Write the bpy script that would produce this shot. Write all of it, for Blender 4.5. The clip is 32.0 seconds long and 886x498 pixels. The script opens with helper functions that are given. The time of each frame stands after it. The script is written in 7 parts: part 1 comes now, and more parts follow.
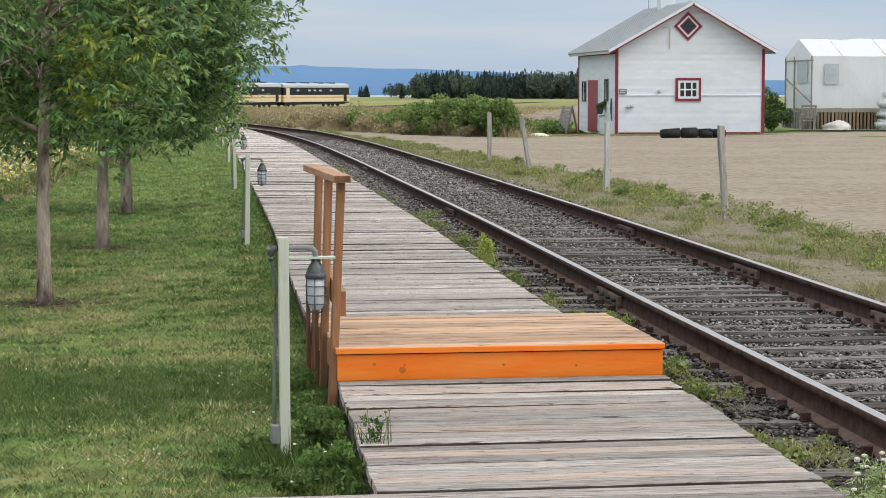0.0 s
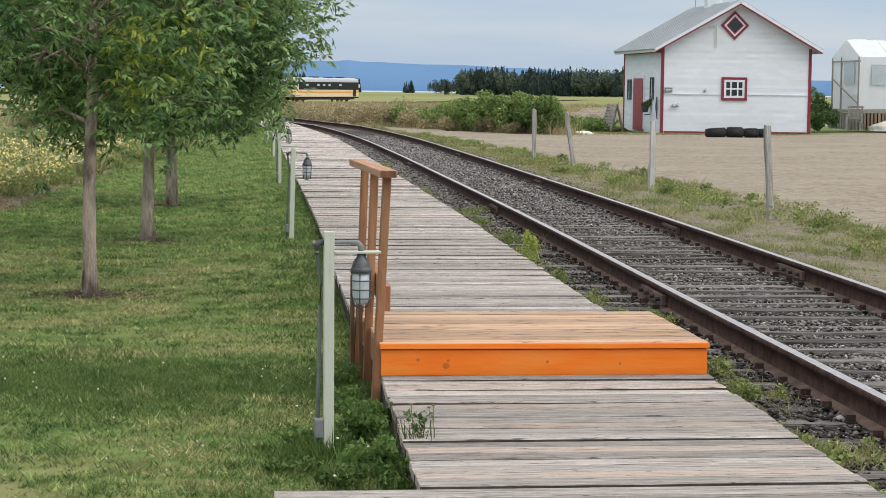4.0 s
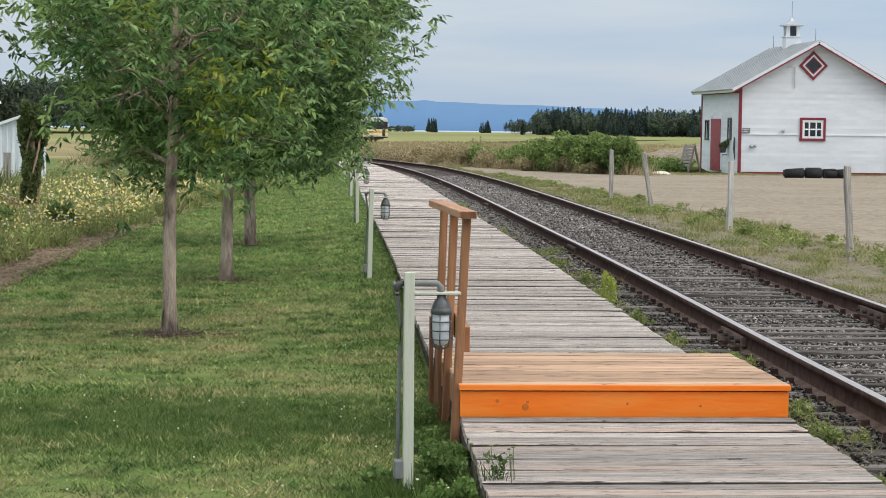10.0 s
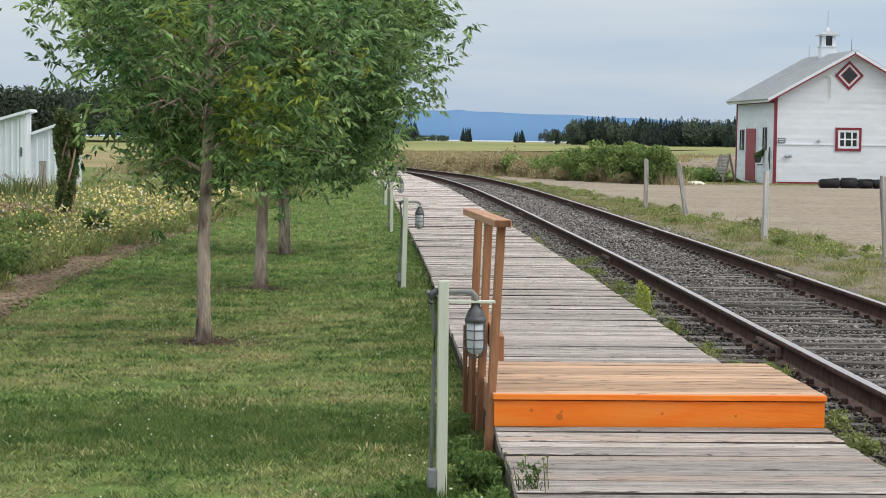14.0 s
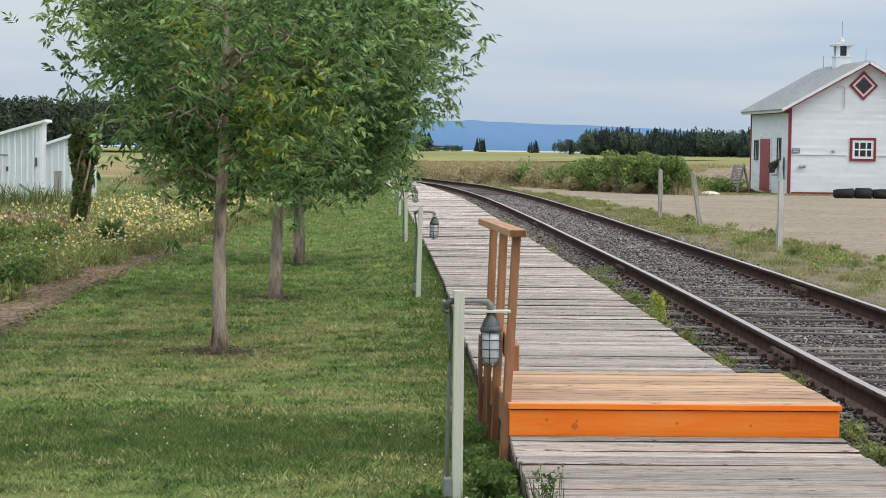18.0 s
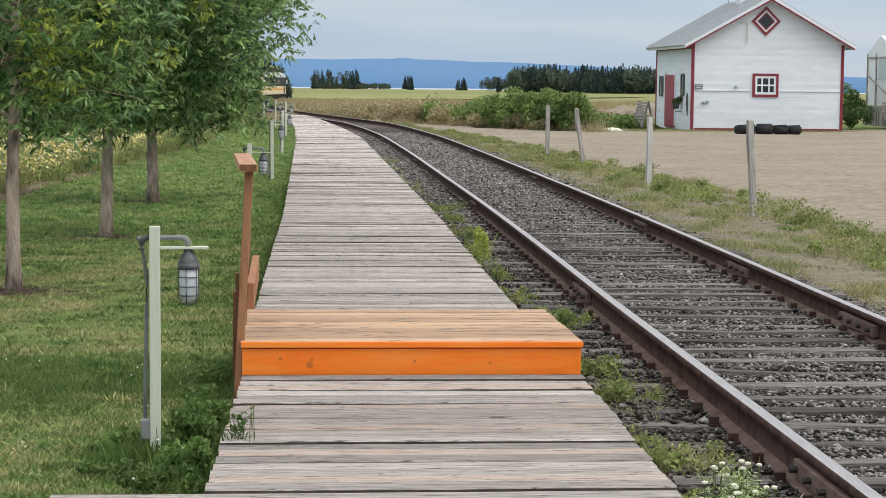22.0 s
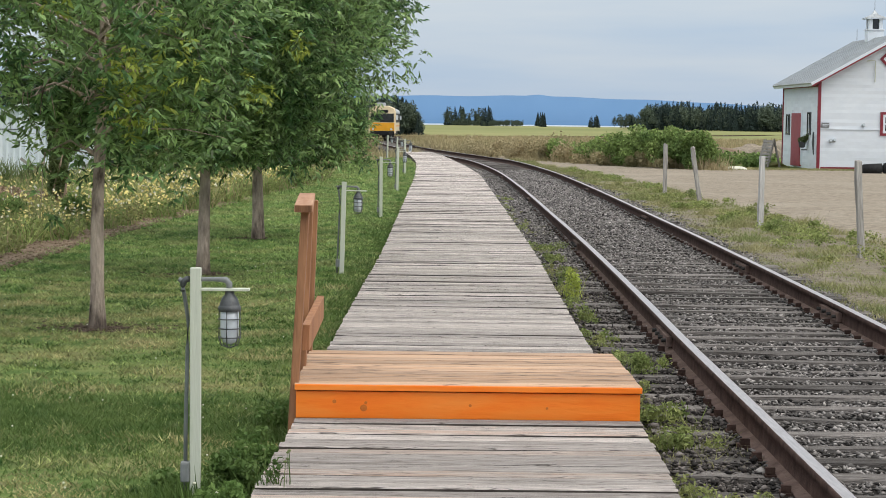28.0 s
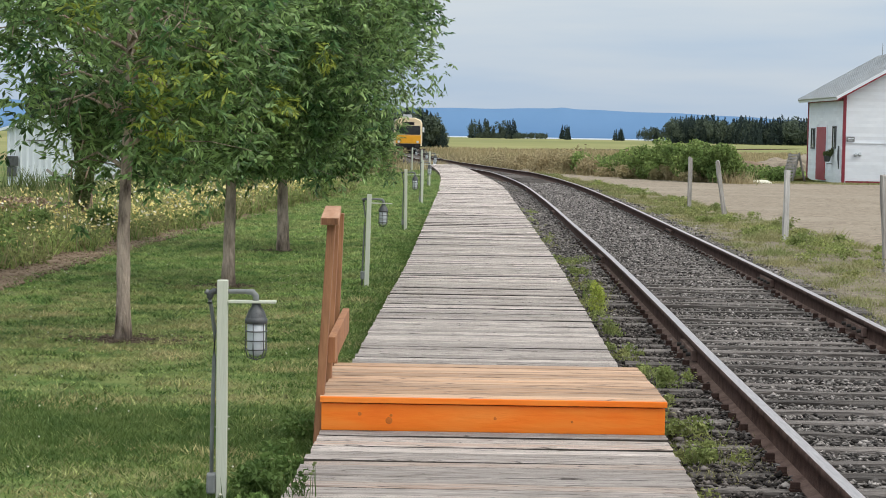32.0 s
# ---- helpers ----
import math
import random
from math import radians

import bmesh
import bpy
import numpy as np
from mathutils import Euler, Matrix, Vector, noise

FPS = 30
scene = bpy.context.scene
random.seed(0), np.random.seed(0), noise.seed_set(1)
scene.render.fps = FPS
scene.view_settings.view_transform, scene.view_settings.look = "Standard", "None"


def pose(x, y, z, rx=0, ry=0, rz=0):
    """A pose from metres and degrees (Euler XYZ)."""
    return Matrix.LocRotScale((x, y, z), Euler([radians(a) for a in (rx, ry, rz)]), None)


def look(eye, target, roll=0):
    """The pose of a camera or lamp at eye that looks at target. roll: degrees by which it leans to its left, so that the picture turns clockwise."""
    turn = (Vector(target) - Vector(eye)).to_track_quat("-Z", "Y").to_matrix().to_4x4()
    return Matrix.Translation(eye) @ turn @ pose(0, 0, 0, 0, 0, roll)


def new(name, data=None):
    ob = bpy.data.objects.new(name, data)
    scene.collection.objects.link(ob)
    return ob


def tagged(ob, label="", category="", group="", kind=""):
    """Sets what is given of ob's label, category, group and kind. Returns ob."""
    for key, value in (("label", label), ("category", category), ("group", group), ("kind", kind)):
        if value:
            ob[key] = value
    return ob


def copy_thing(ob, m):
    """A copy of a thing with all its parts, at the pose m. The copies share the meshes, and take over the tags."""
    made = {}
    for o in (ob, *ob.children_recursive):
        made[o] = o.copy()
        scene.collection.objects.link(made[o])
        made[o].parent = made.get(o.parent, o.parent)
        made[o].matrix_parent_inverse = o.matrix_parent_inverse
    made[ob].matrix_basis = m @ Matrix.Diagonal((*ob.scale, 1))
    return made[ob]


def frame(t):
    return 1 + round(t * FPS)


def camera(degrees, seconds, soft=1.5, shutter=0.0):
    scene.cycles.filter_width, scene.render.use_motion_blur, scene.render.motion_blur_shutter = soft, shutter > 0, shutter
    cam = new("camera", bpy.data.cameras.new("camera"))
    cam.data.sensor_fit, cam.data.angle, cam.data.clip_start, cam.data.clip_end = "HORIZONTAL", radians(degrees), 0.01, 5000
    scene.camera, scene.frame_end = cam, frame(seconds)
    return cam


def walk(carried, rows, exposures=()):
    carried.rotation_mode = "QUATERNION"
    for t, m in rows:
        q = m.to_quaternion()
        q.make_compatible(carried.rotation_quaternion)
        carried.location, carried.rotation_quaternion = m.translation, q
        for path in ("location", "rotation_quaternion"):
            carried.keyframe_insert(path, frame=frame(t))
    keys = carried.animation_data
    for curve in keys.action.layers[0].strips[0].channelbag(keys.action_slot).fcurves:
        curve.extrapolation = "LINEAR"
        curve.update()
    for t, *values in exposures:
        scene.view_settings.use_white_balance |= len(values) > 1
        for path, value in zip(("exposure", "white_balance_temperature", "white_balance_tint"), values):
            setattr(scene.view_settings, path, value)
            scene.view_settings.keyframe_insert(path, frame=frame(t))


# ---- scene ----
cam = camera(25.0, 32.0, soft=0.9)
PATH = [
    (0, (-0.816, -10.095, 1.484), (-0.55, -8.12, 1.325), -0.0),
    (0.5, (-0.816, -10.118, 1.481), (-0.554, -8.141, 1.323), 0.0),
    (1, (-0.819, -10.088, 1.483), (-0.559, -8.111, 1.325), 0.2),
    (1.5, (-0.818, -10.096, 1.486), (-0.559, -8.119, 1.328), 0.3),
    (2, (-0.825, -10.094, 1.485), (-0.567, -8.118, 1.326), 0.4),
    (2.5, (-0.821, -10.097, 1.489), (-0.566, -8.12, 1.326), 0.4),
    (3, (-0.826, -10.09, 1.484), (-0.578, -8.112, 1.318), 0.5),
    (3.5, (-0.827, -10.09, 1.481), (-0.59, -8.111, 1.314), 0.6),
    (5.5, (-0.834, -10.057, 1.481), (-0.65, -8.07, 1.348), 0.7),
    (6, (-0.836, -10.105, 1.485), (-0.661, -8.117, 1.357), 0.7),
    (6.5, (-0.838, -10.077, 1.488), (-0.668, -8.088, 1.364), 0.7),
    (7, (-0.841, -10.098, 1.487), (-0.674, -8.108, 1.367), 0.8),
    (7.5, (-0.85, -10.091, 1.492), (-0.686, -8.101, 1.376), 0.8),
    (8, (-0.842, -10.092, 1.486), (-0.68, -8.102, 1.372), 0.8),
    (8.5, (-0.843, -10.109, 1.488), (-0.685, -8.119, 1.372), 0.7),
    (9, (-0.843, -10.09, 1.484), (-0.689, -8.1, 1.365), 0.7),
    (9.5, (-0.846, -10.055, 1.485), (-0.695, -8.065, 1.361), 0.6),
    (10, (-0.847, -10.078, 1.486), (-0.699, -8.088, 1.362), 0.7),
    (10.5, (-0.854, -10.116, 1.488), (-0.708, -8.125, 1.366), 0.7),
    (11, (-0.852, -10.068, 1.483), (-0.709, -8.076, 1.364), 0.9),
    (11.5, (-0.85, -10.059, 1.483), (-0.711, -8.067, 1.366), 0.8),
    (12, (-0.851, -10.085, 1.481), (-0.718, -8.093, 1.363), 0.8),
    (12.5, (-0.844, -10.074, 1.479), (-0.717, -8.081, 1.36), 0.8),
    (13, (-0.847, -10.075, 1.482), (-0.726, -8.082, 1.363), 0.7),
    (13.5, (-0.854, -10.095, 1.48), (-0.738, -8.102, 1.362), 0.7),
    (14, (-0.847, -10.053, 1.48), (-0.733, -8.06, 1.365), 0.8),
    (14.5, (-0.85, -10.076, 1.483), (-0.736, -8.082, 1.372), 0.8),
    (16.5, (-0.845, -10.059, 1.478), (-0.735, -8.065, 1.37), 0.9),
    (17, (-0.847, -10.064, 1.482), (-0.739, -8.07, 1.375), 0.8),
    (17.5, (-0.853, -10.062, 1.481), (-0.747, -8.068, 1.374), 0.9),
    (18, (-0.856, -10.08, 1.479), (-0.756, -8.086, 1.374), 0.8),
    (18.5, (-0.849, -10.094, 1.485), (-0.761, -8.099, 1.377), 0.5),
    (19, (-0.812, -10.089, 1.475), (-0.738, -8.094, 1.362), 0.2),
    (19.5, (-0.72, -10.041, 1.469), (-0.649, -8.046, 1.351), -0.2),
    (20, (-0.639, -10.089, 1.474), (-0.554, -8.095, 1.348), -0.3),
    (20.5, (-0.489, -9.982, 1.476), (-0.384, -7.989, 1.341), -0.2),
    (21, (-0.279, -9.958, 1.467), (-0.15, -7.967, 1.321), 0.1),
    (21.5, (-0.034, -9.967, 1.475), (0.116, -7.979, 1.322), 0.4),
    (22, (0.159, -9.897, 1.46), (0.327, -7.91, 1.294), 0.6),
    (22.5, (0.361, -9.811, 1.46), (0.533, -7.826, 1.281), 0.7),
    (23, (0.53, -9.853, 1.467), (0.695, -7.869, 1.276), 0.8),
    (23.5, (0.607, -9.853, 1.466), (0.75, -7.869, 1.265), 0.8),
    (24, (0.584, -9.828, 1.47), (0.699, -7.841, 1.269), 0.7),
    (24.5, (0.57, -9.795, 1.478), (0.66, -7.806, 1.289), 0.4),
    (25, (0.559, -9.785, 1.484), (0.632, -7.794, 1.315), 0.4),
    (25.5, (0.549, -9.767, 1.482), (0.612, -7.774, 1.33), 0.4),
    (27.5, (0.543, -9.78, 1.486), (0.585, -7.785, 1.356), 0.7),
    (28, (0.543, -9.787, 1.485), (0.578, -7.792, 1.354), 0.8),
    (28.5, (0.545, -9.779, 1.482), (0.574, -7.783, 1.349), 0.7),
    (29, (0.548, -9.777, 1.483), (0.571, -7.782, 1.349), 0.8),
    (29.5, (0.547, -9.778, 1.482), (0.566, -7.782, 1.348), 0.8),
    (30, (0.543, -9.786, 1.485), (0.56, -7.79, 1.353), 0.9),
    (30.5, (0.538, -9.779, 1.482), (0.556, -7.784, 1.353), 0.9),
    (31, (0.536, -9.796, 1.486), (0.554, -7.8, 1.36), 1.0),
    (31.5, (0.535, -9.785, 1.486), (0.55, -7.789, 1.365), 1.0),
    (32, (0.533, -9.81, 1.49), (0.544, -7.813, 1.371), 1.0),
]
walk(cam, [(t, look(eye, target, roll)) for t, eye, target, roll in PATH])

# ---- light and air ----
SUN_EL, SUN_AZ = 48, 122          # degrees; azimuth clockwise from +y
world = bpy.data.worlds.new("sky")
scene.world = world
world.use_nodes = True
nt = world.node_tree
nt.nodes.clear()
w_out = nt.nodes.new("ShaderNodeOutputWorld")
w_bg = nt.nodes.new("ShaderNodeBackground")
w_sky = nt.nodes.new("ShaderNodeTexSky")
w_sky.sky_type, w_sky.sun_disc = "NISHITA", False
w_sky.sun_elevation, w_sky.sun_rotation = radians(SUN_EL), radians(SUN_AZ)
w_sky.dust_density, w_sky.air_density = 2.0, 1.0
w_co = nt.nodes.new("ShaderNodeTexCoord")
w_map = nt.nodes.new("ShaderNodeMapping")
w_map.inputs["Scale"].default_value = (1.3, 1.3, 12.0)
w_map.inputs["Location"].default_value = (0.3, 0.7, 0.2)
w_noise = nt.nodes.new("ShaderNodeTexNoise")
w_noise.inputs["Scale"].default_value = 2.2
w_noise.inputs["Detail"].default_value = 5
w_ramp = nt.nodes.new("ShaderNodeValToRGB")
w_ramp.color_ramp.elements[0].position = 0.36
w_ramp.color_ramp.elements[0].color = (4.7, 6.2, 8.2, 1)
w_ramp.color_ramp.elements[1].position = 0.66
w_ramp.color_ramp.elements[1].color = (7.0, 7.7, 8.45, 1)
w_mix = nt.nodes.new("ShaderNodeMix")
w_mix.data_type = "RGBA"
w_mix.inputs["Factor"].default_value = 0.8
nt.links.new(w_co.outputs["Generated"], w_map.inputs["Vector"])
nt.links.new(w_map.outputs["Vector"], w_noise.inputs["Vector"])
nt.links.new(w_noise.outputs["Fac"], w_ramp.inputs["Fac"])
nt.links.new(w_ramp.outputs["Color"], w_mix.inputs["B"])
nt.links.new(w_sky.outputs["Color"], w_mix.inputs["A"])
w_top = nt.nodes.new("ShaderNodeMix")
w_top.data_type = "RGBA"
w_top.inputs["B"].default_value = (7.3, 7.5, 7.55, 1)
nt.links.new(w_mix.outputs["Result"], w_top.inputs["A"])
nt.links.new(w_top.outputs["Result"], w_bg.inputs["Color"])
# an overcast sky grows brighter towards the zenith
w_sep = nt.nodes.new("ShaderNodeSeparateXYZ")
w_zen = nt.nodes.new("ShaderNodeMapRange")
w_zen.inputs["From Min"].default_value, w_zen.inputs["From Max"].default_value = 0.1, 1.0
w_zen.inputs["To Min"].default_value, w_zen.inputs["To Max"].default_value = 0.10, 0.198
nt.links.new(w_co.outputs["Generated"], w_sep.inputs[0])
nt.links.new(w_sep.outputs["Z"], w_zen.inputs["Value"])
nt.links.new(w_zen.outputs["Result"], w_bg.inputs["Strength"])
w_cloud = nt.nodes.new("ShaderNodeMapRange")
w_cloud.inputs["From Min"].default_value, w_cloud.inputs["From Max"].default_value = 0.15, 0.6
nt.links.new(w_sep.outputs["Z"], w_cloud.inputs["Value"])
nt.links.new(w_cloud.outputs["Result"], w_top.inputs["Factor"])
nt.links.new(w_bg.outputs["Background"], w_out.inputs["Surface"])
sun = new("sun", bpy.data.lights.new("sun", "SUN"))
sun.data.energy, sun.data.angle, sun.data.color = 1.6, radians(40), (1.0, 0.95, 0.87)
_a, _e = radians(SUN_AZ), radians(SUN_EL)
sun.matrix_world = look((math.sin(_a) * math.cos(_e) * 50, math.cos(_a) * math.cos(_e) * 50, math.sin(_e) * 50), (0, 0, 0))
scene.view_settings.exposure = 0.0


# ---- materials ----
def mat(name, dark, light, scale=8, rough=0.8, metal=0.0, bump=0.2, bump_scale=60, stretch=(1, 1, 1), random_mix=0.0, island=False,
        spots=None, spot_scale=2.0, spot_amount=0.5, spec=0.4, bump_dist=0.01, transl=0.0, crack=None, ramp=(0.3, 0.7), shifted=True):
    """A node material: two colours over noise, a third in patches, random per object or island, and fine relief."""
    m = bpy.data.materials.new(name)
    m.use_nodes = True
    t = m.node_tree
    b = t.nodes["Principled BSDF"]
    b.inputs["Roughness"].default_value = rough
    b.inputs["Metallic"].default_value = metal
    b.inputs["Specular IOR Level"].default_value = spec
    co = t.nodes.new("ShaderNodeTexCoord")
    mp = t.nodes.new("ShaderNodeMapping")
    mp.inputs["Scale"].default_value = stretch
    t.links.new(co.outputs["Object"], mp.inputs["Vector"])
    info = t.nodes.new("ShaderNodeObjectInfo")
    geo = t.nodes.new("ShaderNodeNewGeometry")
    rnd = geo.outputs["Random Per Island"] if island else info.outputs["Random"]
    shift = t.nodes.new("ShaderNodeVectorMath")
    shift.operation = "SCALE"
    comb = t.nodes.new("ShaderNodeCombineXYZ")
    for k in ("X", "Y", "Z"):
        t.links.new(rnd, comb.inputs[k])
    t.links.new(comb.outputs[0], shift.inputs[0])
    shift.inputs["Scale"].default_value = 37.0 if shifted else 0.0
    add = t.nodes.new("ShaderNodeVectorMath")
    t.links.new(mp.outputs["Vector"], add.inputs[0])
    t.links.new(shift.outputs[0], add.inputs[1])
    n1 = t.nodes.new("ShaderNodeTexNoise")
    n1.inputs["Scale"].default_value, n1.inputs["Detail"].default_value = scale, 6
    n1.inputs["Roughness"].default_value = 0.65
    t.links.new(add.outputs[0], n1.inputs["Vector"])
    r1 = t.nodes.new("ShaderNodeValToRGB")
    r1.color_ramp.elements[0].position, r1.color_ramp.elements[1].position = ramp
    r1.color_ramp.elements[0].color, r1.color_ramp.elements[1].color = (*dark, 1), (*light, 1)
    t.links.new(n1.outputs["Fac"], r1.inputs["Fac"])
    col = r1.outputs["Color"]
    if spots:
        n2 = t.nodes.new("ShaderNodeTexNoise")
        n2.inputs["Scale"].default_value, n2.inputs["Detail"].default_value = spot_scale, 4
        t.links.new(add.outputs[0], n2.inputs["Vector"])
        r2 = t.nodes.new("ShaderNodeValToRGB")
        r2.color_ramp.elements[0].position, r2.color_ramp.elements[1].position = 0.45, 0.68
        r2.color_ramp.elements[1].color = (spot_amount,) * 3 + (1,)
        t.links.new(n2.outputs["Fac"], r2.inputs["Fac"])
        mx = t.nodes.new("ShaderNodeMix")
        mx.data_type = "RGBA"
        t.links.new(r2.outputs["Color"], mx.inputs["Factor"])
        t.links.new(col, mx.inputs["A"])
        mx.inputs["B"].default_value = (*spots, 1)
        col = mx.outputs["Result"]
    if crack:
        ms2 = t.nodes.new("ShaderNodeMapping")
        ms2.inputs["Scale"].default_value = crack[1]
        t.links.new(add.outputs[0], ms2.inputs["Vector"])
        n4 = t.nodes.new("ShaderNodeTexNoise")
        n4.inputs["Scale"].default_value, n4.inputs["Detail"].default_value = 1.0, 3
        t.links.new(ms2.outputs[0], n4.inputs["Vector"])
        r4 = t.nodes.new("ShaderNodeValToRGB")
        r4.color_ramp.elements[0].position, r4.color_ramp.elements[1].position = 0.50 - crack[2], 0.50
        r4.color_ramp.elements[0].color, r4.color_ramp.elements[1].color = (0, 0, 0, 1), (0.85, 0.85, 0.85, 1)
        r4.color_ramp.elements.new(0.50 + crack[2]).color = (0, 0, 0, 1)
        t.links.new(n4.outputs["Fac"], r4.inputs["Fac"])
        mx4 = t.nodes.new("ShaderNodeMix")
        mx4.data_type = "RGBA"
        t.links.new(r4.outputs["Color"], mx4.inputs["Factor"])
        t.links.new(col, mx4.inputs["A"])
        mx4.inputs["B"].default_value = (*crack[0], 1)
        col = mx4.outputs["Result"]
    if random_mix:
        hsv = t.nodes.new("ShaderNodeHueSaturation")
        mr = t.nodes.new("ShaderNodeMapRange")
        mr.inputs["To Min"].default_value, mr.inputs["To Max"].default_value = 1 - random_mix, 1 + random_mix
        t.links.new(rnd, mr.inputs["Value"])
        t.links.new(mr.outputs["Result"], hsv.inputs["Value"])
        t.links.new(col, hsv.inputs["Color"])
        col = hsv.outputs["Color"]
    t.links.new(col, b.inputs["Base Color"])
    if bump:
        n3 = t.nodes.new("ShaderNodeTexNoise")
        n3.inputs["Scale"].default_value, n3.inputs["Detail"].default_value = bump_scale, 5
        t.links.new(add.outputs[0], n3.inputs["Vector"])
        bp = t.nodes.new("ShaderNodeBump")
        bp.inputs["Strength"].default_value, bp.inputs["Distance"].default_value = bump, bump_dist
        t.links.new(n3.outputs["Fac"], bp.inputs["Height"])
        t.links.new(bp.outputs["Normal"], b.inputs["Normal"])
    if transl:
        tr = t.nodes.new("ShaderNodeBsdfTranslucent")
        t.links.new(col, tr.inputs["Color"])
        ms = t.nodes.new("ShaderNodeMixShader")
        ms.inputs["Fac"].default_value = transl
        t.links.new(b.outputs["BSDF"], ms.inputs[1])
        t.links.new(tr.outputs["BSDF"], ms.inputs[2])
        t.links.new(ms.outputs["Shader"], t.nodes["Material Output"].inputs["Surface"])
    return m


M_LAWN = mat("lawn_soil", (0.045, 0.095, 0.022), (0.17, 0.225, 0.068), 5.0, 0.95, bump=0.5, bump_scale=90, spots=(0.25, 0.22, 0.105), spot_scale=1.6, spot_amount=0.75, spec=0.1, stretch=(0.6, 1.0, 1))
M_BLADE = mat("grass_blade", (0.045, 0.105, 0.024), (0.335, 0.41, 0.145), 6.5, 0.6, bump=0, random_mix=0.42, island=True, shifted=False, spots=(0.50, 0.42, 0.22), spot_scale=1.9, spot_amount=0.85, spec=0.25, transl=0.35, stretch=(0.6, 1.0, 1), ramp=(0.40, 0.62))
M_BLADEFAR = mat("fresh_grass_blade", (0.065, 0.15, 0.036), (0.34, 0.455, 0.15), 6.5, 0.6, bump=0, random_mix=0.42, island=True, shifted=False, spots=(0.50, 0.42, 0.22), spot_scale=1.9, spot_amount=0.42, spec=0.25, transl=0.35, stretch=(0.6, 1.0, 1), ramp=(0.40, 0.62))
M_LUSH = mat("lush_grass", (0.055, 0.115, 0.026), (0.17, 0.235, 0.07), 4.0, 0.6, bump=0, spec=0.2, transl=0.3)
M_CHIPS = mat("dark_wood_chips", (0.05, 0.038, 0.03), (0.22, 0.165, 0.125), 30, 0.95, bump=1.0, bump_scale=40, spec=0.1, bump_dist=0.03)
M_WEED = mat("weed_leaf", (0.06, 0.125, 0.03), (0.19, 0.27, 0.08), 6, 0.6, bump=0, random_mix=0.3, spec=0.2, transl=0.3)
M_VERGE = mat("verge_grass", (0.20, 0.205, 0.085), (0.45, 0.415, 0.22), 2.2, 0.7, bump=0, random_mix=0.0, spots=(0.19, 0.25, 0.085), spot_scale=0.9, spot_amount=0.8, spec=0.15, transl=0.25)
M_DRY = mat("dry_grass", (0.28, 0.235, 0.13), (0.52, 0.43, 0.265), 1.3, 0.8, bump=0, random_mix=0.0, spots=(0.19, 0.20, 0.09), spot_scale=0.4, spot_amount=0.7, spec=0.1, transl=0.2)
M_FIELD = mat("field", (0.21, 0.22, 0.092), (0.32, 0.312, 0.14), 0.02, 0.95, bump=0, spots=(0.18, 0.205, 0.085), spot_scale=0.012, spot_amount=0.7, spec=0.05)
M_STUBBLE = mat("dry_meadow", (0.22, 0.18, 0.095), (0.36, 0.30, 0.16), 0.25, 0.95, bump=0, spots=(0.18, 0.19, 0.08), spot_scale=0.09, spot_amount=0.7, spec=0.05)
M_GRAVEL = mat("gravel_dirt", (0.19, 0.157, 0.12), (0.365, 0.31, 0.245), 9, 0.95, bump=0.7, bump_scale=50, spots=(0.34, 0.295, 0.235), spot_scale=0.6, spot_amount=0.7, spec=0.1, bump_dist=0.015, stretch=(0.8, 1.0, 1), ramp=(0.36, 0.64))
M_VERGESOIL = mat("dry_verge_soil", (0.135, 0.118, 0.088), (0.29, 0.25, 0.19), 7, 0.95, bump=0.7, bump_scale=30, spots=(0.20, 0.185, 0.10), spot_scale=1.1, spot_amount=0.7, spec=0.1, bump_dist=0.02)
M_SOIL = mat("bed_soil", (0.16, 0.115, 0.08), (0.31, 0.235, 0.17), 5, 0.95, bump=0.8, bump_scale=25, spec=0.1, bump_dist=0.03)
# near-black: the shade between the stones is put into this colour
M_BALLAST_BASE = mat("shaded_ballast_base", (0.008, 0.0075, 0.007), (0.065, 0.058, 0.053), 24, 0.95, bump=1.0, bump_scale=28, spec=0.1, bump_dist=0.03)
M_STONE = mat("ballast_stone", (0.022, 0.020, 0.019), (0.32, 0.295, 0.28), 9, 0.9, bump=0.3, bump_scale=60, random_mix=0.9, island=True, spec=0.2)
M_STONEDARK = mat("dark_ballast_stone", (0.016, 0.014, 0.013), (0.17, 0.15, 0.14), 9, 0.9, bump=0.3, bump_scale=60, random_mix=0.9, island=True, spec=0.2)
M_PEBBLE = mat("yard_pebble", (0.22, 0.185, 0.145), (0.42, 0.36, 0.29), 9, 0.9, bump=0.2, random_mix=0.3, island=True, spec=0.15)
M_TIE = mat("tie_wood", (0.06, 0.053, 0.049), (0.34, 0.31, 0.29), 4, 0.9, bump=0.9, bump_scale=22, stretch=(0.7, 14, 10), random_mix=0.45, spots=(0.055, 0.047, 0.043), spot_scale=2.5, spot_amount=0.65, spec=0.1)
# dark rust, deepened for the shade under the rail head
M_RAIL = mat("rail_rust", (0.040, 0.025, 0.021), (0.108, 0.068, 0.057), 9, 0.95, metal=0.0, bump=0.35, bump_scale=70, spec=0.08)
# lighter rust: sky light on foot and joint bars, put into the colour
M_RAILFOOT = mat("skylit_rail_rust", (0.10, 0.067, 0.056), (0.235, 0.165, 0.14), 7, 0.95, bump=0.35, bump_scale=60, spec=0.08)
M_RAILTOP = mat("rail_top", (0.40, 0.355, 0.335), (0.62, 0.57, 0.545), 14, 0.36, metal=0.8, bump=0.05, bump_scale=90, stretch=(6, 0.4, 6))
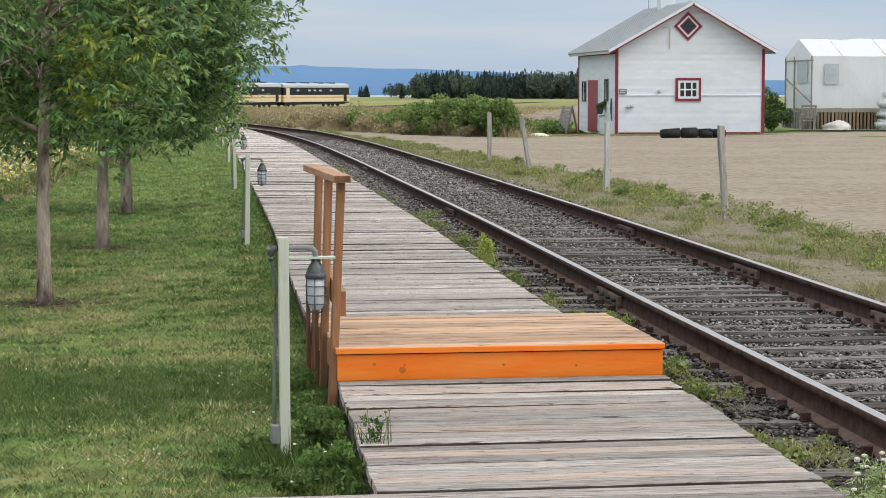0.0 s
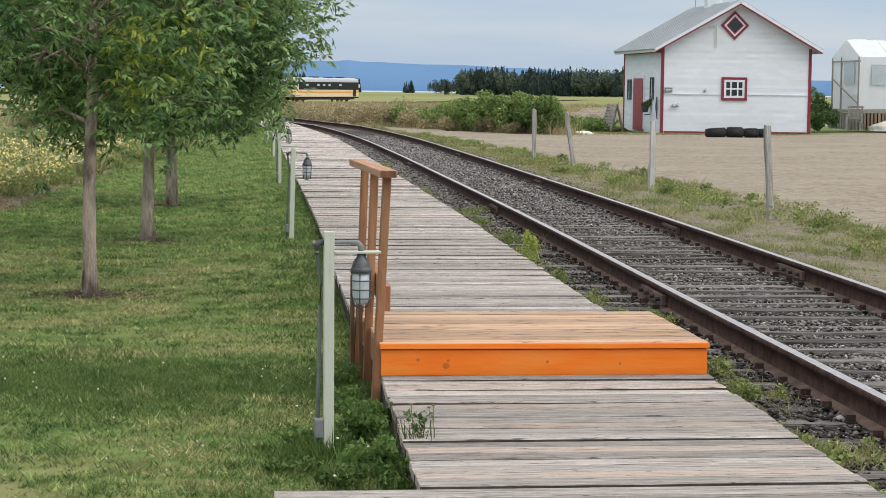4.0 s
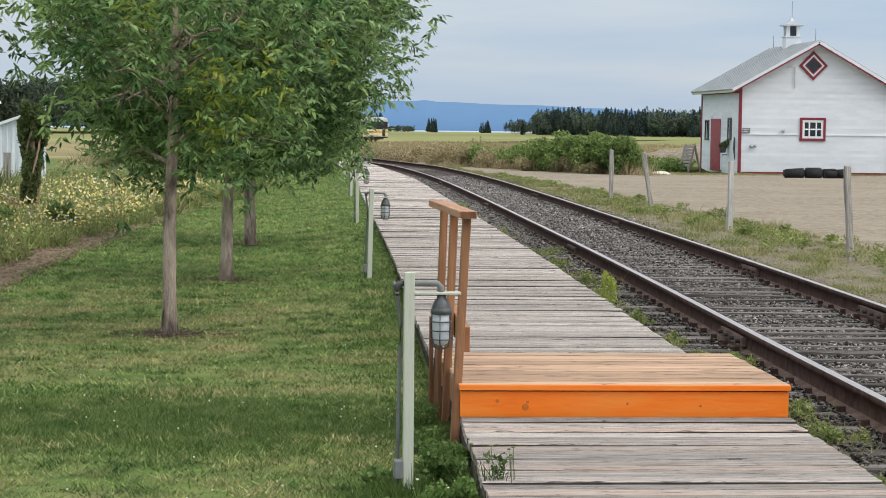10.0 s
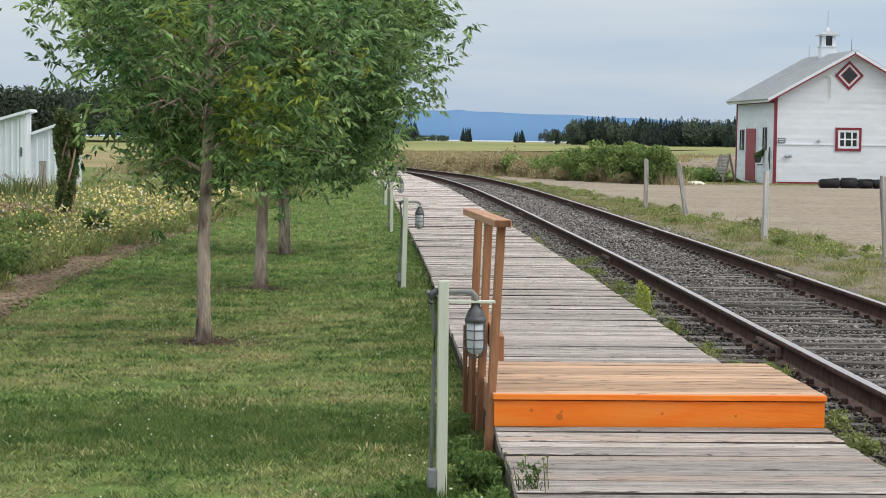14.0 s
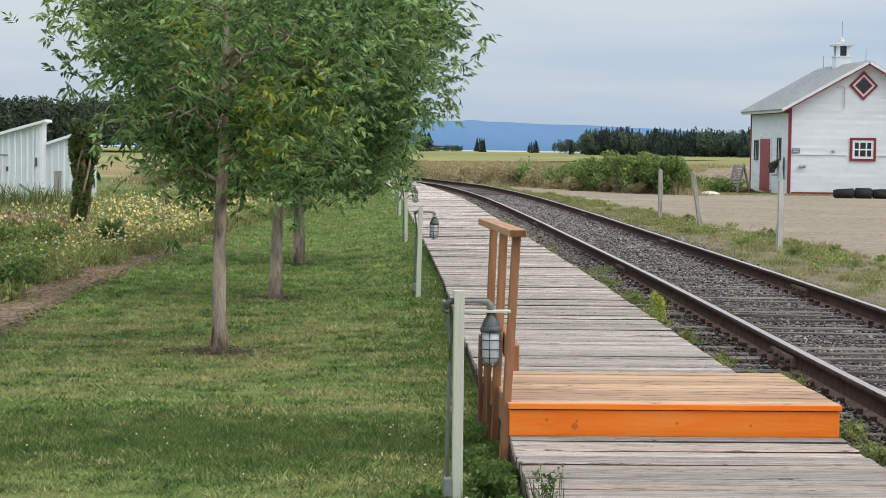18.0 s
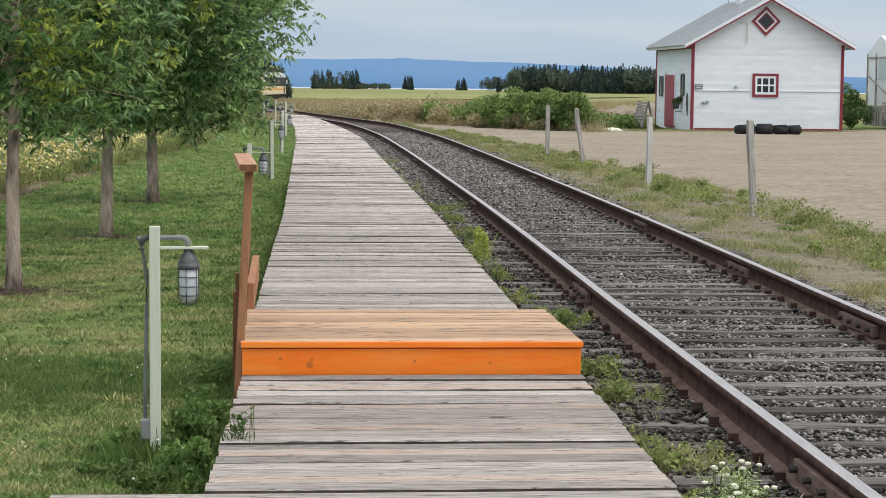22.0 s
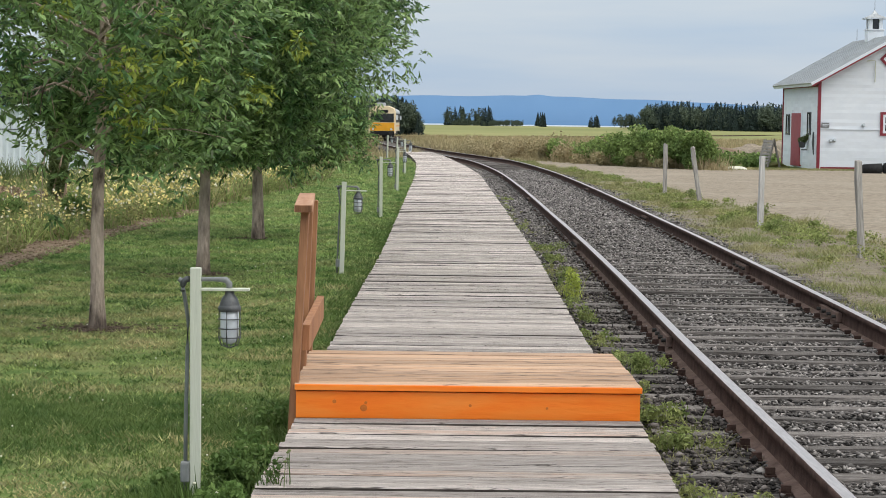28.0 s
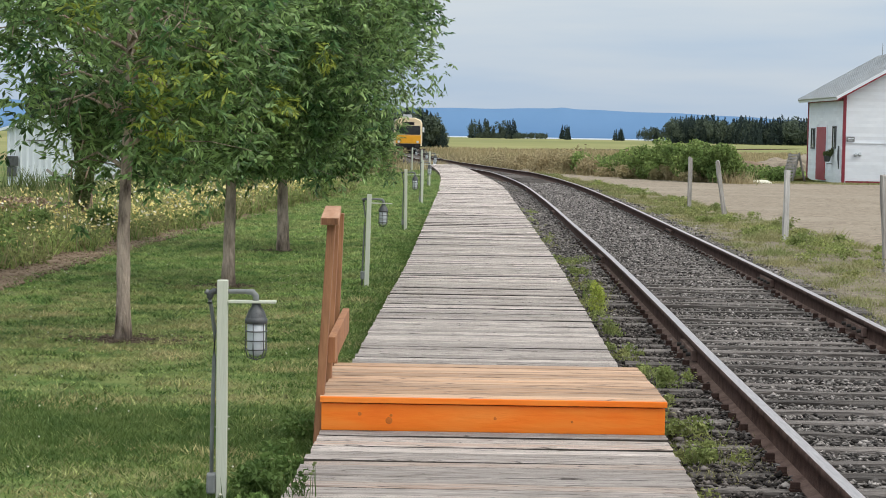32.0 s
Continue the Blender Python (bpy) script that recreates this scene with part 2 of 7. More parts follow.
M_PLANK = mat("weathered_plank", (0.37, 0.325, 0.295), (0.78, 0.705, 0.66), 2.4, 0.85, bump=1.0, bump_scale=9, stretch=(1.9, 9, 6), random_mix=0.30, spots=(0.30, 0.255, 0.225), spot_scale=1.1, spot_amount=0.6, spec=0.06, crack=((0.06, 0.05, 0.045), (0.8, 0.34, 1.0), 0.013), ramp=(0.36, 0.60))
M_PLANKWORN = mat("plank_with_paint_traces", (0.40, 0.33, 0.285), (0.80, 0.70, 0.635), 2.4, 0.85, bump=1.0, bump_scale=9, stretch=(1.9, 9, 6), random_mix=0.2, spots=(0.74, 0.49, 0.36), spot_scale=0.8, spot_amount=0.6, spec=0.06, crack=((0.06, 0.05, 0.045), (0.8, 0.34, 1.0), 0.013), ramp=(0.36, 0.60))
M_CAP = mat("worn_cedar_cap", (0.34, 0.175, 0.10), (0.56, 0.345, 0.235), 3.0, 0.7, bump=0.4, bump_scale=14, stretch=(8, 0.8, 8), spots=(0.42, 0.21, 0.12), spot_scale=2.5, spot_amount=0.5, spec=0.2)
M_OLDCEDAR = mat("old_cedar", (0.13, 0.06, 0.032), (0.26, 0.13, 0.068), 3.0, 0.75, bump=0.4, bump_scale=14, stretch=(8, 8, 0.8), spots=(0.09, 0.045, 0.027), spot_scale=2.5, spot_amount=0.5, spec=0.2)
# dirt, and the shade in gaps and along the deck's side, in one colour
M_PLANKSIDE = mat("shaded_dirty_plank_edge", (0.035, 0.030, 0.026), (0.11, 0.095, 0.083), 4, 0.95, bump=0.4, bump_scale=12, stretch=(2, 2, 2), spec=0.1)
M_NEWWOOD = mat("stained_cedar", (0.235, 0.103, 0.047), (0.42, 0.205, 0.10), 3.0, 0.65, bump=0.35, bump_scale=14, stretch=(8, 8, 0.8), random_mix=0.14, spots=(0.15, 0.066, 0.034), spot_scale=2.5, spot_amount=0.4)
M_STEPTOP = mat("worn_step_plank", (0.33, 0.205, 0.13), (0.66, 0.455, 0.315), 3.0, 0.7, bump=0.5, bump_scale=14, stretch=(0.5, 12, 12), random_mix=0.2, spots=(0.58, 0.31, 0.15), spot_scale=1.5, spot_amount=0.5, crack=((0.14, 0.09, 0.06), (2.2, 0.8, 1.0), 0.02))
M_ORANGE = mat("orange_paint", (0.90, 0.175, 0.008), (1.0, 0.262, 0.018), 3, 0.5, bump=0.22, bump_scale=14, stretch=(0.7, 4, 4), spots=(0.88, 0.27, 0.045), spot_scale=3, spot_amount=0.6)
M_KNOT = mat("wood_knot", (0.48, 0.12, 0.012), (0.62, 0.165, 0.02), 30, 0.6, bump=0.2)
M_POST = mat("pale_green_paint", (0.50, 0.525, 0.435), (0.66, 0.68, 0.575), 5, 0.6, bump=0.25, bump_scale=18, stretch=(8, 8, 0.8), spots=(0.40, 0.41, 0.35), spot_scale=5, spot_amount=0.4)
M_CONDUIT = mat("grey_conduit", (0.14, 0.15, 0.15), (0.24, 0.25, 0.25), 12, 0.5, bump=0.1)
M_LAMP = mat("lamp_casting", (0.06, 0.063, 0.065), (0.13, 0.135, 0.14), 20, 0.5, metal=0.4, bump=0.2, bump_scale=120)
M_FROST = mat("frosted_globe", (0.66, 0.70, 0.74), (0.80, 0.83, 0.86), 9, 0.25, bump=0.0, transl=0.3)
M_BARK = mat("bark", (0.085, 0.063, 0.053), (0.52, 0.41, 0.34), 3.5, 0.95, bump=1.0, bump_scale=12, stretch=(4, 4, 1.2), spots=(0.66, 0.53, 0.44), spot_scale=1.3, spot_amount=0.55, bump_dist=0.03, spec=0.1, ramp=(0.33, 0.60))
M_LEAF = mat("leaf", (0.052, 0.137, 0.046), (0.355, 0.485, 0.185), 1.5, 0.45, bump=0, random_mix=0.68, island=True, spec=0.45, transl=0.44, ramp=(0.36, 0.64), shifted=False)
M_LEAFY = mat("young_leaf", (0.32, 0.40, 0.07), (0.52, 0.56, 0.13), 2, 0.5, bump=0, random_mix=0.3, island=True, spec=0.3, transl=0.42)
M_WHITE = mat("white_board_paint", (0.70, 0.745, 0.80), (0.80, 0.84, 0.885), 1.5, 0.6, bump=0.2, bump_scale=20, random_mix=0.05, spots=(0.66, 0.69, 0.73), spot_scale=1.0, spot_amount=0.5)
M_RED = mat("red_trim_paint", (0.185, 0.02, 0.034), (0.265, 0.034, 0.05), 6, 0.5, bump=0.15)
M_DOORRED = mat("red_door_paint", (0.27, 0.04, 0.052), (0.36, 0.062, 0.075), 5, 0.55, bump=0.15)
M_ROOF = mat("tin_roof", (0.34, 0.36, 0.38), (0.50, 0.53, 0.55), 1.5, 0.45, metal=0.5, bump=0.1, stretch=(3, 1, 1), spots=(0.30, 0.30, 0.30), spot_scale=1.2, spot_amount=0.5)
M_GLASS = mat("dark_pane", (0.012, 0.013, 0.015), (0.03, 0.032, 0.035), 3, 0.08, bump=0.0, spec=0.6)
M_GREYWOOD = mat("grey_post_wood", (0.22, 0.20, 0.185), (0.46, 0.43, 0.40), 5, 0.9, bump=0.8, bump_scale=14, stretch=(9, 9, 0.8), spots=(0.14, 0.12, 0.11), spot_scale=3, spot_amount=0.5)
M_FENCE = mat("pale_fence_wood", (0.24, 0.225, 0.205), (0.56, 0.53, 0.495), 5, 0.9, bump=0.8, bump_scale=14, stretch=(9, 9, 0.8), spots=(0.17, 0.15, 0.14), spot_scale=3, spot_amount=0.55)
M_PALEPOST = mat("bleached_post", (0.42, 0.40, 0.385), (0.74, 0.72, 0.70), 5, 0.9, bump=0.8, bump_scale=14, stretch=(9, 9, 0.8), spots=(0.17, 0.15, 0.14), spot_scale=3, spot_amount=0.55)
M_PLASTIC = mat("milky_film", (0.82, 0.845, 0.875), (0.92, 0.93, 0.945), 1.2, 0.3, bump=0.5, bump_scale=2.5, bump_dist=0.06, spots=(0.74, 0.77, 0.80), spot_scale=1.2, spot_amount=0.4, transl=0.3, stretch=(1.2, 1.2, 0.8))
M_BLACK = mat("black_rubber", (0.01, 0.01, 0.011), (0.03, 0.03, 0.032), 8, 0.8, bump=0.3)
M_CREAM = mat("cream_coach_paint", (0.72, 0.58, 0.38), (0.78, 0.65, 0.45), 2, 0.35, bump=0.02)
M_YELLOW = mat("yellow_coach_paint", (0.75, 0.34, 0.015), (0.82, 0.40, 0.03), 2, 0.35, bump=0.02)
M_COACHBLACK = mat("black_window_band", (0.010, 0.010, 0.012), (0.018, 0.018, 0.02), 2, 0.5, bump=0.0, spec=0.2)
M_COACHROOF = mat("coach_roof", (0.40, 0.42, 0.44), (0.52, 0.54, 0.56), 2, 0.5, bump=0.02)
M_UNDER = mat("coach_underframe", (0.02, 0.019, 0.018), (0.05, 0.045, 0.04), 5, 0.8, bump=0.1)
# both far tree colours are paled and greyed to carry distance haze
M_CONIFER = mat("far_conifer", (0.022, 0.036, 0.035), (0.058, 0.078, 0.068), 0.5, 0.9, bump=0, random_mix=0.4, island=True, spec=0.05)
M_BROADLEAF = mat("far_broadleaf", (0.068, 0.09, 0.07), (0.12, 0.15, 0.105), 0.6, 0.9, bump=0, random_mix=0.3, spec=0.05)
M_BUSH = mat("bush_leaf", (0.10, 0.17, 0.052), (0.30, 0.385, 0.13), 0.9, 0.7, bump=0, random_mix=0.5, island=True, spec=0.15, transl=0.35, shifted=False)
M_DARKBUSH = mat("dark_bush_leaf", (0.05, 0.10, 0.036), (0.17, 0.25, 0.09), 0.9, 0.7, bump=0, random_mix=0.5, island=True, spec=0.15, transl=0.35, shifted=False)
M_BEDLEAF = mat("bed_leaf", (0.12, 0.18, 0.055), (0.38, 0.42, 0.15), 1.4, 0.7, bump=0, random_mix=0.4, island=True, spots=(0.34, 0.27, 0.15), spot_scale=0.5, spot_amount=0.6, spec=0.15, transl=0.35, shifted=False)
# the blue of the distant air is mixed into the hill colour
M_HILL = mat("haze_tinted_hill", (0.15, 0.275, 0.465), (0.18, 0.31, 0.50), 0.002, 1.0, bump=0, spec=0.0)
M_WATER = mat("far_water", (0.38, 0.45, 0.52), (0.5, 0.56, 0.62), 0.01, 0.35, bump=0)
M_FLOWER = mat("flower_yellow", (0.62, 0.50, 0.13), (0.80, 0.71, 0.35), 8, 0.6, bump=0, random_mix=0.35, island=True, transl=0.2)
M_FLOWERW = mat("flower_white", (0.7, 0.68, 0.55), (0.82, 0.8, 0.7), 8, 0.6, bump=0, random_mix=0.1, island=True, transl=0.2)
M_SLAT = mat("brown_slat", (0.16, 0.11, 0.075), (0.36, 0.27, 0.19), 4, 0.9, bump=0.4, bump_scale=14, stretch=(9, 9, 0.8), random_mix=0.35)
M_TARP = mat("pale_tarp", (0.50, 0.47, 0.42), (0.68, 0.65, 0.60), 3, 0.7, bump=0.5, bump_scale=8, bump_dist=0.03)
M_SILVER = mat("silvery_leaf", (0.24, 0.31, 0.12), (0.46, 0.52, 0.28), 6, 0.8, bump=0, random_mix=0.25, spec=0.1, transl=0.2)
M_PATCH = mat("mesh_patch", (0.42, 0.47, 0.50), (0.52, 0.57, 0.60), 3, 0.6, bump=0.1)
M_VINE = mat("vine_leaf", (0.07, 0.11, 0.033), (0.17, 0.205, 0.075), 3, 0.7, bump=0, random_mix=0.4, island=True, transl=0.3)


# ---- mesh helpers ----
def mesh_ob(name, bm, material, parent=None, label="", smooth=False, bevel=0.0):
    if bevel:
        bmesh.ops.bevel(bm, geom=list(bm.edges), offset=bevel, segments=2, affect="EDGES", profile=0.6)
    me = bpy.data.meshes.new(name)
    bm.to_mesh(me)
    bm.free()
    me.materials.append(material)
    if smooth:
        me.polygons.foreach_set("use_smooth", [True] * len(me.polygons))
    ob = new(name, me)
    if parent:
        ob.parent = parent
    if label:
        ob["label"] = label
    return ob


def part(name, bm, material, parent, label="", smooth=False, bevel=0.0):
    return mesh_ob(name, bm, material, parent, label, smooth, bevel)


def raw(name, verts, faces, materials, parent=None, label="", smooth=False, index=None):
    """A mesh object from vertex and face arrays."""
    me = bpy.data.meshes.new(name)
    verts = np.asarray(verts, dtype=np.float32)
    faces = np.asarray(faces, dtype=np.int32)
    n, k = faces.shape
    me.vertices.add(len(verts))
    me.vertices.foreach_set("co", verts.ravel())
    me.loops.add(n * k)
    me.loops.foreach_set("vertex_index", faces.ravel())
    me.polygons.add(n)
    me.polygons.foreach_set("loop_start", np.arange(0, n * k, k, dtype=np.int32))
    for m in (materials if isinstance(materials, (list, tuple)) else [materials]):
        me.materials.append(m)
    if index is not None:
        me.polygons.foreach_set("material_index", np.asarray(index, dtype=np.int32))
    if smooth:
        me.polygons.foreach_set("use_smooth", [True] * n)
    me.update(calc_edges=True)
    ob = new(name, me)
    if parent:
        ob.parent = parent
    if label:
        ob["label"] = label
    return ob


def box(bm, x0, x1, y0, y1, z0, z1, m=None):
    """Adds a box to bm, turned by m."""
    vs = [bm.verts.new((x, y, z)) for z in (z0, z1) for y in (y0, y1) for x in (x0, x1)]
    for f in ((0, 2, 3, 1), (4, 5, 7, 6), (0, 1, 5, 4), (1, 3, 7, 5), (3, 2, 6, 7), (2, 0, 4, 6)):
        bm.faces.new([vs[i] for i in f])
    if m is not None:
        bmesh.ops.transform(bm, matrix=m, verts=vs)
    return bm


def boxm(x0, x1, y0, y1, z0, z1, m=None):
    return box(bmesh.new(), x0, x1, y0, y1, z0, z1, m)


def tube(bm, points, radii, sides=8, cap=True):
    """A tapering tube along points."""
    rings = []
    pts = [Vector(p) for p in points]
    for i, p in enumerate(pts):
        d = (pts[min(i + 1, len(pts) - 1)] - pts[max(i - 1, 0)]).normalized()
        q = d.to_track_quat("Z", "Y")
        r = radii[i] if isinstance(radii, (list, tuple)) else radii
        rings.append([bm.verts.new(p + q @ Vector((math.cos(a) * r, math.sin(a) * r, 0))) for a in [2 * math.pi * k / sides for k in range(sides)]])
    for a, b in zip(rings, rings[1:]):
        for k in range(sides):
            bm.faces.new((a[k], a[(k + 1) % sides], b[(k + 1) % sides], b[k]))
    if cap:
        bm.faces.new(list(reversed(rings[0])))
        bm.faces.new(rings[-1])
    return bm


def lathe(bm, profile, at=(0, 0, 0), sides=16):
    """A turned body about z from (radius, z) pairs."""
    rings = [[bm.verts.new((at[0] + r * math.cos(2 * math.pi * k / sides), at[1] + r * math.sin(2 * math.pi * k / sides), at[2] + z)) for k in range(sides)] for r, z in profile]
    for a, b in zip(rings, rings[1:]):
        for k in range(sides):
            bm.faces.new((a[k], a[(k + 1) % sides], b[(k + 1) % sides], b[k]))
    bm.faces.new(list(reversed(rings[0])))
    bm.faces.new(rings[-1])
    return bm


def curve_at(table, y):
    """Smooth x over y through the table's (y, x) pairs."""
    ys, xs = np.array([p[0] for p in table], float), np.array([p[1] for p in table], float)
    d = np.gradient(xs, ys)
    y = np.asarray(y, float)
    i = np.clip(np.searchsorted(ys, y) - 1, 0, len(ys) - 2)
    h = ys[i + 1] - ys[i]
    u = np.clip((y - ys[i]) / h, 0, 1)
    return ((2 * u**3 - 3 * u**2 + 1) * xs[i] + (u**3 - 2 * u**2 + u) * h * d[i] + (-2 * u**3 + 3 * u**2) * xs[i + 1] + (u**3 - u**2) * h * d[i + 1])


rng = np.random.default_rng(7)

# ---- plan ----
TRACK = [(-30, 2.4), (-12, 2.80), (-3.5, 2.99), (0, 3.065), (3, 3.13), (6.4, 3.22), (12, 3.35), (21.5, 3.51), (33, 3.68), (46.5, 3.72), (57, 3.45), (67, 2.9), (85, 1.8), (100, 0.95), (125, -0.2),
         (150, -1.0), (175, -1.62), (192, -2.02), (205, -2.45), (225, -2.6), (238, -2.45), (247, -1.3), (254, 0.8), (262, 4.0), (271, 8.2), (283.5, 14.6), (302.8, 25.6), (325, 38.5), (350, 54), (380, 73), (430, 106)]
WALK = [(-14, 0.5), (-3, 0.76), (0, 0.85), (3, 0.89), (6.5, 0.965), (11.2, 1.08), (18.3, 1.2), (29.5, 1.37), (43.5, 1.55), (56, 1.49), (69, 1.2), (78, 0.85)]
WALK_END = 76.0
GAUGE = 0.765                    # half the distance between rail heads
RAIL_TOP = 0.05


def track_z(y):
    return np.interp(y, [0, 60, 120, 190, 310, 420], [0, 0, -0.4, -0.9, -1.2, -0.9])


LAWN_Z, LOT_Z = -0.15, -0.12


def rise(x, y):
    """The yard's slight rise towards the greenhouse."""
    return np.interp(y, [25, 48], [0, 0.10]) * np.clip((np.asarray(x) - 20.2) / 1.5, 0, 1)


# the camera's early place, about which the yard's things are scaled
YARD_EYE, YARD_SCALE = Vector((-1.0, -10.0, 1.48)), 0.92


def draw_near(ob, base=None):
    """Brings a thing of the yard nearer by scaling it about the camera's place; base: the place of its foot, where its
    Empty goes.
    """
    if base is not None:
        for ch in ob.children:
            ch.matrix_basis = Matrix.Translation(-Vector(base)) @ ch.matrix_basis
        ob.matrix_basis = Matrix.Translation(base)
    ob.matrix_basis = Matrix.Translation(YARD_EYE * (1 - YARD_SCALE)) @ Matrix.Scale(YARD_SCALE, 4) @ ob.matrix_basis
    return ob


def walk_half(y):
    return float(np.interp(y, [0, 44, 58, 78], [0.85, 0.85, 0.70, 0.60]))


def swell(x, y):
    """The lawn's low bank along the lamps."""
    return np.interp(y, [3, 8, 20, 31, 42, 52, 64, 74], [0, 0.085, 0.095, 0.115, 0.15, 0.145, 0.11, 0]) * np.exp(-((np.asarray(x) - curve_at(WALK, y) + 1.2) / 0.7) ** 2)


def ground_z(x, y):
    """The height of the ground: flat lawn, a shallow bank at the track's far reach."""
    c = curve_at(TRACK, np.clip(y, -30, 430))
    z = np.full(np.shape(x), LAWN_Z)
    far = np.interp(y, [60, 130, 200, 310, 420, 540, 620, 900], [0, -0.5, -0.95, -1.2, -0.6, -0.3, -4.0, -16.0])
    yard = rise(x, y) * np.clip((np.asarray(95.0) - y) / 15, 0, 1)
    ditch = -0.14 * np.clip((2.3 - np.abs(np.asarray(x) - c)) / 0.4, 0, 1)
    return z + far + yard + ditch + swell(x, y)


# ---- ground ----
def build_ground():
    xs = np.concatenate([[-3500, -1500, -700, -350, -180, -100, -60], np.arange(-40, -6, 1.5), np.arange(-6, 4, 0.4), np.arange(4, 60, 1.5), [62, 70, 90, 130, 200, 350, 700, 1500, 3500]])
    ys = np.concatenate([[-400, -150, -60, -30], np.arange(-20, 90, 1.5), np.arange(92, 460, 8), [480, 510, 540, 580, 620, 760, 900, 1600, 2600, 4200]])
    gx, gy = np.meshgrid(xs, ys)
    gz = ground_z(gx, gy)
    v = np.stack([gx.ravel(), gy.ravel(), gz.ravel()], 1)
    w = len(xs)
    f = [(j * w + i, j * w + i + 1, (j + 1) * w + i + 1, (j + 1) * w + i) for j in range(len(ys) - 1) for i in range(w - 1)]
    fy = np.array([ys[j] for j in range(len(ys) - 1) for i in range(w - 1)])
    fx = np.array([xs[i] for j in range(len(ys) - 1) for i in range(w - 1)])
    idx = np.where((fy > 86) | (fx > 60) | (fx < -40) , 1, 0)
    idx = np.where((fy > 86) & (fy < 285) & (fx > -30) & (fx < 60), 2, idx)
    ob = raw("ground", v, f, [M_LAWN, M_FIELD, M_STUBBLE], smooth=True, index=idx)
    tagged(ob, "mown lawn running out into flat yellow-green fields", "ground", kind="structure")


def sheet(name, left, right, ys, z, material, label, category):
    """A strip between two edge tables, with a wavering edge."""
    xl, xr = curve_at(left, ys), curve_at(right, ys)
    wob = lambda s: 0.10 * np.sin(ys * 1.7 + s) + 0.07 * np.sin(ys * 4.1 + 2 * s) + rng.normal(0, 0.03, len(ys))
    cols = 14
    v = []
    for k in range(cols + 1):
        u = (k / cols) ** 2 if name == 'gravel_lot' else k / cols if name == 'rough_verge' else 1 - (1 - k / cols) ** 2
        edge = wob(1.0) if k == 0 else wob(4.0) if k == cols else 0
        xx = xl * (1 - u) + xr * u + edge
        zz = (z + rise(xx, ys) if name != 'flower_bed_soil' else z + 0 * ys) - (0.06 if k in (0, cols) else 0)
        v.append(np.stack([xx, ys, zz], 1))
    v = np.concatenate(v)
    n = len(ys)
    f = [(k * n + i, (k + 1) * n + i, (k + 1) * n + i + 1, k * n + i + 1) for k in range(cols) for i in range(n - 1)]
    ob = raw(name, v, f, material, smooth=True)
    return tagged(ob, label, category, kind="structure")


LOT_EDGE = [(-25, 6.6), (0, 6.6), (10, 6.6), (13.5, 6.65), (20.5, 6.75), (25.7, 6.69), (31.8, 6.52), (40.2, 6.3), (45.5, 6.12), (50.7, 5.78), (56, 5.3), (61, 4.95), (70, 4.3), (90, 3.1)]
BED_EDGE = [(3, -3.72), (7.9, -3.71), (11.5, -3.68), (15.6, -3.5), (20.9, -3.2), (26.3, -2.79), (33, -2.2), (45, -1.2)]


def build_lot():
    ys = np.arange(-25, 76, 0.5)
    left = LOT_EDGE
    right = [(-25, 95), (46, 95), (54, 80), (58, 40), (59.5, 11.5), (62, 8.4), (66, 6.6), (72, 5.4), (90, 4.2)]
    sheet("gravel_lot", left, right, ys, LOT_Z + 0.012, M_GRAVEL, "wide beige packed gravel and dirt yard", "yard")
    ys = np.arange(3, 45, 0.3)
    sheet("rough_verge", [(-25, 3.75), (0, 4.32), (20, 4.75), (33, 4.92), (46.5, 4.98), (57, 4.62), (67, 3.95), (90, 2.7)], [(yy, xx + 0.25) for yy, xx in LOT_EDGE], ys, LOT_Z + 0.002, M_VERGESOIL, "dry patchy soil of the verge beside the track", "verge")
    sheet("flower_bed_soil", [(3, -7.5), (45, -7.0)], BED_EDGE, ys,
          LAWN_Z + 0.02, M_SOIL, "bare brown soil along the edge of a flower bed", "soil")


# ---- railway ----
def frame_at(y):
    """The track's centre, its left-pointing normal and its heading at y."""
    x = float(curve_at(TRACK, y))
    dx = float(curve_at(TRACK, y + 0.5) - curve_at(TRACK, y - 0.5))
    a = math.atan2(dx, 1.0)
    return x, float(track_z(y)), a


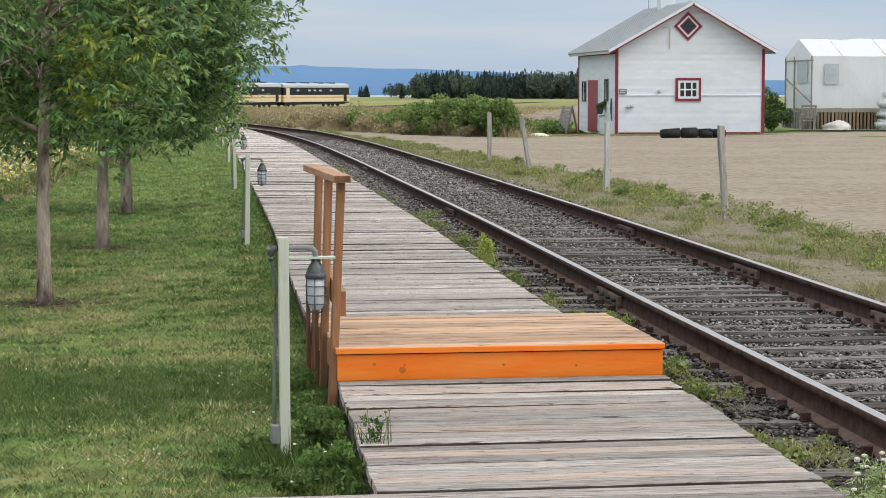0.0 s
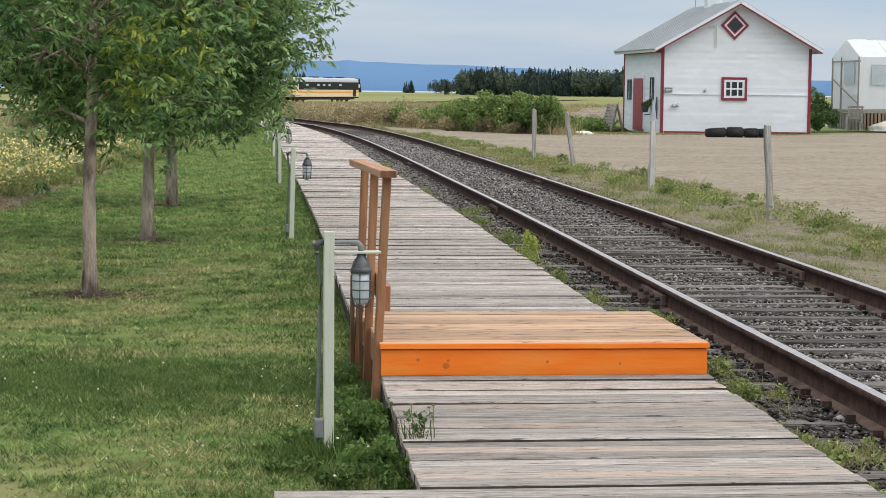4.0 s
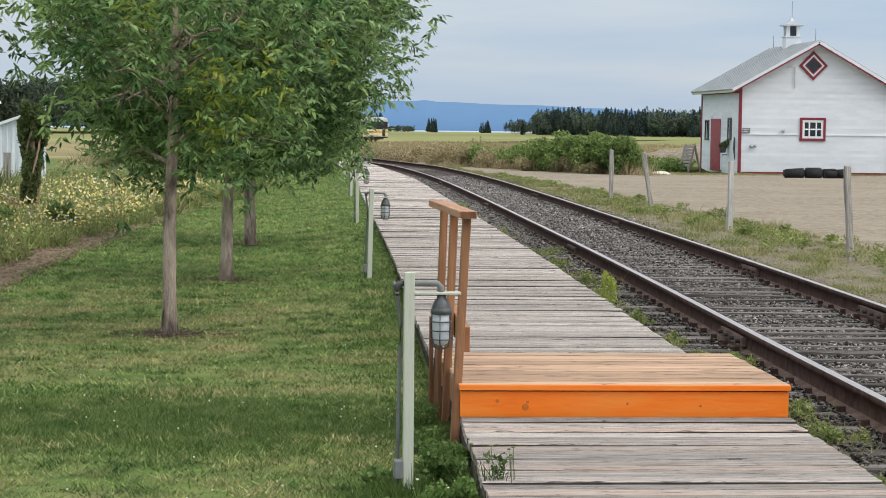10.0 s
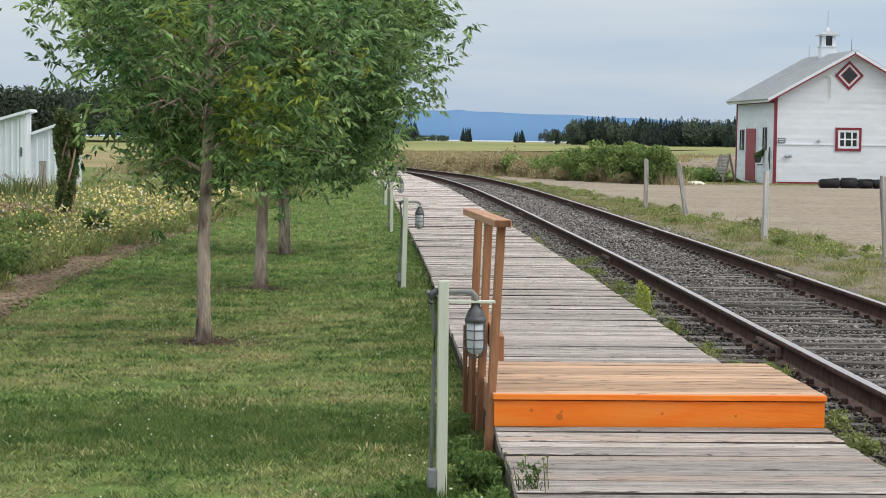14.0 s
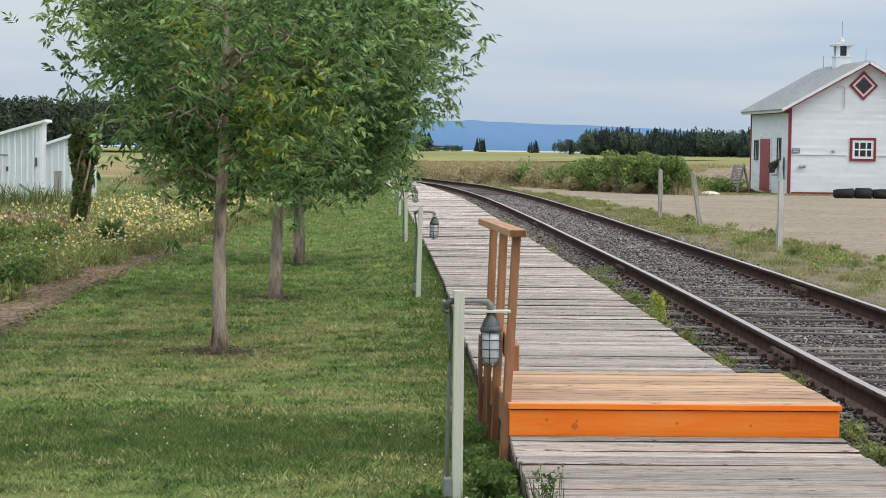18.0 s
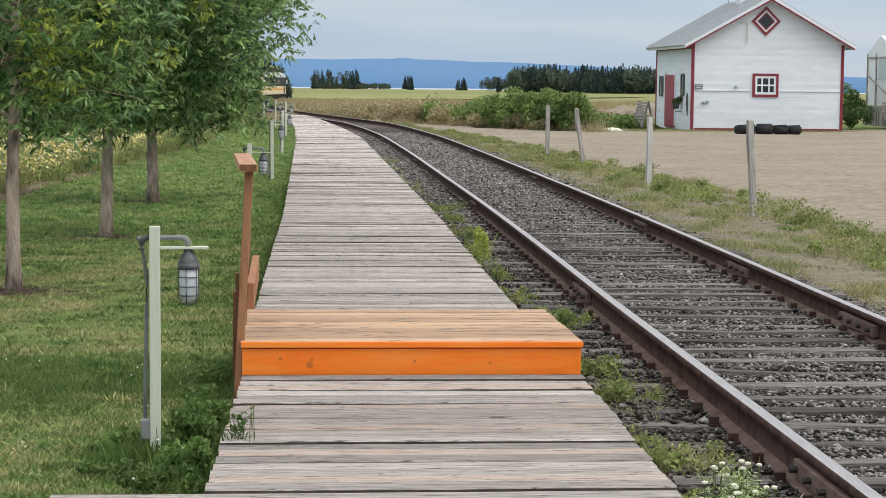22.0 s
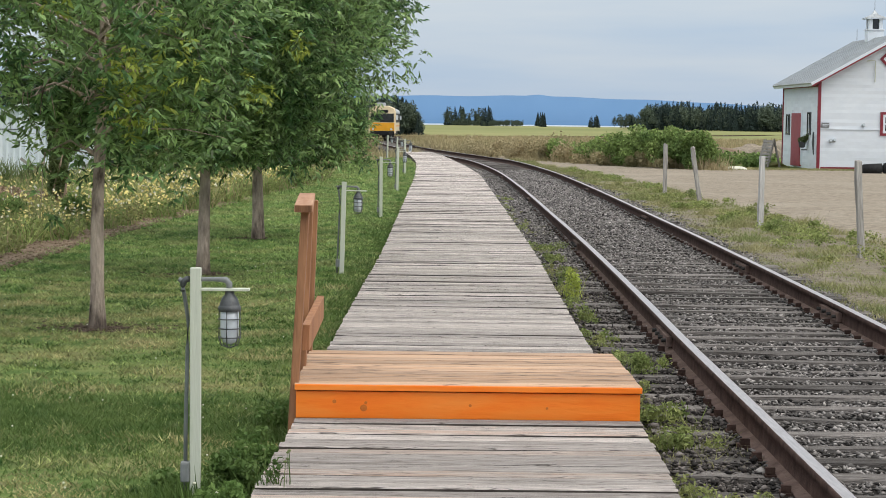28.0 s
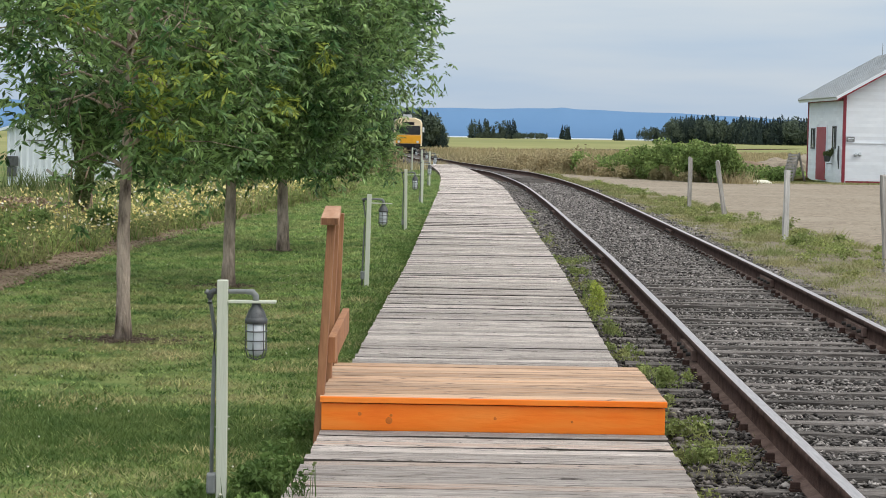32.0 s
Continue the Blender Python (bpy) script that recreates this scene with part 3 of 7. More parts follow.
def build_rails():
    prof = [(-0.062, -0.165), (0.062, -0.165), (0.062, -0.152), (0.012, -0.135), (0.009, -0.045), (0.036, -0.034), (0.036, -0.006), (0.028, -0.001), (0.016, 0.0), (-0.020, 0.0), (-0.028, -0.001), (-0.036, -0.006), (-0.036, -0.034), (-0.009, -0.045), (-0.012, -0.135), (-0.062, -0.152)]
    ys = np.concatenate([np.arange(-25, 90, 0.75), np.arange(90, 430, 4.0)])
    for side in (-1, 1):
        v, f, idx = [], [], []
        n = len(prof)
        for y in ys:
            x, z, a = frame_at(y)
            for px, pz in prof:
                o = side * GAUGE + px
                v.append((x + o * math.cos(a), y - o * math.sin(a), RAIL_TOP + z + pz))
        for i in range(len(ys) - 1):
            for k in range(n):
                f.append((i * n + k, i * n + (k + 1) % n, (i + 1) * n + (k + 1) % n, (i + 1) * n + k))
                # foot faces take the rust painted lighter for sky light
                idx.append(1 if k in (7, 8, 9) else 2 if k in (1, 2, 14, 15) else 0)
        rail = raw("rail", v, f, [M_RAIL, M_RAILTOP, M_RAILFOOT], index=idx)
        tagged(rail, "rusty steel rail with a bright worn running surface", "rail", "rails of the track")
        for yj in ((-2.66, 4.3, 14.6, 28.0, 42.0) if side < 0 else (2.45, 6.2, 11.2, 21.4, 33.5)):
            x, z, a = frame_at(yj)
            for s in (-1, 1):
                bar = part("joint_bar", boxm(min(s * 0.012, s * 0.05), max(s * 0.012, s * 0.05), -0.40, 0.40, -0.125, -0.052, pose(side * GAUGE, 0, RAIL_TOP)), M_RAILFOOT, rail, "rusty bolted joint bar", bevel=0.004)
                bar.matrix_basis = pose(x, yj, z, 0, 0, -math.degrees(a))
                for k in (-0.33, -0.11, 0.11, 0.33):
                    bm = bmesh.new()
                    bmesh.ops.create_cone(bm, cap_ends=True, segments=6, radius1=0.016, radius2=0.014, depth=0.05, matrix=pose(side * GAUGE + s * 0.056, k, RAIL_TOP - 0.085, 0, 90, 0))
                    part("joint_bolt", bm, M_UNDER, bar)


def build_ties():
    """Wooden ties, the nearest as single pieces, and the ballast between."""
    ballast_ys = np.concatenate([np.arange(-20, 90, 0.4), np.arange(90, 430, 5)])
    prof = [(-1.95, -0.21), (-1.5, -0.185), (-1.3, -0.165), (-0.7, -0.16), (0, -0.16), (0.7, -0.16), (1.3, -0.16), (1.7, -0.165), (2.8, -0.2)]
    v, f = [], []
    for y in ballast_ys:
        x, z, a = frame_at(y)
        for px, pz in prof:
            v.append((x + px * math.cos(a), y - px * math.sin(a), z + pz + rng.normal(0, 0.012)))
    n = len(prof)
    for i in range(len(ballast_ys) - 1):
        for k in range(n - 1):
            f.append((i * n + k, i * n + k + 1, (i + 1) * n + k + 1, (i + 1) * n + k))
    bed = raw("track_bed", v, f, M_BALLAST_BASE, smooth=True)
    tagged(bed, "dark ballast bed of crushed stone under the track", "track bed", kind="structure")
    meshes = []
    for k in range(4):
        bm = boxm(-1.27, 1.27, -0.074, 0.074, -0.17, 0.0)
        bmesh.ops.subdivide_edges(bm, edges=[e for e in bm.edges if abs(e.verts[0].co.x - e.verts[1].co.x) > 1], cuts=5)
        for vv in bm.verts:
            vv.co += Vector((rng.normal(0, 0.012) if abs(vv.co.x) > 1.2 else 0, rng.normal(0, 0.007), rng.normal(0, 0.004)))
        me = bpy.data.meshes.new("tie")
        bm.to_mesh(me)
        bm.free()
        me.materials.append(M_TIE)
        meshes.append(me)
    y, k = -24.0, 0
    tie_ys = []
    rest_v, rest_f = [], []
    while y < 210:
        x, z, a = frame_at(y)
        m = pose(x + rng.normal(0, 0.02), y, z - 0.108 + rng.normal(0, 0.006), 0, rng.normal(0, 0.3), -math.degrees(a) + rng.normal(0, 0.7))
        if y < 84:
            ob = new("tie", meshes[k % 4])
            ob.parent = bed
            ob.matrix_basis = m
        else:
            c = [m @ Vector(p) for p in ((-1.27, -0.1, 0), (1.27, -0.1, 0), (1.27, 0.1, 0), (-1.27, 0.1, 0), (-1.27, -0.1, -0.12), (1.27, -0.1, -0.12))]
            b0 = len(rest_v)
            rest_v += [tuple(p) for p in c]
            rest_f += [(b0, b0 + 1, b0 + 2, b0 + 3), (b0 + 4, b0 + 5, b0 + 1, b0)]
        tie_ys.append(y)
        y += 0.43 + rng.normal(0, 0.02)
        k += 1
    spike = bpy.data.meshes.new("rail_spike")
    bm = boxm(-0.026, 0.026, -0.055, 0.055, -0.018, 0.002)
    box(bm, -0.022, 0.022, -0.035, -0.005, 0.004, 0.034)
    bm.to_mesh(spike)
    bm.free()
    spike.materials.append(M_RAIL)
    for ty in [q for q in tie_ys if -4.5 < q < 26]:
        x, z, a = frame_at(ty)
        for s in (-1, 1):
            for o in (-0.088, 0.088):
                ob = new("rail_spike", spike)
                ob.parent = bed
                ob.matrix_basis = pose(x + (s * GAUGE + o) * math.cos(a), ty - (s * GAUGE + o) * math.sin(a) + rng.normal(0, 0.02), z - 0.104, 0, 0, -math.degrees(a) + rng.normal(0, 4))
    far = raw("far_ties", rest_v, rest_f, M_TIE, bed)
    tagged(far, kind="stuff")
    # loose stones
    count = 190000
    yy = -6 + 58 * rng.random(count) ** 1.5
    off = np.where(rng.random(count) < 0.85, rng.uniform(-1.7, 1.3, count), rng.uniform(-1.85, 1.65, count))
    ties = np.array(tie_ys)
    near = ties[np.clip(np.searchsorted(ties, yy), 1, len(ties) - 1)]
    prev = ties[np.clip(np.searchsorted(ties, yy) - 1, 0, len(ties) - 2)]
    mid = (near + prev) / 2
    spread = np.where(np.abs(off) < 1.3, np.interp(yy, [8, 18], [0.74, 1.0]), 1.0)
    yy = mid + (yy - mid) * spread
    size = rng.uniform(0.008, 0.019, count) * np.where(rng.random(count) < 0.05, 1.5, 1.0)
    cx = curve_at(TRACK, yy) + off
    cz = np.interp(np.abs(off), [0, 1.3, 1.75, 2.4], [-0.128, -0.130, -0.15, -0.15]) + rng.uniform(-0.014, 0.012, count) + track_z(yy)
    cz += np.where(np.abs(np.abs(off) - GAUGE) < 0.13, 0.014, 0.0) + np.where((off < -0.87) & (rng.random(count) < 0.5), 0.018, 0.0)
    cz += np.interp(yy, [8, 20], [0, 0.022])
    size *= np.interp(yy, [8, 25], [1.0, 1.45])
    on_shoulder = (off < -0.83 + rng.normal(0, 0.05, count)) & (yy < 11 + rng.normal(0, 3, count))
    for sel, m, label in ((~on_shoulder, M_STONE, "grey crushed ballast stones between the ties"), (on_shoulder, M_STONEDARK, "dark ballast stones on the track's shoulder")):
        ballast(yy[sel], cx[sel], cz[sel], size[sel], m, label)


def ballast(yy, cx, cz, size, material, label):
    """Angular stones of given sizes at given places, all one mesh."""
    count = len(yy)
    bv = np.array([(1, 0, 0), (-1, 0, 0), (0, 1, 0), (0, -1, 0), (0, 0, 1), (0, 0, -1)], float)
    bf = np.array([(0, 2, 4), (2, 1, 4), (1, 3, 4), (3, 0, 4), (2, 0, 5), (1, 2, 5), (3, 1, 5), (0, 3, 5)])
    bv = bv[None] + rng.normal(0, 0.22, (count, 6, 3))
    V = bv * size[:, None, None] * rng.uniform(0.6, 1.5, (count, 1, 3)) * rng.uniform(0.7, 1.25, (count, 6, 1))
    ang = rng.uniform(0, 6.28, count)
    ca, sa = np.cos(ang)[:, None], np.sin(ang)[:, None]
    V = np.stack([V[..., 0] * ca - V[..., 1] * sa, V[..., 0] * sa + V[..., 1] * ca, V[..., 2] * 0.55], -1)
    V += np.stack([cx, yy, cz], 1)[:, None, :]
    F = bf[None] + (np.arange(count) * 6)[:, None, None]
    tagged(raw("ballast_stones", V.reshape(-1, 3), F.reshape(-1, 3), material), label, "ballast", kind="stuff")


# ---- boardwalk ----
def build_boardwalk():
    base = new("boardwalk")
    tagged(base, "long weathered grey plank boardwalk beside the track", "boardwalk", kind="structure")
    meshes = []
    for k in range(8):
        # worn plank: wavering long edges, rounded top
        xs = np.sort(np.concatenate([[-1, 1], np.linspace(-0.8, 0.8, 5) + rng.uniform(-0.15, 0.15, 5)]))
        v, f = [], []
        for x in xs:
            lo, hi = -0.5 + abs(rng.normal(0, 0.016)), 0.5 - abs(rng.normal(0, 0.016))
            z = rng.normal(0, 0.0006)
            v += [(x, lo, -0.038), (x, lo, z - 0.006), (x, lo + 0.035, z), (x, hi - 0.035, z), (x, hi, z - 0.006), (x, hi, -0.038)]
        for j in range(len(xs) - 1):
            a = j * 6
            f += [(a + e, a + 6 + e, a + 6 + (e + 1) % 6, a + (e + 1) % 6) for e in range(6)]
        f += [(0, 1, 2, 3, 4, 5), tuple(len(v) - 1 - e for e in range(6))]
        me = bpy.data.meshes.new("plank")
        me.from_pydata(v, [], f)
        bm = bmesh.new()
        bm.from_mesh(me)
        bmesh.ops.recalc_face_normals(bm, faces=bm.faces)
        bm.to_mesh(me)
        bm.free()
        me.materials.append(M_PLANK if k < 6 else M_PLANKWORN)
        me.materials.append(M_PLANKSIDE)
        # side faces get the dark colour, so shade in the gaps is painted
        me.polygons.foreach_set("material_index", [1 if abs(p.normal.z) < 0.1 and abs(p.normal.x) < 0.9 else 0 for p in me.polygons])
        meshes.append(me)
    y, i, before = -13.07, 0, 0.14
    while y < WALK_END:
        wid = float(rng.choice([0.133, 0.140, 0.140, 0.15]))
        y += (before + wid) / 2
        before = wid
        if not (-0.02 < y < 1.4):
            c = float(curve_at(WALK, y))
            half = walk_half(y)
            x0, x1 = c - half, c + half
            if y < -2.86:
                x0 = -0.62
            ob = new("plank", meshes[6 + i % 2 if y < 0 and i % 4 == 1 else i % 6])
            ob.parent = base
            w = wid - float(rng.choice([0.007, 0.011, 0.015, 0.021], p=[0.26, 0.36, 0.26, 0.12]))
            if y > 4:
                w = wid - (wid - w) * 0.85
            hw = (x1 - x0) / 2
            ob.matrix_basis = pose((x0 + x1) / 2 + rng.normal(0, 0.003), y, rng.normal(0, 0.005), rng.normal(0, 1.1), rng.normal(0, 0.10), rng.normal(0, 0.12)) @ Matrix.Diagonal((hw, w, 1, 1))
        i += 1
    for side, name in ((-1, "stringer"), (1, "stringer"), (0, "stringer")):
        ys = np.concatenate([np.arange(-2.8, WALK_END, 1.5), [WALK_END]]) if side < 0 else np.concatenate([np.arange(-13, WALK_END, 1.5), [WALK_END]])
        v, f = [], []
        for y in ys:
            h = walk_half(y)
            c = float(curve_at(WALK, y)) + side * (h - 0.03)
            for dx, z in ((-0.02, -0.2), (0.02, -0.2), (0.02, -0.04), (-0.02, -0.04)):
                v.append((c + dx, y, z))
        for i2 in range(len(ys) - 1):
            for k in range(4):
                f.append((i2 * 4 + k, i2 * 4 + (k + 1) % 4, (i2 + 1) * 4 + (k + 1) % 4, (i2 + 1) * 4 + k))
        # the left stringer is coloured dark for the shadowed deck side
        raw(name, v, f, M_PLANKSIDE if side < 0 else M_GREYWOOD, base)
    part("stringer", boxm(-0.6, -0.15, -2.84, -2.8, -0.2, -0.04), M_GREYWOOD, base)


STEP_W, STEP_H, STEP_D = 1.70, 0.168, 1.45


def build_step():
    ob = new("wooden_step")
    tagged(ob, "low orange-painted wooden step with worn cedar planks on the boardwalk", "step")
    part("riser_board", boxm(0.0, STEP_W, 0.0, 0.038, 0.0, STEP_H - 0.035), M_ORANGE, ob, "bright orange painted front board", bevel=0.003)
    for s in (0.0, STEP_W - 0.038):
        part("side_board", boxm(s, s + 0.038, 0.04, STEP_D - 0.04, 0.0, STEP_H - 0.034), M_NEWWOOD, ob, bevel=0.003)
    part("back_board", boxm(0.0, STEP_W, STEP_D - 0.038, STEP_D, 0.0, STEP_H - 0.032), M_NEWWOOD, ob, bevel=0.003)
    y, i = -0.012, 0
    while y < STEP_D - 0.02:
        m = M_STEPTOP
        lift = 0.012 if i == 0 else 0.0
        b = part("tread_plank", boxm(-0.006 + rng.normal(0, 0.003), STEP_W + 0.008 + rng.normal(0, 0.003), y + 1.4 * lift, y + 0.129, STEP_H - 0.028, STEP_H + rng.normal(0, 0.0012)), m, ob, bevel=0.004)
        y += 0.1455
        i += 1
    part("nosing", boxm(-0.006, STEP_W + 0.008, -0.016, 0.004, STEP_H - 0.029, STEP_H - 0.0005), M_ORANGE, ob, "worn orange painted nosing strip", bevel=0.003)
    for kx, kz, r in ((0.19, 0.083, 0.010), (0.335, 0.052, 0.018), (0.345, 0.078, 0.008), (0.86, 0.07, 0.008), (1.24, 0.06, 0.007)):
        bm = bmesh.new()
        bmesh.ops.create_cone(bm, cap_ends=True, segments=12, radius1=r, radius2=r * 0.9, depth=0.003, matrix=pose(kx, -0.0005, kz, 90, 0, 0))
        part("knot", bm, M_KNOT, ob)


def build_handrail():
    """Three leaning posts on the step's left side, a cap board and a short side board."""
    ob = new("handrail")
    tagged(ob, "reddish stained cedar handrail with three posts beside the step", "handrail")
    top = 1.0
    for y0, y1, x0, x1 in ((0.05, 0.12, -0.045, 0.012), (0.74, 0.78, -0.04, 0.0), (1.42, 1.44, -0.04, -0.005)):
        bm = bmesh.new()
        box(bm, x0, x0 + 0.04, y0 - 0.045, y0 + 0.045, -0.16, top + 0.012)
        for vv in bm.verts:
            if vv.co.z > 0.5:
                vv.co.y += y1 - y0
                vv.co.x += x1 - x0
        part("rail_post", bm, M_NEWWOOD, ob, bevel=0.004)
    part("rail_cap", boxm(-0.045, 0.045, -0.75, 0.75, -0.019, 0.019, pose(0.0, 0.74, top + 0.032, 0, 0, 2.2)), M_CAP, ob, "worn pinkish cap board", bevel=0.006)
    for e in (-0.752, 0.748):
        part("end_grain", boxm(-0.040, 0.040, e, e + 0.004, -0.015, 0.015, pose(0.0, 0.74, top + 0.032, 0, 0, 2.2)), M_OLDCEDAR, ob, "dark sawn end of the cap board")
    part("side_board", boxm(-0.019, 0.019, -0.66, 0.66, -0.065, 0.065, pose(0.046, 0.80, 0.395, 1.2, 0, -0.6)), M_NEWWOOD, ob, bevel=0.004)
    for y, x, z in ((0.80, -0.062, 0.33), (1.445, -0.062, 0.36)):
        part("scab_board", boxm(x, x + 0.021, y - 0.042, y + 0.042, -0.16, z, pose(0, 0, 0, 0.6, 0, 0)), M_OLDCEDAR, ob, "darker short board nailed to the post's foot", bevel=0.003)


# ---- lamps along the boardwalk ----
def build_lamps():
    ob = new("walkway_lamp")
    tagged(ob, "pale green wooden post with a caged grey jelly-jar lamp", "lamp post", "lamps along the boardwalk")
    H = 0.992
    part("lamp_post", boxm(-0.0228, 0.0228, -0.0228, 0.0228, -0.05, H), M_POST, ob, bevel=0.004)
    bm = bmesh.new()
    tube(bm, [(-0.044, 0.02, 0.02), (-0.043, 0.02, 0.3), (-0.036, 0.02, H - 0.34), (-0.034, 0.02, H - 0.22), (-0.048, 0.012, H - 0.12), (-0.054, 0.0, H - 0.085)], 0.0085, 8)
    part("conduit", bm, M_CONDUIT, ob, smooth=True)
    bm = bmesh.new()
    tube(bm, [(-0.054, 0, H - 0.10), (-0.055, 0, H - 0.075), (-0.050, 0, H - 0.058), (-0.040, 0, H - 0.049), (-0.022, 0, H - 0.047)], [0.0125, 0.0135, 0.0145, 0.0135, 0.0125], 10)
    part("pipe_elbow", bm, M_LAMP, ob, "dark grey cast pipe elbow", smooth=True)
    part("elbow_cap", tube(bmesh.new(), [(-0.061, 0, H - 0.055), (-0.072, 0, H - 0.046)], [0.012, 0.010], 10), M_CONDUIT, ob, "pale grey screw cap", smooth=True)
    part("junction_box", boxm(-0.062, -0.0235, -0.03, 0.03, 0.085, 0.17), M_CONDUIT, ob, "grey outlet box", bevel=0.008)
    bm = bmesh.new()
    tube(bm, [(-0.03, 0, H - 0.048), (0.03, 0, H - 0.048), (0.09, 0, H - 0.048), (0.125, 0, H - 0.050), (0.140, 0, H - 0.066), (0.142, 0, H - 0.105)], [0.010, 0.010, 0.010, 0.014, 0.014, 0.012], 10)
    part("lamp_arm", bm, M_CONDUIT, ob, smooth=True)
    part("arm_slat", boxm(0.0235, 0.226, -0.028, 0.028, H - 0.096, H - 0.086), M_POST, ob, "thin pale board over the lamp", bevel=0.002)
    lx, lz = 0.142, H - 0.095
    bm = bmesh.new()
    lathe(bm, [(0.012, 0.006), (0.019, 0.0), (0.020, -0.016), (0.034, -0.035), (0.042, -0.058), (0.044, -0.066), (0.0475, -0.068), (0.0475, -0.086), (0.043, -0.088)], (lx, 0, lz), 20)
    part("lamp_head", bm, M_LAMP, ob, "dark grey cast lamp head", smooth=True)
    bm = bmesh.new()
    lathe(bm, [(0.038, -0.086), (0.0395, -0.13), (0.038, -0.19), (0.030, -0.215), (0.012, -0.226)], (lx, 0, lz), 20)
    part("glass_globe", bm, M_FROST, ob, "frosted white glass jar", smooth=True)
    for k in range(6):
        a = math.pi * k / 3 + 0.3
        ca, sa = math.cos(a), math.sin(a)
        part("cage_wire", tube(bmesh.new(), [(lx + 0.045 * ca, 0.045 * sa, lz - 0.085), (lx + 0.046 * ca, 0.046 * sa, lz - 0.20), (lx + 0.034 * ca, 0.034 * sa, lz - 0.232), (lx, 0, lz - 0.243)], 0.0028, 5), M_LAMP, ob, smooth=True)
    for z in (-0.12, -0.160, -0.198):
        ring = [(lx + 0.046 * math.cos(2 * math.pi * k / 16), 0.046 * math.sin(2 * math.pi * k / 16), lz + z) for k in range(17)]
        part("cage_ring", tube(bmesh.new(), ring, 0.0028, 5, cap=False), M_LAMP, ob, smooth=True)
    first = pose(-0.344, -1.395, LAWN_Z, 0, -0.2, 2)
    for x, y, z, r, h in ((-0.105, 9.75, -0.065, 1.0, 0.92), (0.12, 20.9, -0.06, -0.5, 0.945), (0.307, 31.2, -0.04, 0.6, 0.91), (0.44, 41.7, -0.005, -0.4, 0.945), (0.171, 52.0, -0.01, 0.3, 0.89), (-0.239, 62.5, -0.045, 0.4, 0.89)):
        copy_thing(ob, pose(x, y, z, 0, r, 4) @ Matrix.Diagonal((1, 1, h, 1)))
    ob.matrix_basis = first


# ---- trees ----
def leaf_cloud(tips, per, length, width, spread, droop=0.6, blades=5):
    """Compound leaves round each tip: leaflets in pairs along a drooping stalk. Returns vertices and triangles."""
    n = len(tips) * per
    base = np.repeat(tips, per, axis=0) + rng.normal(0, spread, (n, 3))
    d = rng.normal(0, 1, (n, 3))
    d[:, 2] = d[:, 2] * 0.6 - droop
    d /= np.linalg.norm(d, axis=1)[:, None]
    side = np.cross(d, np.array([0, 0, 1.0]) + rng.normal(0, 0.25, (n, 3)))
    side /= np.linalg.norm(side, axis=1)[:, None]
    V, F, c = [], [], 0
    for k in range(blades):
        u = 0.3 + 0.7 * (k // 2) / max(1, (blades - 1) // 2)
        s = 0 if k == blades - 1 else (1 if k % 2 else -1)
        L = length * rng.uniform(0.75, 1.2, (n, 1))
        W = width * rng.uniform(0.8, 1.2, (n, 1))
        root = base + d * (u * length * 1.5)
        dirv = d * (1.0 if s == 0 else 0.62) + side * s * 0.75 + rng.normal(0, 0.16, (n, 3)) + np.array([0, 0, -0.18])
        dirv /= np.linalg.norm(dirv, axis=1)[:, None]
        nrm = np.cross(dirv, rng.normal(0, 0.8, (n, 3)) + np.array([0, 0, 1.0]))
        nrm /= np.linalg.norm(nrm, axis=1)[:, None] + 1e-9
        mid = root + dirv * L * 0.45
        tip = root + dirv * L + np.array([0, 0, -0.12]) * L
        V.append(np.stack([root, mid + nrm * W * 0.5, tip, mid - nrm * W * 0.5], 1))
    V = np.concatenate(V).reshape(-1, 3)
    F = np.arange(len(V)).reshape(-1, 4)
    return V, F


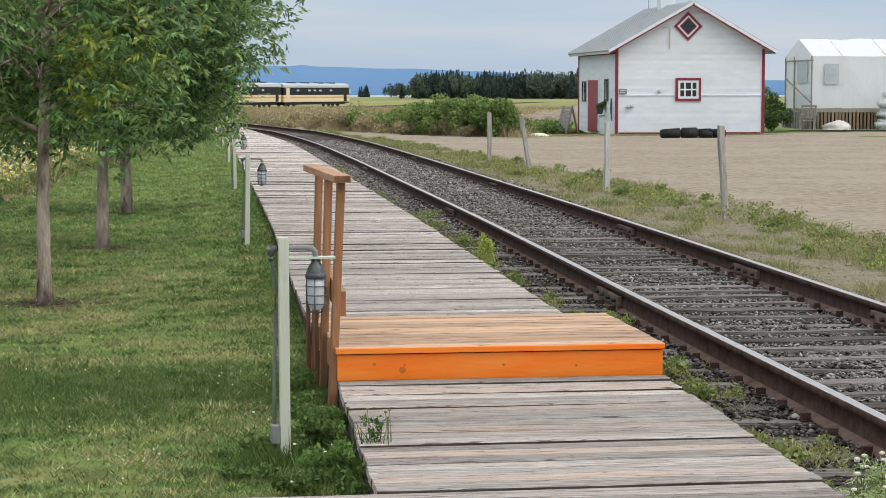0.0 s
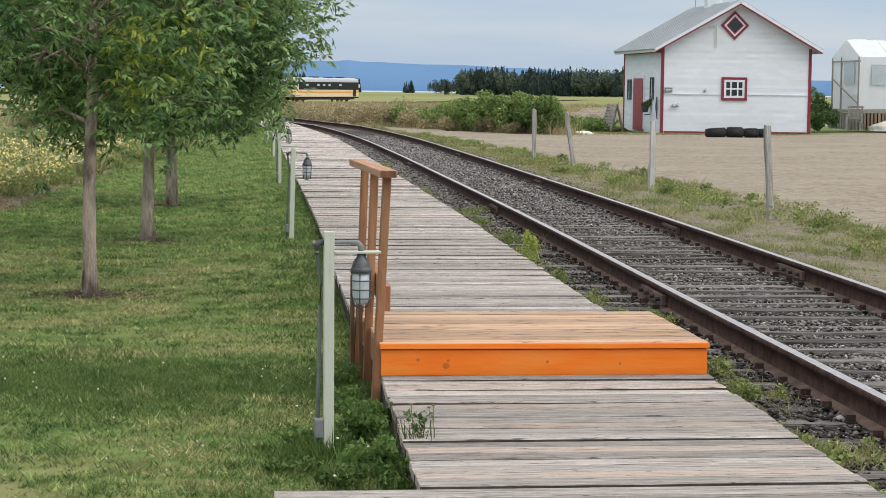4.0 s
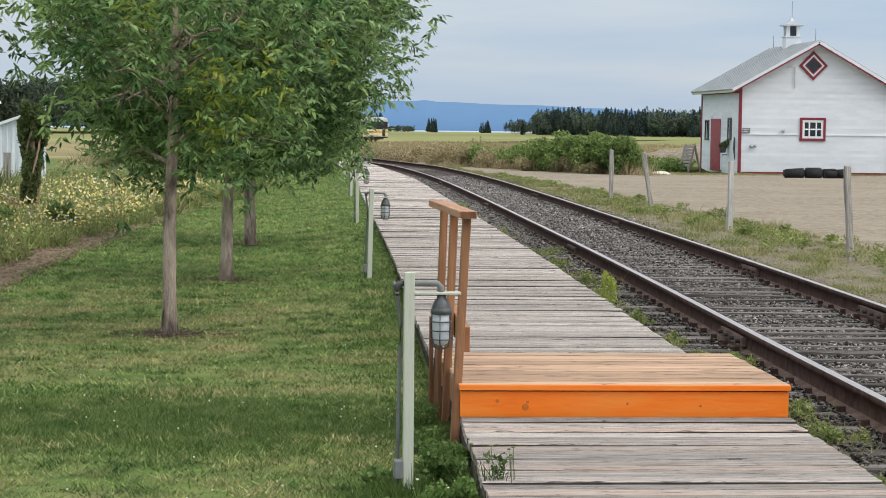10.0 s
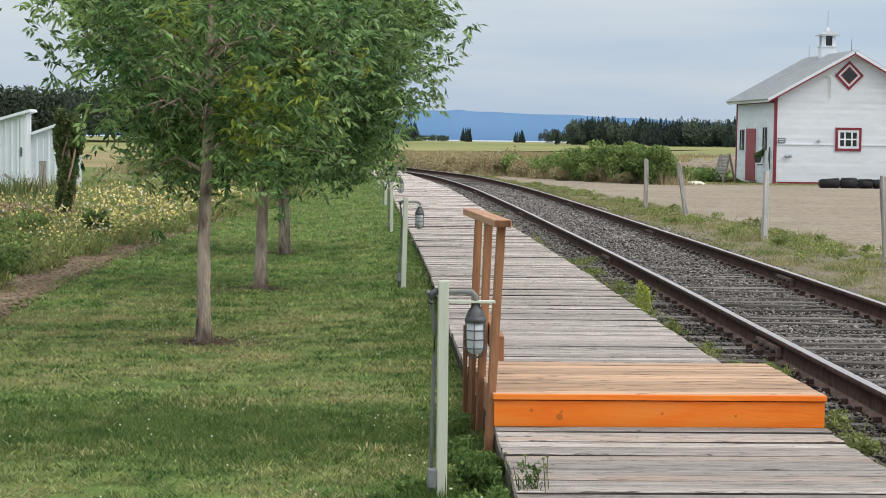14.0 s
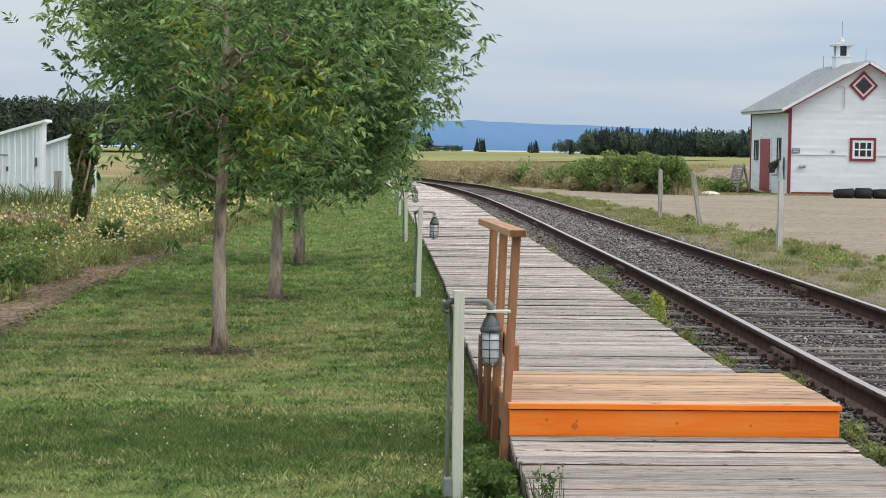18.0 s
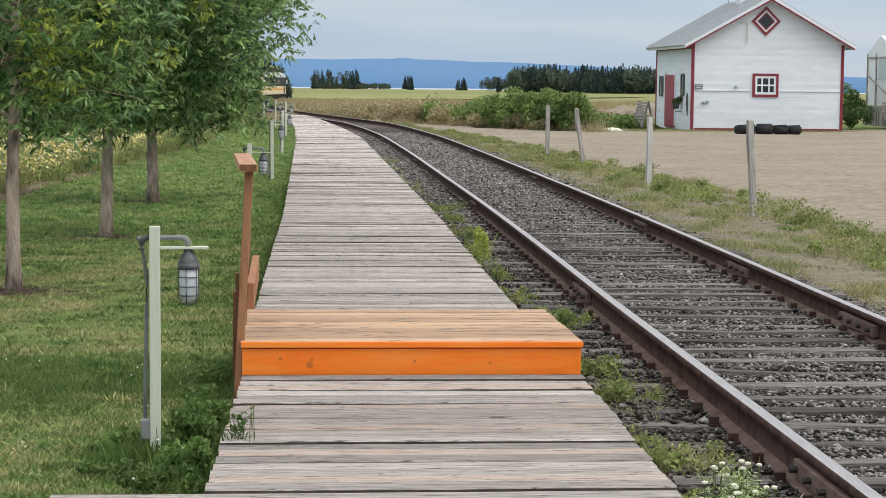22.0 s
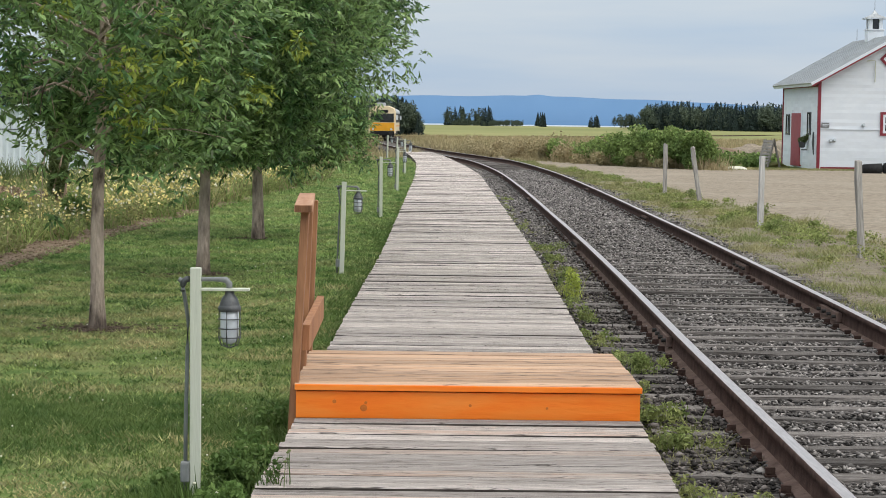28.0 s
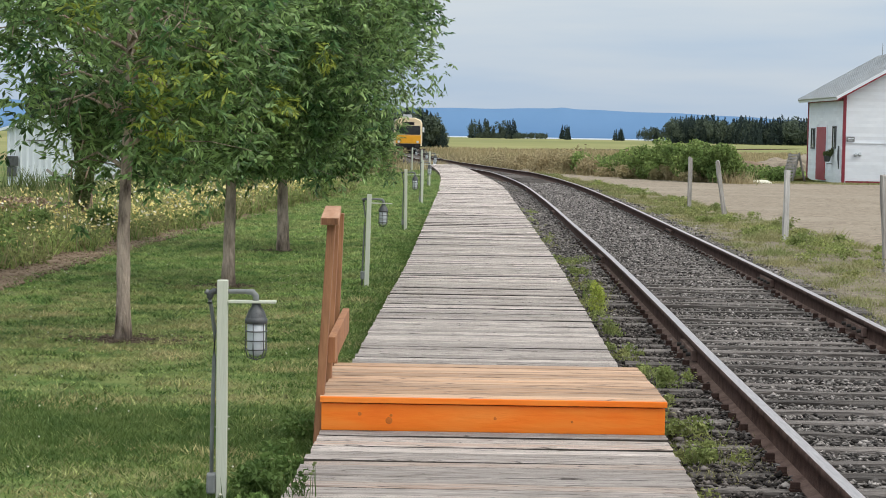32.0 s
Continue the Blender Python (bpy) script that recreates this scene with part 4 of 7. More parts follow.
def build_tree(x, y, rx, ry, z0, z1, trunk_r, twigs, seed, lean=(0, 0), young=(), low=0.45, peak=0.4, gap=-0.04, thin=0.0, drift=0.0):
    global rng
    keep, rng = rng, np.random.default_rng(seed)
    ob = new("tree")
    ob.matrix_basis = pose(x, y, LAWN_Z)
    tagged(ob, "young ash tree with a bare trunk and drooping narrow leaves", "tree", "trees in the lawn")
    hgt = z1 * 0.92
    pts = [(lean[0] * t + 0.012 * math.sin(7 * t + seed), lean[1] * t + 0.012 * math.cos(5 * t + seed), -0.05 + hgt * t) for t in np.linspace(0, 1, 12)]
    rad = [trunk_r * (1.22 if t == 0 else 1.0) * (1 - 0.8 * t**1.3) for t in np.linspace(0, 1, 12)]
    bm = bmesh.new()
    tube(bm, pts, rad, 14)
    for vv in bm.verts:
        vv.co.x += 0.007 * noise.noise(vv.co * 9)
        vv.co.y += 0.007 * noise.noise(vv.co * 9 + Vector((5, 5, 5)))
    part("trunk", bm, M_BARK, ob, smooth=True)
    tips = []
    limbs = 30
    for k in range(limbs):
        t = rng.uniform(z0 / hgt - 0.02, 0.97)
        z = hgt * t
        a = 2.4 * k + rng.normal(0, 0.3)
        rise = rng.uniform(0.15, 0.6)
        zc = (z - z0) / (z1 - z0)
        reach = (0.5 + 0.5 * min(max(zc, 0.0) / 0.4, 1.0)) * math.sqrt(max(0.05, 1 - max(zc - 0.4, 0) ** 2 * 2.6)) * rng.uniform(0.6, 0.95)
        ex, ey, ez = lean[0] * t + rx * reach * math.cos(a), lean[1] * t + ry * reach * math.sin(a), z + rise * 0.8 * rx * reach * 0.5
        mid = (lean[0] * t + 0.5 * rx * reach * math.cos(a), lean[1] * t + 0.5 * ry * reach * math.sin(a), z + rise * 0.45 * rx * reach)
        r0 = trunk_r * 0.36 * (1.1 - t)+0.006
        bm = bmesh.new()
        tube(bm, [(lean[0] * t, lean[1] * t, z - 0.05), mid, (ex, ey, ez - 0.1)], [r0, r0 * 0.6, 0.004], 6)
        for q in range(8):
            u = rng.uniform(0.35, 1.0)
            p = np.array(mid) * (1 - u) + np.array((ex, ey, ez - 0.1)) * u + rng.normal(0, 0.18, 3)
            tips.append(p)
            if q < 4:
                s = np.array(mid) * (1 - u) + np.array((ex, ey, ez - 0.1)) * u
                tube(bm, [tuple(s), tuple((s + p) / 2 + np.array([0, 0, 0.03])), tuple(p)], [0.006, 0.004, 0.002], 4, cap=False)
        part("limb", bm, M_BARK, ob, smooth=True)
    def girth(h):
        """Crown radius over height, 0 at its foot to 1 at its top."""
        h = np.clip(h, 0, 1)
        return np.where(h < peak, low + (1 - low) * np.minimum(h / peak, 1) ** 0.9, np.sqrt(np.clip(1 - (np.maximum(h - peak, 0) / (1.02 - peak)) ** 2.4, 0.02, 1)))
    many = twigs * 3
    h, a, q = rng.random(many) ** 1.15, rng.uniform(0, 6.283, many), rng.random(many) ** 0.42
    lump = np.array([noise.noise(Vector((math.cos(w) * 1.9 * r + seed, math.sin(w) * 1.9 * r, v * 4.2))) for v, w, r in zip(h, a, q)])
    ok = lump > gap
    h, a, q = h[ok][:twigs], a[ok][:twigs], q[ok][:twigs]
    edge = girth(h) * (1 + 0.34 * np.array([noise.noise(Vector((math.cos(w) * 1.4, math.sin(w) * 1.4 + seed, v * 5.0))) for v, w in zip(h, a)]))
    tp = np.stack([drift * h + rx * edge * q * np.cos(a), ry * edge * q * np.sin(a), z0 + h * (z1 - z0) + rng.normal(0, 0.06, len(h))], 1)
    near = (np.abs(tp[:, 0]) < 0.38) & (tp[:, 1] < 0.15) & (rng.random(len(tp)) < thin)
    tp = tp[~near]
    sprays = []
    for k in range(40):
        a, v = rng.uniform(0, 6.28), rng.uniform(0.12, 0.8)
        r0 = float(girth(v))
        for q in range(7):
            r = r0 * (0.76 + 0.05 * q)
            sprays.append((drift * v + rx * r * math.cos(a), ry * r * math.sin(a), z0 + v * (z1 - z0) + 0.10 - 0.016 * q * q))
    tips = np.array(tips)
    tips = tips[~((np.abs(tips[:, 0]) < 0.33) & (tips[:, 1] < 0.15) & (rng.random(len(tips)) < thin))]
    tips = np.concatenate([tips, tp, np.array(sprays) + rng.normal(0, 0.03, (len(sprays), 3))])
    V, F = leaf_cloud(tips, 6, 0.080, 0.0255, 0.085, droop=0.3, blades=7)
    part_ob = raw("crown", V, F, M_LEAF, ob, "dense drooping dark green narrow leaves")
    sel = np.concatenate([np.array(c[:3]) + rng.normal(0, c[3], (c[4], 3)) for c in young])
    V, F = leaf_cloud(sel, 6, 0.074, 0.022, 0.06, droop=0.15, blades=7)
    raw("young_leaves", V, F, M_LEAFY, ob, "yellowing leaf clusters in the crown")
    rng = keep
    return ob


# ---- white shed with red trim ----
SX0, SX1, SY0, SY1, SZ = 15.85, 21.66, 64.4, 71.5, -0.14
FOOT = SZ - 0.108
WALL_H, APEX = 3.05, 4.93


def build_shed():
    ob = new("white_shed")
    tagged(ob, "white clapboard shed with dark red trim and grey tin roof", "shed")
    cx = (SX0 + SX1) / 2
    core = bmesh.new()
    vs = [core.verts.new(p) for p in [(SX0 + 0.03, SY0 + 0.03, FOOT), (SX1 - 0.03, SY0 + 0.03, FOOT), (SX1 - 0.03, SY0 + 0.03, SZ + WALL_H + 0.17), (cx, SY0 + 0.03, SZ + APEX - 0.08), (SX0 + 0.03, SY0 + 0.03, SZ + WALL_H + 0.17)]]
    back = [core.verts.new((v.co.x, SY1 - 0.03, v.co.z)) for v in vs]
    core.faces.new(vs)
    core.faces.new(list(reversed(back)))
    for k in range(5):
        core.faces.new((vs[k], back[k], back[(k + 1) % 5], vs[(k + 1) % 5]))
    part("wall_core", core, M_WHITE, ob)
    # clapboards, front gable and left side
    z, step = SZ + 0.002, 0.118
    slope = (APEX - WALL_H - 0.2) / (cx - SX0)
    while z < SZ + APEX - 0.2:
        x0, x1 = SX0 + 0.1, SX1 - 0.1
        if z + step > SZ + WALL_H + 0.2:
            inset = (z + step - SZ - WALL_H - 0.2) / slope
            x0, x1 = max(x0, SX0 + inset), min(x1, SX1 - inset)
        if x1 - x0 < 0.2:
            break
        bm = bmesh.new()
        y0 = SY0 + 0.03
        pts = [(x0, y0, z), (x0, y0 - 0.010, z), (x0, y0 - 0.006, z + step), (x0, y0, z + step)]
        a = [bm.verts.new(p) for p in pts]
        b = [bm.verts.new((x1, p[1], p[2])) for p in pts]
        for k in range(4):
            bm.faces.new((a[k], b[k], b[(k + 1) % 4], a[(k + 1) % 4]))
        bm.faces.new(a)
        bm.faces.new(list(reversed(b)))
        part("clapboard", bm, M_WHITE, ob)
        if z + step <= SZ + WALL_H + 0.1:
            bm = bmesh.new()
            xs = SX0 + 0.03
            pts = [(xs, SY0 + 0.1, z), (xs - 0.014, SY0 + 0.1, z), (xs - 0.006, SY0 + 0.1, z + step), (xs, SY0 + 0.1, z + step)]
            a = [bm.verts.new(p) for p in pts]
            b = [bm.verts.new((p[0], SY1 - 0.1, p[2])) for p in pts]
            for k in range(4):
                bm.faces.new((a[k], a[(k + 1) % 4], b[(k + 1) % 4], b[k]))
            part("clapboard", bm, M_WHITE, ob)
        z += step
    for x, y in ((SX0, SY0), (SX1 - 0.11, SY0)):
        part("corner_board", boxm(x - 0.012 + (0.03 if x > SX0 else 0), x + 0.092 + (0.03 if x > SX0 else 0), y - 0.014, y + 0.11, FOOT, SZ + WALL_H + 0.12), M_RED, ob, "dark red corner board")
    part("corner_board", boxm(SX0 - 0.012, SX0 + 0.1, SY1 - 0.11, SY1 + 0.01, FOOT, SZ + WALL_H + 0.12), M_RED, ob, "dark red corner board")
    part("base_board", boxm(SX0 + 0.13, SX1 - 0.13, SY0 - 0.005, SY0 + 0.028, FOOT, SZ - 0.004), M_RED, ob, "dark red base board")
    part("frieze_board", boxm(SX0 - 0.016, SX0 + 0.02, SY0 + 0.12, SY1 - 0.12, SZ + WALL_H - 0.08, SZ + WALL_H + 0.06), M_RED, ob, "dark red board under the eave")
    # roof slabs with overhang and standing seams
    for s in (-1, 1):
        run = (SX1 - SX0) / 2
        ang = math.atan2(APEX - WALL_H - 0.24, run)
        ln = run / math.cos(ang) + 0.42
        m = Matrix.Translation((cx, 0, SZ + APEX)) @ Matrix.Rotation(s * ang, 4, "Y")
        part("roof_slope", boxm(0 if s > 0 else -ln, ln if s > 0 else 0, SY0 - 0.35, SY1 + 0.35, -0.03, 0.03, m), M_ROOF, ob)
        y = SY0 - 0.35
        while y < SY1 + 0.36:
            part("roof_seam", boxm(0 if s > 0 else -ln, ln if s > 0 else 0, y - 0.012, y + 0.012, 0.031, 0.055, m), M_ROOF, ob)
            y += 0.55
        part("barge_board", boxm(0 if s > 0 else -ln, ln if s > 0 else 0, SY0 - 0.385, SY0 - 0.352, -0.075, 0.03, m), M_WHITE, ob)
        part("barge_trim", boxm(0 if s > 0 else -ln, ln if s > 0 else 0, SY0 - 0.38, SY0 - 0.352, -0.125, -0.076, m), M_RED, ob, "dark red roof trim")
        part("eave_board", boxm(ln - 0.03 if s > 0 else -ln, ln if s > 0 else -ln + 0.03, SY0 - 0.34, SY1 + 0.34, -0.115, -0.032, m), M_WHITE, ob)
    # windows
    def window(x, z, w, h, panes):
        wd = new("window")
        wd.parent = ob
        y = SY0 - 0.004
        t = 0.095
        for a in ((x - w / 2 - t, x + w / 2 + t, z + h / 2, z + h / 2 + t), (x - w / 2 - t, x + w / 2 + t, z - h / 2 - t, z - h / 2), (x - w / 2 - t, x - w / 2, z - h / 2, z + h / 2), (x + w / 2, x + w / 2 + t, z - h / 2, z + h / 2)):
            part("window_trim", boxm(a[0], a[1], y - 0.03, y + 0.03, a[2], a[3]), M_RED, wd)
        part("pane", boxm(x - w / 2, x + w / 2, y - 0.004, y + 0.02, z - h / 2, z + h / 2), M_GLASS, wd, "dark window glass")
        for k in range(panes[0] + 1):
            xx = x - w / 2 + w * k / panes[0]
            b = 0.085 if k in (0, panes[0]) else 0.027
            part("muntin", boxm(max(xx - b, x - w / 2), min(xx + b, x + w / 2), y - 0.02, y - 0.005, z - h / 2, z + h / 2), M_WHITE, wd)
        for k in range(panes[1] + 1):
            zz = z - h / 2 + h * k / panes[1]
            b = 0.085 if k in (0, panes[1]) else 0.027
            part("muntin", boxm(x - w / 2, x + w / 2, y - 0.024, y - 0.021, max(zz - b, z - h / 2), min(zz + b, z + h / 2)), M_WHITE, wd)
    window(18.67, 1.485, 0.80, 0.69, (3, 2))
    dm = new("window")
    dm.parent = ob
    mz = Matrix.Translation((18.64, SY0 - 0.004, 3.885)) @ Matrix.Rotation(radians(45), 4, "Y")
    s = 0.39
    part("pane", boxm(-s + 0.1, s - 0.1, -0.01, 0.02, -s + 0.1, s - 0.1, mz), M_GLASS, dm, "dark diamond window glass")
    for a0, a1, mm in ((s - 0.09, s, M_RED), (s - 0.15, s - 0.09, M_WHITE), (s - 0.19, s - 0.15, M_RED)):
        for r in range(4):
            part("window_trim", boxm(-a1 if r % 2 else -a0, a1 if r % 2 else a0, -0.03 if mm == M_RED else -0.026, 0.0, a0, a1, mz @ Matrix.Rotation(radians(90 * r), 4, "Y")), mm, dm)
    # side door and narrow window on the left wall
    part("door", boxm(SX0 - 0.05, SX0 + 0.02, 67.55, 69.35, SZ - 0.05, SZ + 2.0), M_DOORRED, ob, "dark red plank door", bevel=0.01)
    for yy in (67.43, 69.37):
        part("door_trim", boxm(SX0 - 0.03, SX0 + 0.02, yy, yy + 0.1, SZ, SZ + 2.1), M_WHITE, ob)
    for y0, y1, z0, z1 in ((69.95, 70.65, 1.0, 1.82), (65.75, 66.35, 1.04, 1.9)):
        wd = new("side_window")
        wd.parent = ob
        part("pane", boxm(SX0 - 0.02, SX0 + 0.02, y0 + 0.05, y1 - 0.05, z0 + 0.05, z1 - 0.05), M_GLASS, wd)
        for a in ((y0, y1, z1 - 0.05, z1), (y0, y1, z0, z0 + 0.05), (y0, y0 + 0.05, z0 + 0.05, z1 - 0.05), (y1 - 0.05, y1, z0 + 0.05, z1 - 0.05)):
            part("window_trim", boxm(SX0 - 0.03, SX0 + 0.02, *a), M_LAMP, wd)
        part("muntin", boxm(SX0 - 0.03, SX0 - 0.015, (y0 + y1) / 2 - 0.02, (y0 + y1) / 2 + 0.02, z0 + 0.07, z1 - 0.07), M_WHITE, wd)
    bm = bmesh.new()
    tube(bm, [(SX0 - 0.05, 64.95, 1.15), (SX0 - 0.06, 64.93, 0.75), (SX0 - 0.05, 64.85, 0.30)], [0.03, 0.045, 0.02], 6)
    part("hanging_tool", bm, M_LAMP, ob, "dark slim tool hung on the wall")
    for bx0, bx1 in ((SX0 + 0.125, 18.67 - 0.50), (18.67 + 0.50, SX1 - 0.125)):
        part("band_board", boxm(bx0, bx1, SY0 - 0.012, SY0 + 0.02, 1.255, 1.285), M_WHITE, ob, "thin grey-white band board")
    part("wall_sign", boxm(SX0 + 0.13, SX0 + 0.42, SY0 - 0.03, SY0 - 0.008, 1.32, 1.50), M_CONDUIT, ob, "small dark sign board")
    part("sign_bar", boxm(SX0 + 0.16, SX0 + 0.39, SY0 - 0.034, SY0 - 0.031, 1.43, 1.45), M_WHITE, ob)
    part("sign_bar", boxm(SX0 + 0.16, SX0 + 0.34, SY0 - 0.034, SY0 - 0.031, 1.37, 1.39), M_WHITE, ob)
    bm = bmesh.new()
    tube(bm, [(17.93, SY0 - 0.03, 3.02), (17.93, SY0 - 0.03, 3.82), (17.78, SY0 - 0.04, 3.84), (17.6, SY0 - 0.05, 3.80)], 0.02, 6)
    part("wall_conduit", bm, M_POST, ob)
    for x, z in ((17.54, 1.43), (16.32, 0.84), (16.47, 0.86)):
        bm = bmesh.new()
        bmesh.ops.create_cone(bm, cap_ends=True, segments=10, radius1=0.07, radius2=0.05, depth=0.12, matrix=pose(x, SY0 - 0.06, z, 70, 0, 0))
        part("wall_spotlight", bm, M_PATCH, ob, "small pale spotlight")
    # cupola
    cu = new("cupola")
    cu.parent = ob
    cy = 68.3
    zb = SZ + APEX - 0.1
    part("cupola_base", boxm(cx - 0.30, cx + 0.30, cy - 0.30, cy + 0.30, zb - 0.15, zb + 0.42), M_WHITE, cu)
    part("cupola_sill", boxm(cx - 0.33, cx + 0.33, cy - 0.33, cy + 0.33, zb + 0.421, zb + 0.47), M_WHITE, cu)
    for dx in (-0.20, 0.20):
        for dy in (-0.20, 0.20):
            part("cupola_post", boxm(cx + dx - 0.07, cx + dx + 0.07, cy + dy - 0.07, cy + dy + 0.07, zb + 0.471, zb + 0.86), M_WHITE, cu)
    part("louver", boxm(cx - 0.19, cx + 0.19, cy - 0.19, cy + 0.19, zb + 0.471, zb + 0.86), M_GLASS, cu)
    part("cupola_eave", boxm(cx - 0.40, cx + 0.40, cy - 0.40, cy + 0.40, zb + 0.861, zb + 0.90), M_WHITE, cu)
    bm = bmesh.new()
    bmesh.ops.create_cone(bm, cap_ends=True, segments=4, radius1=0.59, radius2=0.16, depth=0.15, matrix=pose(cx, cy, zb + 0.976, 0, 0, 45))
    bmesh.ops.create_cone(bm, cap_ends=True, segments=4, radius1=0.16, radius2=0.03, depth=0.16, matrix=pose(cx, cy, zb + 1.128, 0, 0, 45))
    part("cupola_roof", bm, M_ROOF, cu)
    for x, y, h in ((cx, cy, 1.85), (cx, SY0 + 0.2, 0.62), (cx, SY1 - 0.2, 0.62)):
        bm = bmesh.new()
        tube(bm, [(x, y, zb), (x, y, zb + h)], [0.014, 0.008], 6)
        part("lightning_rod", bm, M_CONDUIT, ob)
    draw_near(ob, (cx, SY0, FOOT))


# ---- fence posts ----
def build_posts():
    for x, y, h, lx, w, m in ((6.14, 33.85, 1.10, 0.3, 0.08, M_FENCE), (6.36, 30.0, 1.10, -9.5, 0.076, M_FENCE), (5.95, 20.8, 1.08, 0.4, 0.08, M_PALEPOST), (5.98, 14.05, 1.165, -3.4, 0.075, M_FENCE), (5.38, 5.94, 0.14, 0, 0.12, M_FENCE)):
        bm = boxm(-w / 2, w / 2, -w / 2, w / 2, -0.25, h)
        bmesh.ops.subdivide_edges(bm, edges=[e for e in bm.edges if abs(e.verts[0].co.z - e.verts[1].co.z) > 0.3], cuts=4)
        for vv in bm.verts:
            vv.co.x += rng.normal(0, 0.004)
            vv.co.z += rng.normal(0, 0.01)
        ob = mesh_ob("fence_post", bm, m, bevel=0.006)
        ob.matrix_basis = pose(x, y, LOT_Z, 0, lx, 8)
        tagged(ob, "weathered grey wooden fence post standing in rough grass", "post", "posts along the yard")


# ---- train ----
COACH_L = 22.7


def build_coach(front):
    ob = new("railcar")
    tagged(ob, "yellow, cream and black diesel railcar running on the track" if front else "cream and black rear railcar of the train", "railcar", "cars of the train")
    L, W, H0, H1 = COACH_L / 2, 1.42, 0.75, 3.05
    def shell(name, za, zb, w, mat_, grow=0.0, y0=-L, y1=L):
        part(name, boxm(-w - grow, w + grow, y0, y1, za, zb), mat_, ob, bevel=0.03)
    shell("lower_body", H0, 1.30, W, M_CREAM)
    shell("yellow_band", 1.302, 1.50, W, M_YELLOW, 0.004)
    shell("cream_band", 1.502, 1.78, W, M_CREAM, 0.002)
    shell("window_band", 1.782, 2.88, W, M_COACHBLACK, 0.002)
    shell("upper_body", 2.882, H1, W, M_COACHROOF)
    bm = bmesh.new()
    prof = [(-W, H1), (-W * 0.93, H1 + 0.28), (-W * 0.6, H1 + 0.42), (0, H1 + 0.48), (W * 0.6, H1 + 0.42), (W * 0.93, H1 + 0.28), (W, H1)]
    a = [bm.verts.new((x, -L, z)) for x, z in prof]
    b = [bm.verts.new((x, L, z)) for x, z in prof]
    bm.faces.new(list(reversed(a)))
    bm.faces.new(b)
    for k in range(len(prof) - 1):
        bm.faces.new((a[k], a[k + 1], b[k + 1], b[k]))
    part("roof", bm, M_COACHROOF, ob, "pale grey roof")
    for y in (-6, -1.5, 3.5, 7.5):
        part("roof_unit", boxm(-0.5, 0.5, y - 0.7, y + 0.7, H1 + 0.38, H1 + 0.62), M_UNDER, ob, bevel=0.04)
    if front:
        part("roof_unit", boxm(-0.55, 0.35, -L + 0.5, -L + 1.9, H1 + 0.36, H1 + 0.82), M_COACHROOF, ob, "pale roof unit over the cab", bevel=0.06)
    for y in np.arange(-8.5, 8.6, 1.9):
        for s in (-1, 1):
            part("side_window", boxm(s * W if s > 0 else -W - 0.012, W + 0.012 if s > 0 else s * W, y - 0.6, y + 0.6, 1.98, 2.62), M_COACHBLACK, ob)
    # pale panes stand for light showing in some of the windows
    for y in (-6.6, -2.8, -0.9, 1.0, 4.8):
        for s in (-1, 1):
            part("hopper_window", boxm(s * W - 0.016, s * W + 0.016, y - 0.42, y + 0.42, 2.34, 2.58), M_FROST, ob, "pale pane painted for light in a window")
    for y in (-9.9, 9.9):
        for s in (-1, 1):
            part("door", boxm(s * W - 0.01, s * W + 0.01, y - 0.55, y + 0.55, 0.8, 2.85), M_COACHBLACK if (y > 0) else M_CREAM, ob)
    part("underframe", boxm(-1.2, 1.2, -L + 1, L - 1, 0.35, 0.76), M_UNDER, ob)
    # cab end (towards -y for the leading car, +y for the rear car)
    e = -1 if front else 1
    y = e * L
    bm = bmesh.new()
    pts = [(-W, 0.70), (W, 0.70), (W, H1 - 0.1), (W * 0.9, H1 + 0.26), (W * 0.5, H1 + 0.5), (-W * 0.5, H1 + 0.5), (-W * 0.9, H1 + 0.26), (-W, H1 - 0.1)]
    a = [bm.verts.new((x, y, z)) for x, z in pts]
    b = [bm.verts.new((x * 0.9, y + e * (0.45 if z < 1.9 else 0.22), z if z < 3 else z - 0.06)) for x, z in pts]
    bm.faces.new(a)
    bm.faces.new(list(reversed(b)))
    for k in range(8):
        bm.faces.new((a[k], a[(k + 1) % 8], b[(k + 1) % 8], b[k]))
    bmesh.ops.recalc_face_normals(bm, faces=bm.faces)
    part("cab_nose", bm, M_CREAM, ob)
    yy = y + e * 0.47
    part("nose_panel", boxm(-1.26, 1.26, min(yy, yy - e * 0.1), max(yy, yy - e * 0.1), 0.95, 1.78), M_YELLOW, ob, "bright yellow nose panel", bevel=0.02)
    part("windscreen", boxm(-1.2, 1.2, min(y + e * 0.2, y + e * 0.4), max(y + e * 0.2, y + e * 0.4), 1.85, 2.75), M_GLASS, ob, "wide dark windscreen", bevel=0.03)
    part("destination_box", boxm(-0.6, 0.6, min(y, y + e * 0.26), max(y, y + e * 0.26), 2.82, 3.12), M_COACHBLACK, ob)
    part("buffer_beam", boxm(-1.25, 1.25, min(yy, yy - e * 0.4), max(yy, yy - e * 0.4), 0.55, 0.93), M_COACHBLACK, ob)
    part("mirror", boxm(W + 0.02, W + 0.2, y - 0.1, y + 0.1, 2.1, 2.6), M_WHITE, ob)
